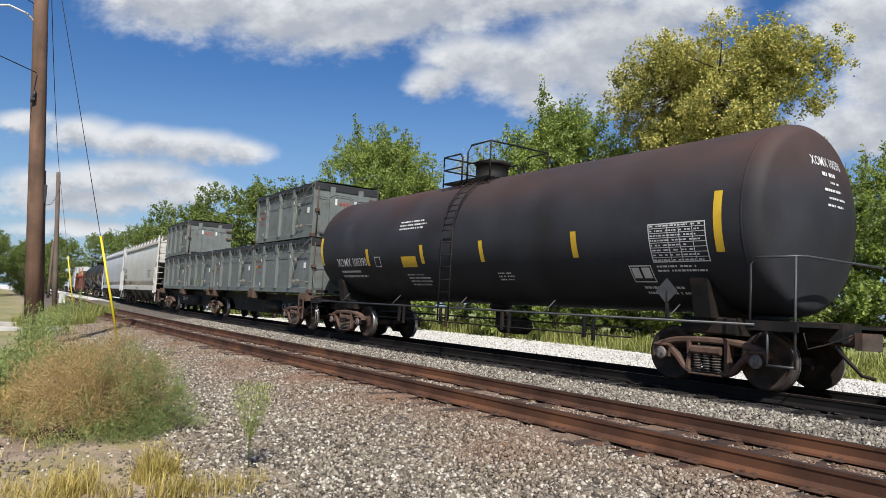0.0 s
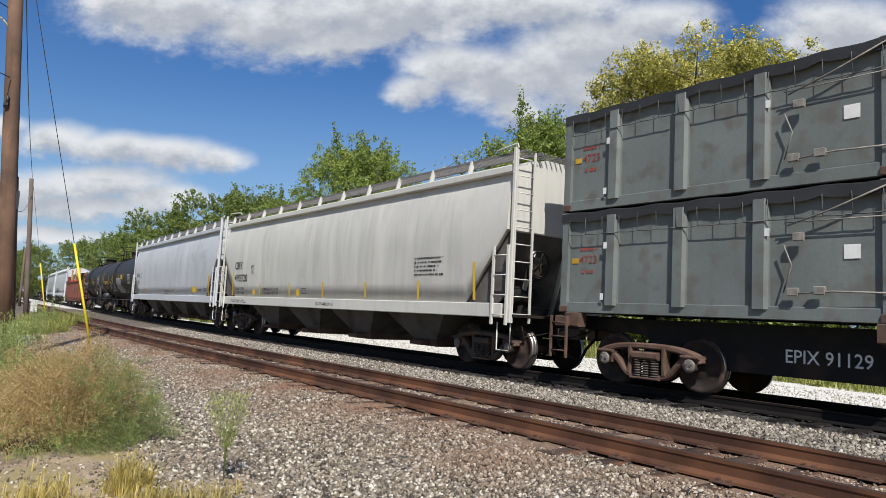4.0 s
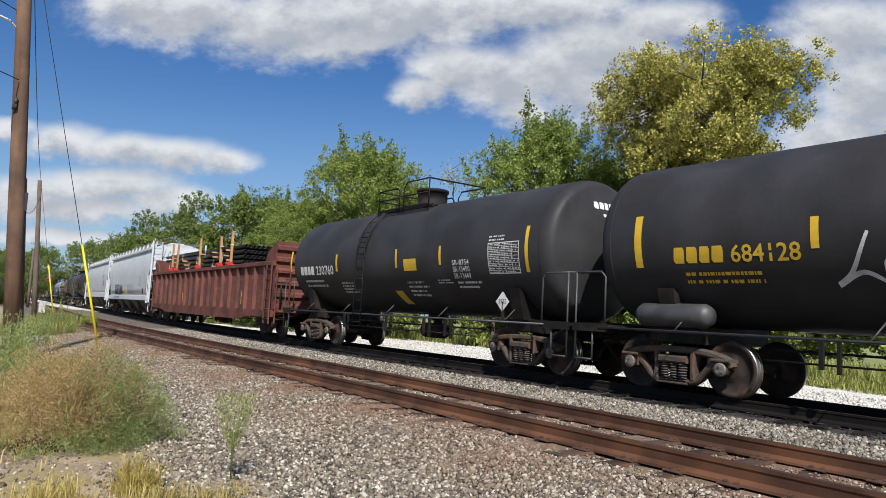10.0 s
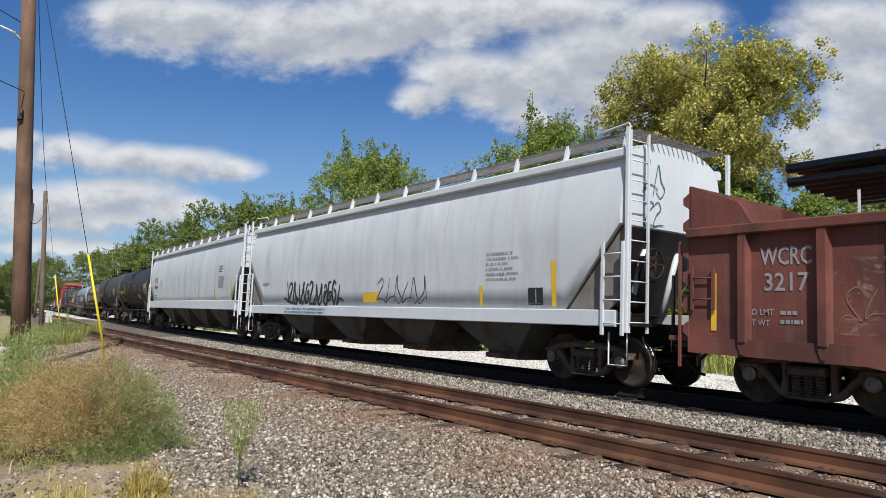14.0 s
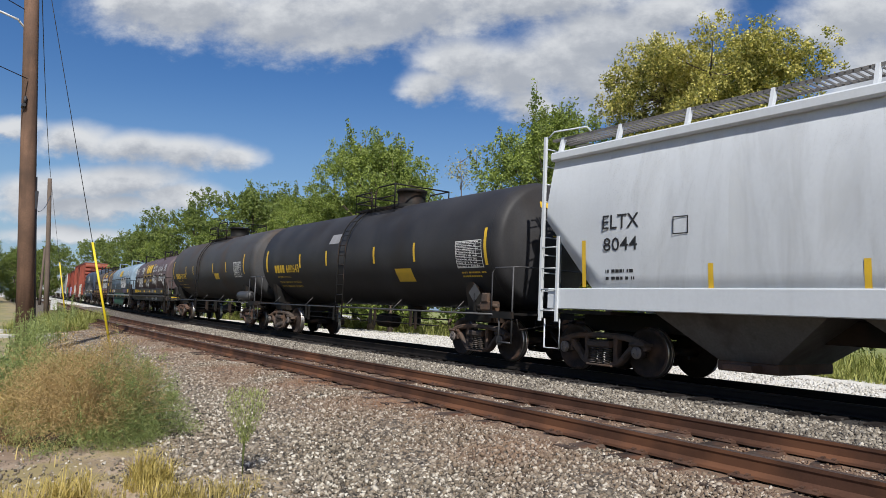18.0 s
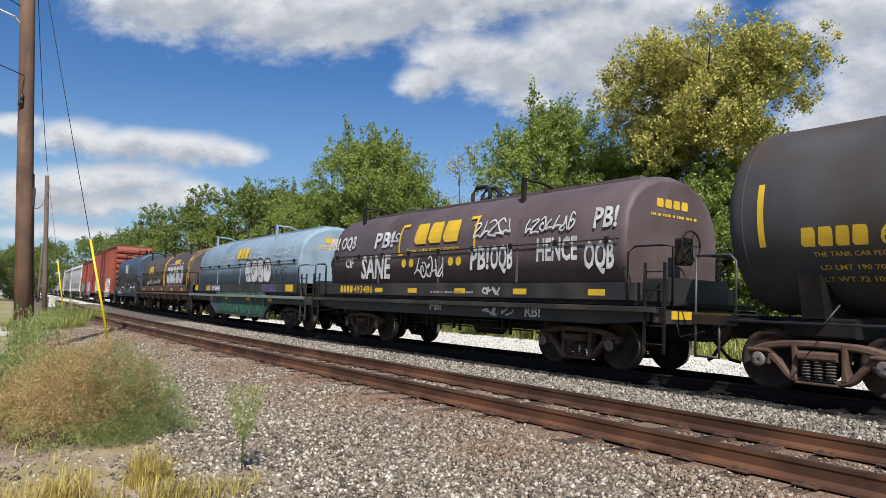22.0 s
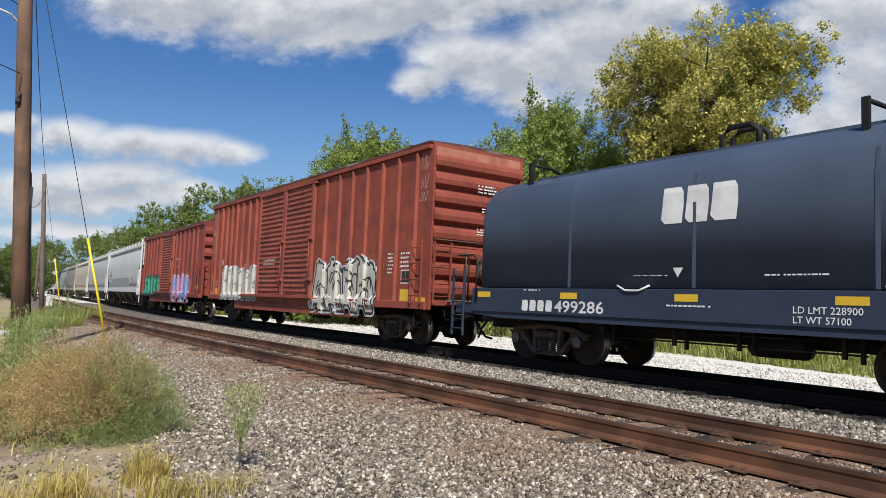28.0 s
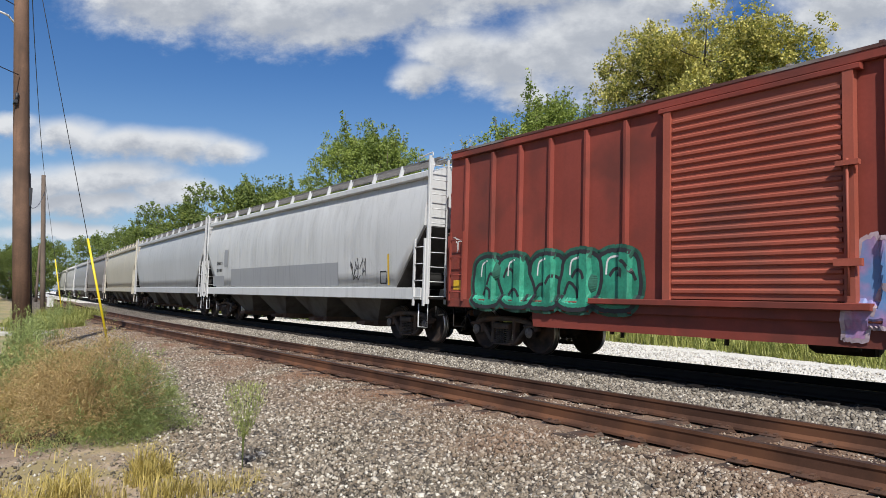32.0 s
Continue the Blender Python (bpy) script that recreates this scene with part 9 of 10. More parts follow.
    B2 = mat("pale_blue_hood_paint", (0.26, 0.35, 0.43), 0.6, 0, 0.14, 0.7, 25, 0, (0.19, 0.26, 0.32), 0.35, 0.8, streak=0.35, streak_rgb=(0.15, 0.19, 0.23), spec=0.2)
    z0, zs, top = 1.66, 2.5, 3.72
    c = coil_car("pale blue coil car with green and white graffiti", -82.6, 4.9, 7.2, 6.25, B2, BK, z0, zs, top, belly=True)
    s = side(z0, zs, top)
    csx_blocks(Decal(s), -0.56, 0.85, 2.66, 3.1).on(c, "emblem", M_MARK_YELLOW, "yellow company emblem of three blocks")
    piece(c, flat(1.475), -2.9, 3.2, 0.42, 1.62, 8, M_SPRAY_FOREST, M_SPRAY_BLACK, 31, "large green sprayed lettering", halo=M_SPRAY_TEAL, rim_w=0.03, inner=3, shine=M_SPRAY_LIMEGREY)
    Decal(flat(1.472), 0.004).poly([(-4.3, 0.98), (-3.0, 0.45), (-2.8, 0.45), (-2.8, 1.08), (-4.3, 1.08)]).on(c, "graffiti", M_SPRAY_PURPLE, "purple sprayed ground")
    Decal(flat(1.5), 0.004).rect(-4.4, -2.6, 1.34, 1.62).on(c, "graffiti", M_SPRAY_PURPLE)
    Decal(flat(1.5), 0.004).rect(2.9, 4.4, 1.34, 1.62).on(c, "graffiti", M_SPRAY_PURPLE)
    piece(c, s, 0.7, 3.55, 1.68, 2.6, 4, M_SPRAY_WHITE, M_SPRAY_BLACK, 32, "white sprayed lettering with black rim", bubble=True, rim_w=0.03, inner=2)
    tag(c, s, 3.7, 5.2, 1.7, 2.4, 33, M_SPRAY_BLACK, 0.02, "black sprayed tag", 3)
    tag(c, s, -2.8, -0.8, 2.66, 3.0, 34, M_SPRAY_WHITE, 0.012, "", 7)
    tag(c, s, 3.7, 5.5, 2.65, 3.05, 35, M_SPRAY_WHITE, 0.012, "", 8)
    tag(c, s, 1.0, 2.4, 2.66, 2.95, 36, M_SPRAY_WHITE, 0.012, "", 6)
    d = Decal(sb)
    blocks(d, -4.57, 1.36, 0.22, (0.17, 0.17, 0.17), 0.05)
    d.on(c, "lettering", M_MARK_YELLOW)
    d = Decal(sb)
    d.text("498448", -3.65, 1.36, 0.22, 1.2)
    d.on(c, "lettering", M_MARK_WHITE, "white stencilled number")
    for x0, x1, z in ((-6.6, -5.95, 1.36), (5.3, 6.0, 1.36)):
        Decal(sb).rect(x0, x1, z, z + 0.24).on(c, "yellow_stripe", M_MARK_YELLOW)
    for x in (-3.81, -1.65, 1.13, 3.57):
        Decal(flat(1.475), 0.014).rect(x, x + 0.44, 0.98, 1.1).on(c, "yellow_stripe", M_MARK_YELLOW)
    e = Decal(lambda x, z, ee: (6.26 + ee, x, z), 0.0)
    blocks(e, -0.5, 3.1, 0.19, (0.2, 0.2, 0.2, 0.2), 0.05)
    e.bars(-0.8, 0.85, 2.86, 3.02, 2, 4)
    e.on(c, "end_lettering", M_MARK_YELLOW, "yellow lettering on the hood end")

    B3 = mat("dusty_grey_hood_paint", (0.065, 0.06, 0.055), 0.6, 0, 0.2, 0.7, 25, 0, (0.11, 0.075, 0.055), 0.4, 0.9, streak=0.35, streak_rgb=(0.13, 0.1, 0.08))
    BR = mat("rusty_brown_car_paint", (0.085, 0.05, 0.038), 0.7, 0, 0.25, 1.0, 30, 0, (0.15, 0.07, 0.04), 0.4, 1.0, streak=0.3, streak_rgb=(0.14, 0.07, 0.045))
    z0, zs, top = 1.62, 2.35, 3.62
    c = coil_car("rust-brown coil car with two grey hoods and yellow bands", -98.0, 5.7, 7.8, 6.9, B3, BR, z0, zs, top, hoods=2, rust=M_TRUCK_RUST)
    s = side(z0, zs, top)
    YB = mat("worn_yellow_band", (0.66, 0.4, 0.03), 0.6, 0, 0.2, 1.5, 30, 0, (0.2, 0.09, 0.035), 0.5, 2.6, streak=0.7, streak_rgb=(0.14, 0.065, 0.03))
    for x in (0.3, 6.35):
        pr = hood_profile(w + 0.016, z0, zs, top + 0.016)
        part("yellow_band", Build().prism(pr, x, x + 0.42), YB, c, "broad worn yellow band")
    csx_blocks(Decal(s), -4.31, -2.9, 2.3, 2.82).on(c, "emblem", M_MARK_YELLOW, "yellow company emblem of three blocks")
    csx_blocks(Decal(s), 3.0, 4.3, 2.75, 3.02).on(c, "emblem", M_MARK_YELLOW)
    piece(c, s, 1.4, 5.4, 1.66, 2.72, 5, M_SPRAY_WHITE, M_SPRAY_BLACK, 41, "white bubble-letter graffiti with black rim", halo=M_SPRAY_PINK, bubble=True, rim_w=0.045, inner=2)
    scribble(c, s, -4.9, -0.5, 1.7, 1.98, 42, M_SPRAY_WHITE, 14, 0.022, "white sprayed scrawl")
    for k in range(7):
        x = -5.4 + 1.8 * k
        part("gusset", Build().prism([(x - 0.2, 1.1), (x + 0.2, 1.1), (x + 0.05, 0.8), (x - 0.05, 0.8)], -1.55, -1.47, "y"), BR, c)
    for x in (-5.6, -2.6, 0.2, 3.0, 5.5):
        Decal(flat(1.5)).rect(x, x + 0.42, 1.32, 1.44).on(c, "yellow_stripe", M_MARK_YELLOW)
    e = Decal(lambda x, z, ee: (6.91 + ee, x, z), 0.0)
    blocks(e, -0.5, 2.95, 0.2, (0.2, 0.2, 0.2, 0.2), 0.05)
    e.on(c, "end_lettering", M_MARK_WHITE, "white lettering on the hood end")

    B4 = mat("navy_hood_paint", (0.06, 0.08, 0.12), 0.42, 0, 0.12, 0.7, 25, 0, streak=0.2, streak_rgb=(0.07, 0.08, 0.1), spec=0.3)
    BN = mat("navy_car_paint", (0.03, 0.042, 0.07), 0.5, 0, 0.15, 0.7, 25, spec=0.3)
    z0, zs, top = 1.52, 3.05, 4.02
    c = coil_car("navy blue coil car with a tall smooth hood", -112.8, 3.75, 6.3, 5.5, B4, BN, z0, zs, top, width=1.47, plain=True)
    s = side(z0, zs, top, 1.47)
    csx_blocks(Decal(s), -0.66, 0.76, 2.6, 3.2).on(c, "emblem", M_MARK_WHITE, "white company emblem of three blocks")
    d = Decal(sb)
    blocks(d, -4.05, 1.04, 0.22, (0.18, 0.18, 0.18, 0.18), 0.05)
    d.text("499286", -3.1, 1.04, 0.22, 1.25).text("LD LMT 228900", 1.63, 1.17, 0.1, 0.95).text("LT WT 57100", 1.63, 1.03, 0.1, 0.8).bars(-4.0, -3.4, 1.44, 1.49, 1, 5).bars(-0.5, 0.6, 1.2, 1.26, 1, 6)
    d.on(c, "lettering", M_MARK_WHITE, "white stencilled lettering")
    Decal(s).bars(-1.2, -0.45, 1.72, 1.75, 1, 4).poly([(-0.3, 1.7), (-0.2, 1.86), (-0.4, 1.86)]).rect(4.45, 4.62, 1.75, 1.86).bars(1.2, 2.2, 1.7, 1.75, 1, 8).on(c, "small_lettering", M_MARK_WHITE)
    for x in (-5.5, -2.95, -0.34, 2.22, 4.75):
        Decal(sb).rect(x, x + 0.44, 1.3, 1.42).on(c, "yellow_stripe", M_MARK_YELLOW)
    for x in (-1.2, 3.2, 4.6):
        part("tie_down_rope", Build().tube([(x - 0.35, -1.5, 1.56), (x - 0.15, -1.52, 1.47), (x + 0.15, -1.52, 1.47), (x + 0.35, -1.5, 1.56)], 0.02, 5), M_MARK_WHITE, c, "slack white rope")
    e = Decal(lambda x, z, ee: (5.51 + ee, x, z), 0.0)
    blocks(e, -0.45, 3.2, 0.2, (0.18, 0.18, 0.18, 0.18), 0.05)
    e.bars(-0.6, 0.7, 2.95, 3.05, 1, 4)
    e.on(c, "end_lettering", M_MARK_WHITE, "white lettering on the hood end")


build_coils()


# ---- box cars
def box_car(label, qc, tc, half, zb, zt, paint, roof_mat, doors, ribs, end_ribs, door_paint, recess=0.0):
    c = car_thing("box_car", label, "box car", qc, tc)
    w = 1.46
    shell = Build()
    if recess:
        # open pockets over the draft gear, closed by the side strips and the upper end
        shell.box(-half + recess, half - recess, -w, w, zb + 0.1, zb + 1.72).box(-half, half, -w, w, zb + 1.72, zt - 0.05)
        for x in (-1, 1):
            for y in (-1, 1):
                shell.box(*sorted((x * half, x * (half - recess))), *sorted((y * 0.82, y * w)), zb + 0.1, zb + 1.72)
    else:
        shell.box(-half, half, -w, w, zb + 0.1, zt - 0.05)
    part("body", shell, paint, c, "oxide-red steel body")
    for y in (-1, 1):
        a, b_ = sorted((y * w, y * (w + 0.09)))
        part("top_rail", Build().box(-half, half, a, b_, zt - 0.16, zt, 0.015), paint, c)
        part("bottom_rail", Build().box(-half, half, a, b_, zb, zb + 0.2, 0.015), paint, c)
        for x in ribs:
            o = y * w
            b = Build().prism([(x - 0.055, o), (x - 0.028, o + y * 0.085), (x + 0.028, o + y * 0.085), (x + 0.055, o)], zb + 0.18, zt - 0.2, "z")
            part("side_rib", b, paint, c, "vertical side post")
        for x0, x1 in doors:
            a, b_ = sorted((y * (w + 0.02), y * (w + 0.1)))
            dr = part("sliding_door", Build().box(x0 + 0.05, x1 - 0.05, a, b_, zb + 0.28, zt - 0.26), door_paint, c, "corrugated sliding door")
            n = 21
            ridge = Build()
            for k in range(n):
                z = zb + 0.4 + (zt - zb - 0.85) * k / (n - 1)
                o = y * (w + 0.095)
                r1 = Build().prism([(o, z - 0.045), (o + y * 0.035, z - 0.02), (o + y * 0.035, z + 0.02), (o, z + 0.045)], x0 + 0.16, x1 - 0.16, "x")
                part("door_ridge", r1, door_paint, dr)
            for x in (x0 + 0.06, x1 - 0.06):
                part("door_post", Build().box(x - 0.07, x + 0.07, *sorted((y * (w + 0.03), y * (w + 0.15))), zb + 0.25, zt - 0.22, 0.01), door_paint, dr)
            part("door_lock", Build().tube([(x1 - 0.06, y * (w + 0.19), zb + 0.35), (x1 - 0.06, y * (w + 0.19), zb + 2.2)], 0.02, 5).box(x1 - 0.2, x1 + 0.1, *sorted((y * (w + 0.15), y * (w + 0.23))), zb + 2.1, zb + 2.17).box(x1 - 0.24, x1 + 0.12, *sorted((y * (w + 0.15), y * (w + 0.22))), zb + 0.75, zb + 0.85), door_paint, dr)
        dx0, dx1 = doors[0][0], doors[-1][1]
        part("door_track", Build().box(dx0 - 1.6, dx1 + 0.2, *sorted((y * (w + 0.02), y * (w + 0.2))), zb + 0.16, zb + 0.26, 0.01), paint, c, "lower door track rail")
        part("door_track", Build().box(dx0 - 0.1, dx1 + 0.1, *sorted((y * (w + 0.02), y * (w + 0.16))), zt - 0.26, zt - 0.18, 0.01), paint, c, "upper door track rail")
        part("skirt", Build().prism([(-tc + 1.35, zb + 0.02), (-tc + 1.4, zb - 0.33), (tc - 1.4, zb - 0.33), (tc - 1.35, zb + 0.02)], *sorted((y * 1.4, y * 1.48)), "y"), paint, c, "deep side skirt")
    prof = [(-w - 0.1, zt - 0.02), (-w - 0.1, zt + 0.03)] + [(-w + 2 * w * k / 8, zt + 0.03 + (0.19 if recess else 0.06) * math.sin(math.pi * k / 8)) for k in range(1, 8)] + [(w + 0.1, zt + 0.03), (w + 0.1, zt - 0.02)]
    roof = part("roof", Build().prism(prof, -half - 0.03, half + 0.03), roof_mat, c, "shallow curved metal roof")
    k = -half + 0.7
    while k < half - 0.3:
        part("roof_seam", Build().prism([(a, z + 0.03) for a, z in prof], k - 0.03, k + 0.03), roof_mat, roof)
        k += 1.25
    for sd in (-1, 1):
        xe = sd * half
        nn = end_ribs
        for k in range(nn):
            z = zb + 0.55 + (zt - zb - 1.0) * k / (nn - 1)
            if recess and z < zb + 2.0:
                continue
            hh = (zt - zb - 1.0) / (nn - 1) * 0.36
            b = Build().prism([(xe - sd * 0.01, z - hh * 1.3), (xe + sd * 0.14, z - hh * 0.75), (xe + sd * 0.16, z), (xe + sd * 0.13, z + hh * 0.6), (xe - sd * 0.01, z + hh * 1.3)][::sd], -w + 0.04, w - 0.04, "y")
            part("end_corrugation", b, paint, c, "horizontal end corrugation")
        part("end_frame", Build().box(*sorted((xe, xe + sd * 0.09)), -w, -w + 0.07, zb, zt).box(*sorted((xe, xe + sd * 0.09)), w - 0.07, w, zb, zt).box(*sorted((xe, xe + sd * 0.05)), -w + 0.07, w - 0.07, zt - 0.09, zt), paint, c)
        part("end_header", Build().box(*sorted((xe, xe + sd * 0.07)), -w + 0.07, w - 0.07, zt - 0.46, zt - 0.09), paint if recess else M_SUNNED, c, "" if recess else "sun-bleached flat panel at the top of the end")
        gear = Build().tube([(xe + sd * 0.3, -0.5, zb + 0.3), (xe + sd * 0.3, -0.5, zb + 1.5)], 0.02, 5).tube([(xe + sd * 0.32, 0.1, zb - 0.1), (xe + sd * 0.32, 0.1, zb + 1.2)], 0.018, 5)
        gear.box(*sorted((xe + sd * 0.14, xe + sd * 0.36)), 0.3, 0.62, zb + 0.85, zb + 1.3, 0.03).tube([(xe + sd * 0.34, 0.46, zb + 0.85), (xe + sd * 0.34, 0.5, zb + 0.3), (xe + sd * 0.3, 0.2, zb + 0.05)], 0.014, 5)
        part("hand_brake_gear", gear, M_TRUCK, c, "rusty brake rods and gear box")
        part("end_handrail", Build().tube([(xe + sd * 0.22, -w + 0.02, zb + 1.75), (xe + sd * 0.22, w - 0.02, zb + 1.75)], 0.018, 5), M_TRUCK, c)
        ladder(c, xe - sd * 0.35 - 0.24, xe - sd * 0.35 + 0.24, -w - 0.14, zb + 0.15, zb + 1.75, paint, 4)
        ladder(c, xe + sd * 0.2, 0.5, -w + 0.05, zb + 0.15, zb + 1.7, paint, 4, side=False)
        ladder(c, xe + sd * 0.2, 0.5, w - 0.55, zb + 0.15, zb + 1.7, paint, 4, side=False)
        part("end_platform", Build().box(*sorted((xe + sd * 0.1, xe + sd * 0.4)), -0.95, 0.95, zb + 0.22, zb + 0.27), M_STEEL, c)
        part("draft_sill", Build().box(*sorted((xe - sd * 1.0, xe + sd * 0.5)), -0.35, 0.35, 0.72, zb + 0.06, 0.03), M_BLACK, c)
        sill_step(c, xe - sd * 0.35, sd, M_BLACK, 0.46, 0.5)
        coupler(c, xe + sd * 0.85, sd)
        truck(c, sd * tc)
    part("center_sill", Build().box(-half, half, -0.33, 0.33, 0.7, zb + 0.12), M_BLACK, c)
    brake_wheel(c, half + 0.35, 0.1, zb + 1.2, M_TRUCK_RUST)
    brake_rigging(c, tc - 1.5, 0.5)
    return c, flat(w)


M_SUNNED = mat("sun_bleached_red_paint", (0.42, 0.17, 0.11), 0.6, 0, 0.2, 0.8, 25, 0, (0.3, 0.1, 0.065), 0.3, 1.5, spec=0.22)
M_CHALK_PALE = mat("pale_chalk", (0.5, 0.38, 0.36), 0.9, 0, 0.3, 3, 40)
M_CHALK_DIM = mat("dim_chalk", (0.3, 0.19, 0.17), 0.9, 0, 0.3, 3, 40)
M_SPRAY_GREY = mat("grey_spray_paint", (0.2, 0.21, 0.22), 0.6, 0, 0.3, 2, 20)


def ribbed_side(ribs, lat, zb):
    """Side surface that steps out over the posts and the bottom rail."""
    def s(x, z, e):
        k = max([min(1.0, max(0.0, (0.135 - abs(x - r)) / 0.03)) for r in ribs])
        out = 0.085 * k
        if z < zb:
            out = max(out, 0.03) if z < zb - 0.03 else 0.095
        elif z < zb + 0.22:
            out = max(out, 0.095)
        return (x, -(lat + out + e + 0.006), z)
    return s


def build_boxes():
    R1 = mat("faded_red_paint", (0.285, 0.07, 0.046), 0.6, 0, 0.18, 0.6, 25, 0, (0.2, 0.052, 0.035), 0.35, 1.4, streak=0.4, streak_rgb=(0.14, 0.046, 0.034), spec=0.22)
    R1D = mat("worn_door_paint", (0.3, 0.082, 0.058), 0.65, 0, 0.12, 0.6, 25, 0, (0.22, 0.066, 0.05), 0.25, 0.8, streak=0.12, streak_rgb=(0.18, 0.065, 0.05), spec=0.22)
    R2 = mat("brown_red_paint", (0.25, 0.056, 0.041), 0.55, 0, 0.14, 0.6, 25, 0, (0.15, 0.045, 0.035), 0.35, 0.7, streak=0.2, streak_rgb=(0.12, 0.04, 0.03), spec=0.22)
    R2D = mat("sunned_door_paint", (0.34, 0.09, 0.06), 0.6, 0, 0.14, 0.6, 25, 0, (0.26, 0.085, 0.062), 0.3, 0.8, streak=0.2, streak_rgb=(0.2, 0.07, 0.05), spec=0.22)
    RF = mat("dark_roof", (0.11, 0.045, 0.035), 0.6, 0.1, 0.25, 0.6, 25, 0, (0.24, 0.22, 0.2), 0.2, 0.7)
    half = 8.93
    ribs = [-8.3, -7.54, -6.88, -6.25, -5.6, -4.87, -4.1, -3.37, 2.95, 3.9, 4.75, 5.65, 6.55, 7.4, 8.3]
    c, s = box_car("tall faded-red box car with double doors and silver graffiti", -129.5, 6.75, half, 0.95, 5.16, R1, RF, [(-2.7, -0.22), (-0.22, 2.18)], ribs, 8, R1D)
    ribbed = ribbed_side(ribs, 1.46, 0.95)
    piece(c, ribbed, -7.0, -2.8, 1.0, 2.35, 6, M_SPRAY_SILVER, M_SPRAY_GREY, 51, "silver sprayed lettering", halo=M_SPRAY_WHITE, rim_w=0.03, inner=2, cols=36, rows=10)
    piece(c, ribbed, 2.35, 6.3, 0.75, 2.4, 4, M_SPRAY_SILVER, M_SPRAY_BLACK, 52, "silver sprayed lettering with black rim", halo=M_SPRAY_WHITE, rim_w=0.035, inner=4, cols=44, rows=10)
    dust = smear_mat("pale_dust_smear", (0.5, 0.42, 0.36), 1.6, 0.55, 0.75, (0.5, 1.0, 2.0))
    soot = smear_mat("dark_grime_smear", (0.05, 0.03, 0.025), 1.3, 0.5, 0.85, (1.6, 1.0, 0.35), 0.4)
    for x0, x1 in ((-2.55, -0.4), (-0.05, 2.0)):
        Decal(flat(1.597)).rect(x0, x1, 1.25, 1.95).on(c, "dust_smear", dust, "pale rubbed dust")
        Decal(flat(1.598)).rect(x0, x1, 1.3, 4.9).on(c, "grime_streak", soot, "dark grime streaks")
    bleed = smear_mat("rust_bleed", (0.42, 0.15, 0.06), 1.5, 0.45, 0.75, (1.0, 1.0, 0.6))
    for x0, x1 in ((5.75, 6.45), (6.65, 7.3), (3.0, 3.8)):
        Decal(s, 0.004).rect(x0, x1, 1.2, 2.5).on(c, "rust_bleed", bleed, "orange rust bleeding down the side")
    for a, b_ in zip(ribs[:-1], ribs[1:]):
        if b_ - a < 1.2:
            Decal(s, 0.003).rect(a + 0.08, b_ - 0.08, 1.2, 5.1).on(c, "grime_streak", soot, "dark grime streaks")
    d = Decal(s).text("A", -7.93, 2.42, 0.24, 0.2).text("OK", -7.4, 2.42, 0.24, 0.4).text("1", -7.88, 1.92, 0.24, 0.09).text("90", -7.4, 1.92, 0.24, 0.4).text("98", -6.74, 1.92, 0.24, 0.36).text("LD LMT", -8.2, 1.67, 0.09, 0.32).text("LT WT", -8.2, 1.51, 0.09, 0.29).bars(6.96, 7.3, 1.85, 2.45, 6, 6).bars(7.62, 8.1, 2.0, 2.45, 4, 7).border(7.67, 8.1, 1.6, 1.96, 0.025)
    d.on(c, "lettering", M_MARK_WHITE, "white stencilled lettering")
    Decal(flat(1.617)).text("SECURE BOTH HASPS", -1.95, 2.42, 0.075, 1.1).text("BEFORE MOVING CAR", -1.95, 2.28, 0.075, 1.1).on(c, "lettering", M_MARK_WHITE, "white stencilled lettering")
    Decal(s).rect(7.67, 8.08, 1.64, 1.7).rect(7.72, 7.88, 1.74, 1.92).rect(7.92, 8.06, 1.74, 1.92).on(c, "data_plate", M_MARK_BLACK)
    for x0, x1, z0, z1 in ((7.65, 8.08, 1.05, 1.45), (8.42, 8.88, 1.05, 1.25), (-8.16, -7.68, 1.2, 1.44), (-8.16, -7.68, 0.99, 1.19), (-8.9, -8.5, 1.05, 1.24)):
        Decal(s).rect(x0, x1, z0, z1).on(c, "yellow_stripe", M_MARK_YELLOW, "yellow reflective patch")
    for k, (z0, z1) in enumerate(((4.5, 4.95), (4.2, 4.6), (3.75, 4.15), (3.4, 3.75), (3.15, 3.35), (2.95, 3.12), (2.7, 2.9))):
        if k in (0, 2):
            chalk_loops(c, s, -8.85, -8.45, z0, z1, 56 + k, M_CHALK_PALE, 5, 0.006, "pale chalk drawing")
        if k != 0:
            tag(c, s, -8.86, -8.45, z0, z1, 156 + k, M_CHALK_PALE, 0.008, "pale chalk drawing", 4)
    for k, (z0, z1) in enumerate(((4.5, 5.0), (4.0, 4.4), (3.7, 3.95))):
        tag(c, s, 8.45, 8.82, z0, z1, 166 + k, M_CHALK_PALE, 0.008, "pale chalk drawing", 3)
    e = Decal(lambda x, z, ee: (half + 0.165 + ee, x, z), 0.0)
    e.bars(-0.1, 0.6, 4.0, 4.25, 3, 4).bars(0.05, 0.5, 3.5, 3.65, 2, 5).bars(-0.1, 0.6, 2.9, 3.1, 3, 6)
    e.on(c, "end_lettering", M_MARK_WHITE, "white stencilled lettering")

    half = 7.55
    ribs = [-7.0, -6.05, -5.15, -4.25, -3.3, -2.35, 1.95, 2.9, 3.85, 4.8, 5.7, 6.6]
    c, s = box_car("brown-red box car with green and pink graffiti", -148.05, 6.1, half, 0.95, 4.62, R2, RF, [(-1.47, 1.55)], ribs, 6, R2D, 0.85)
    ribbed = ribbed_side(ribs, 1.46, 0.95)
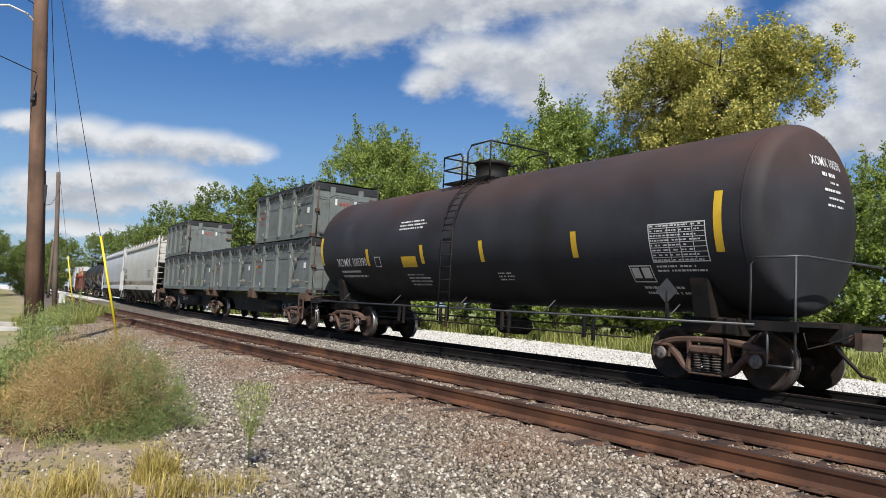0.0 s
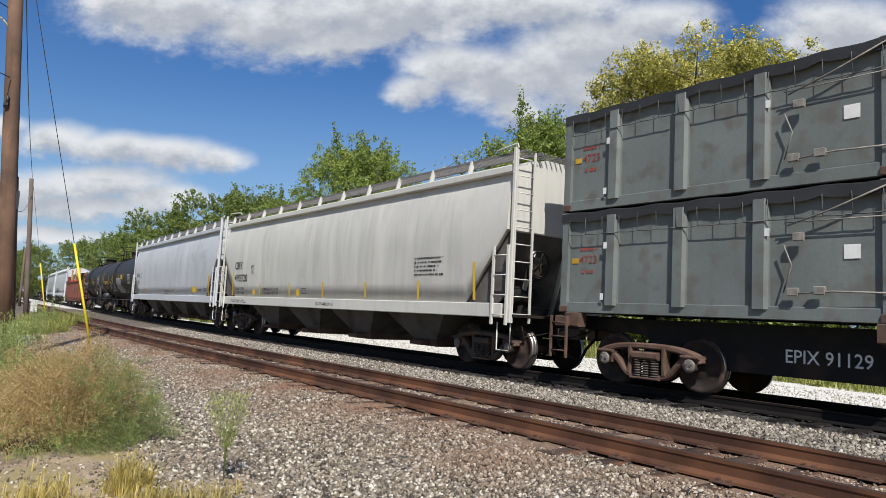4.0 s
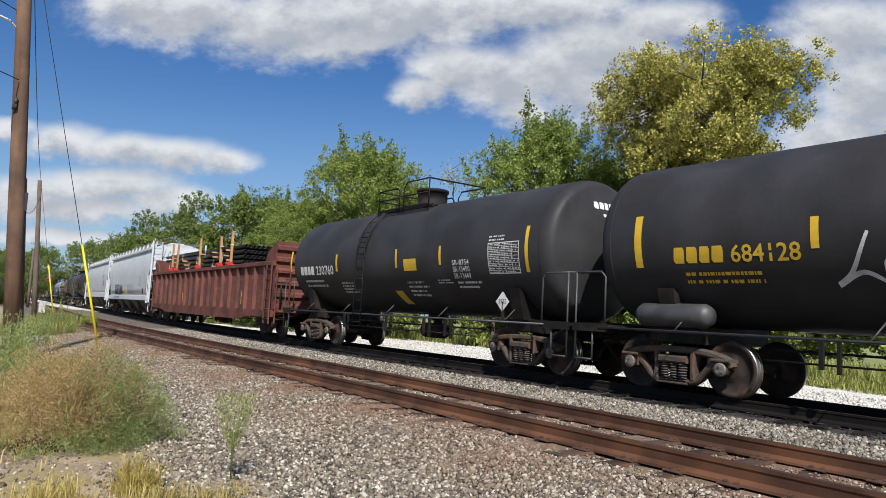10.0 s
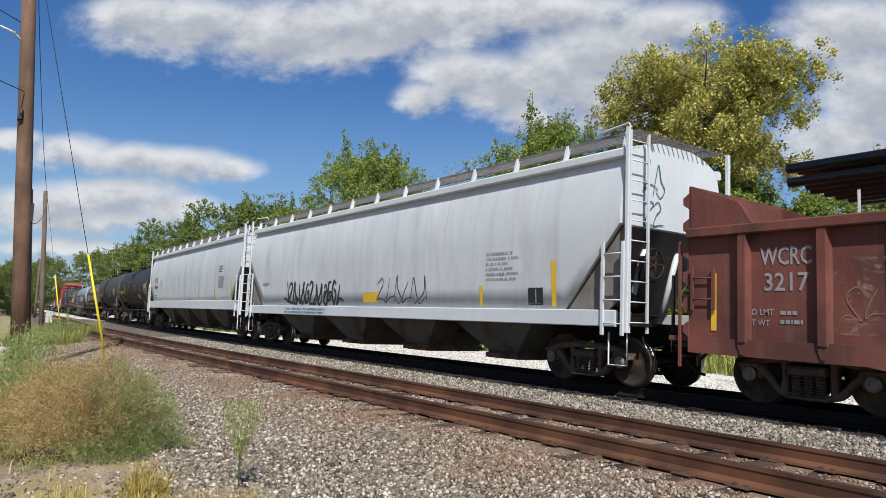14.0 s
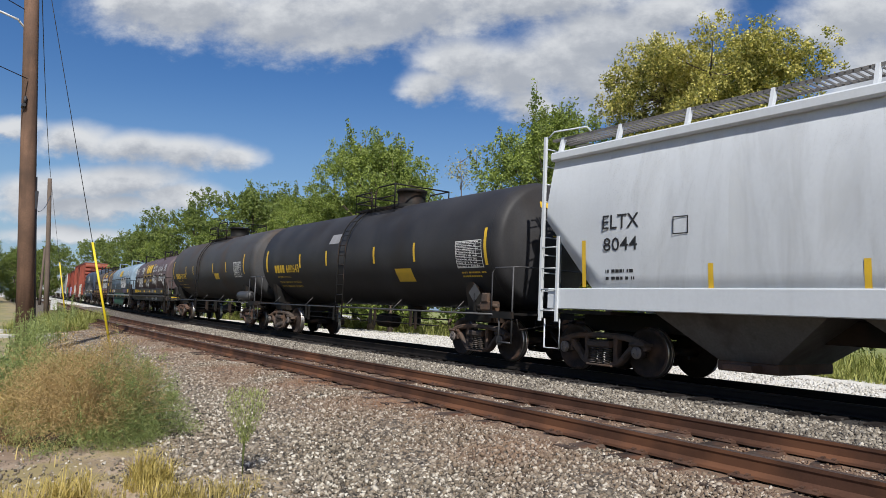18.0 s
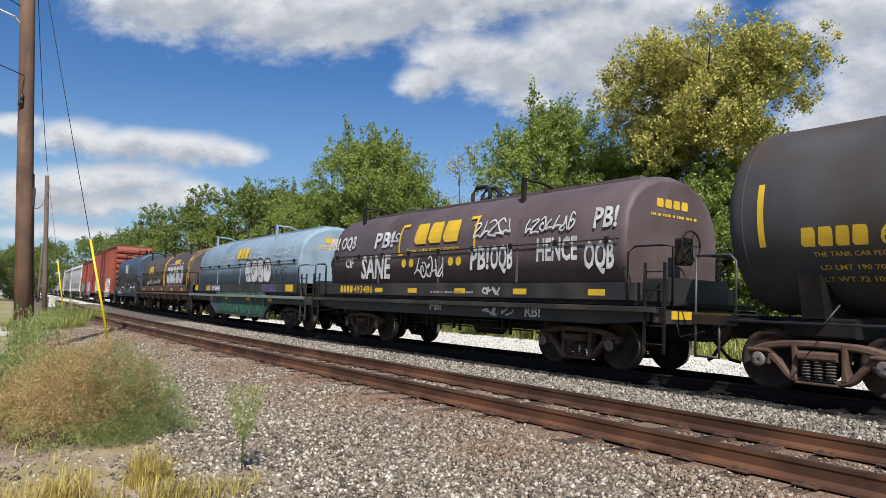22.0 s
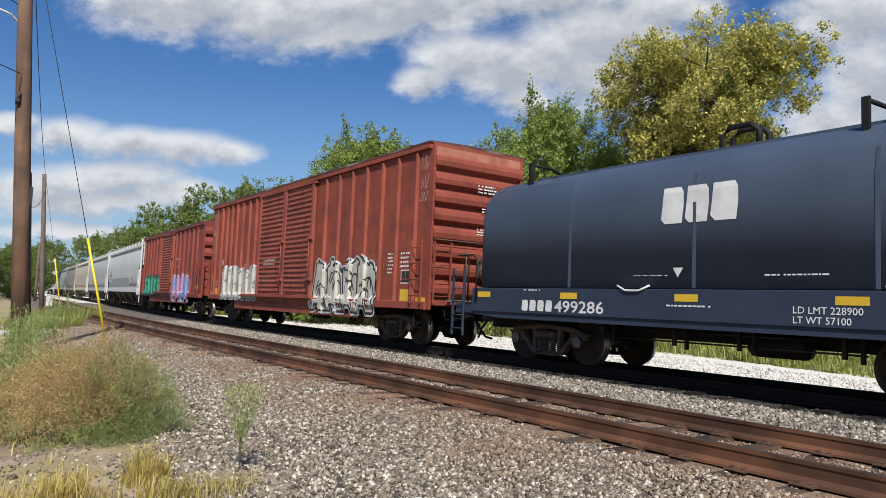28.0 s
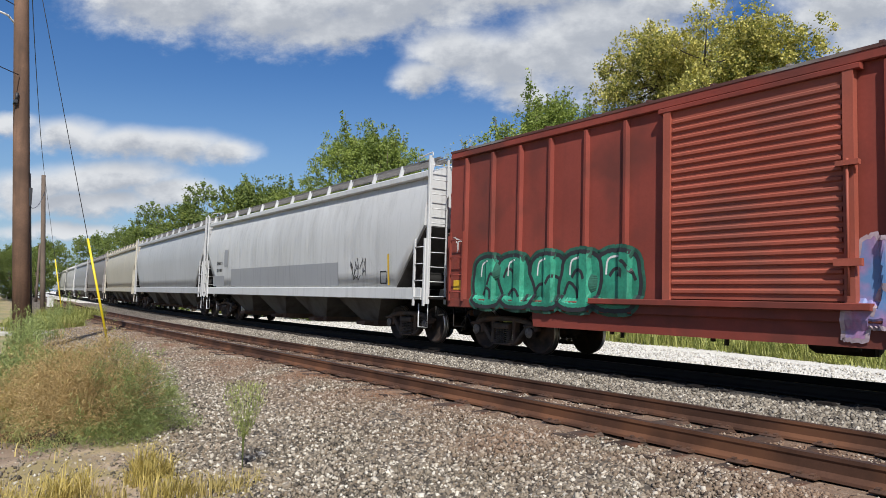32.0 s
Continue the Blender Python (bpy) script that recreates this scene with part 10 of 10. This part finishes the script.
    piece(c, ribbed, -6.6, -2.1, 0.98, 2.1, 5, M_SPRAY_GREEN, M_SPRAY_BLACK, 61, "green bubble-letter graffiti with dark rim", halo=M_SPRAY_TEAL, bubble=True, rim_w=0.04, inner=2, shine=M_MARK_WHITE, cols=44, rows=10)
    piece(c, ribbed, 1.5, 5.35, 0.7, 2.2, 4, mat("pink_and_blue_spray", (0.5, 0.2, 0.36), 0.6, 0, 0.4, 2.0, 20, 0, (0.12, 0.25, 0.5), 0.5, 1.6, streak=0.6, streak_rgb=(0.6, 0.55, 0.62)), M_SPRAY_MAUVE, 62, "pink and blue sprayed lettering", rim_w=0.03, inner=2, cols=36, rows=10)
    for x0, x1, z0, z1 in ((6.72, 7.2, 1.36, 1.58), (-7.45, -7.05, 1.36, 1.58)):
        Decal(s).rect(x0, x1, z0, z1).on(c, "yellow_stripe", M_MARK_YELLOW, "yellow reflective patch")
    Decal(s).bars(2.0, 2.7, 2.9, 3.05, 1, 5).bars(2.1, 2.9, 2.5, 2.6, 1, 6).on(c, "lettering", M_MARK_WHITE)
    chalk_loops(c, s, 6.92, 7.12, 2.75, 3.2, 63, M_CHALK_DIM, 4, 0.005, "faint chalk drawing")
    chalk_loops(c, s, 6.85, 7.1, 2.2, 2.5, 65, M_CHALK_DIM, 4, 0.004, "faint chalk drawing")
    scribble(c, s, -7.45, -7.0, 2.2, 2.6, 64, M_MARK_WHITE, 3, 0.012)


build_boxes()



# ---- the train's run
def motions():
    steps = [k * 0.5 for k in range(65)]
    for c, qc, tc in CARS:
        rows = []
        for t in steps:
            a, b = line(qc - tc + run(t), Y_FAR), line(qc + tc + run(t), Y_FAR)
            x, y = (a[0] + b[0]) / 2, (a[1] + b[1]) / 2
            rows.append((t, pose(x, y, 0, 0, 0, math.degrees(math.atan2(b[1] - a[1], b[0] - a[0])))))
        walk(c, rows)
    # wheels turn while they are near
    place = {c: qc for c, qc, tc in CARS}
    for c, x, k, w in WHEELS:
        rows, last = [(0.0, pose(k, 0, 0.458))], 0.0
        for i in range(1, 32 * 20):
            t = i / 20
            s = place[c] + x + run(t)
            if -48 < s < 4:
                rows.append((t, pose(k, 0, 0.458, 0, math.degrees(s / 0.458) % 360, 0)))
        rows.append((32.0, pose(k, 0, 0.458, 0, math.degrees((place[c] + x + run(32.0)) / 0.458) % 360 if -48 < place[c] + x + run(32.0) < 4 else 0, 0)))
        walk(w, rows)


motions()
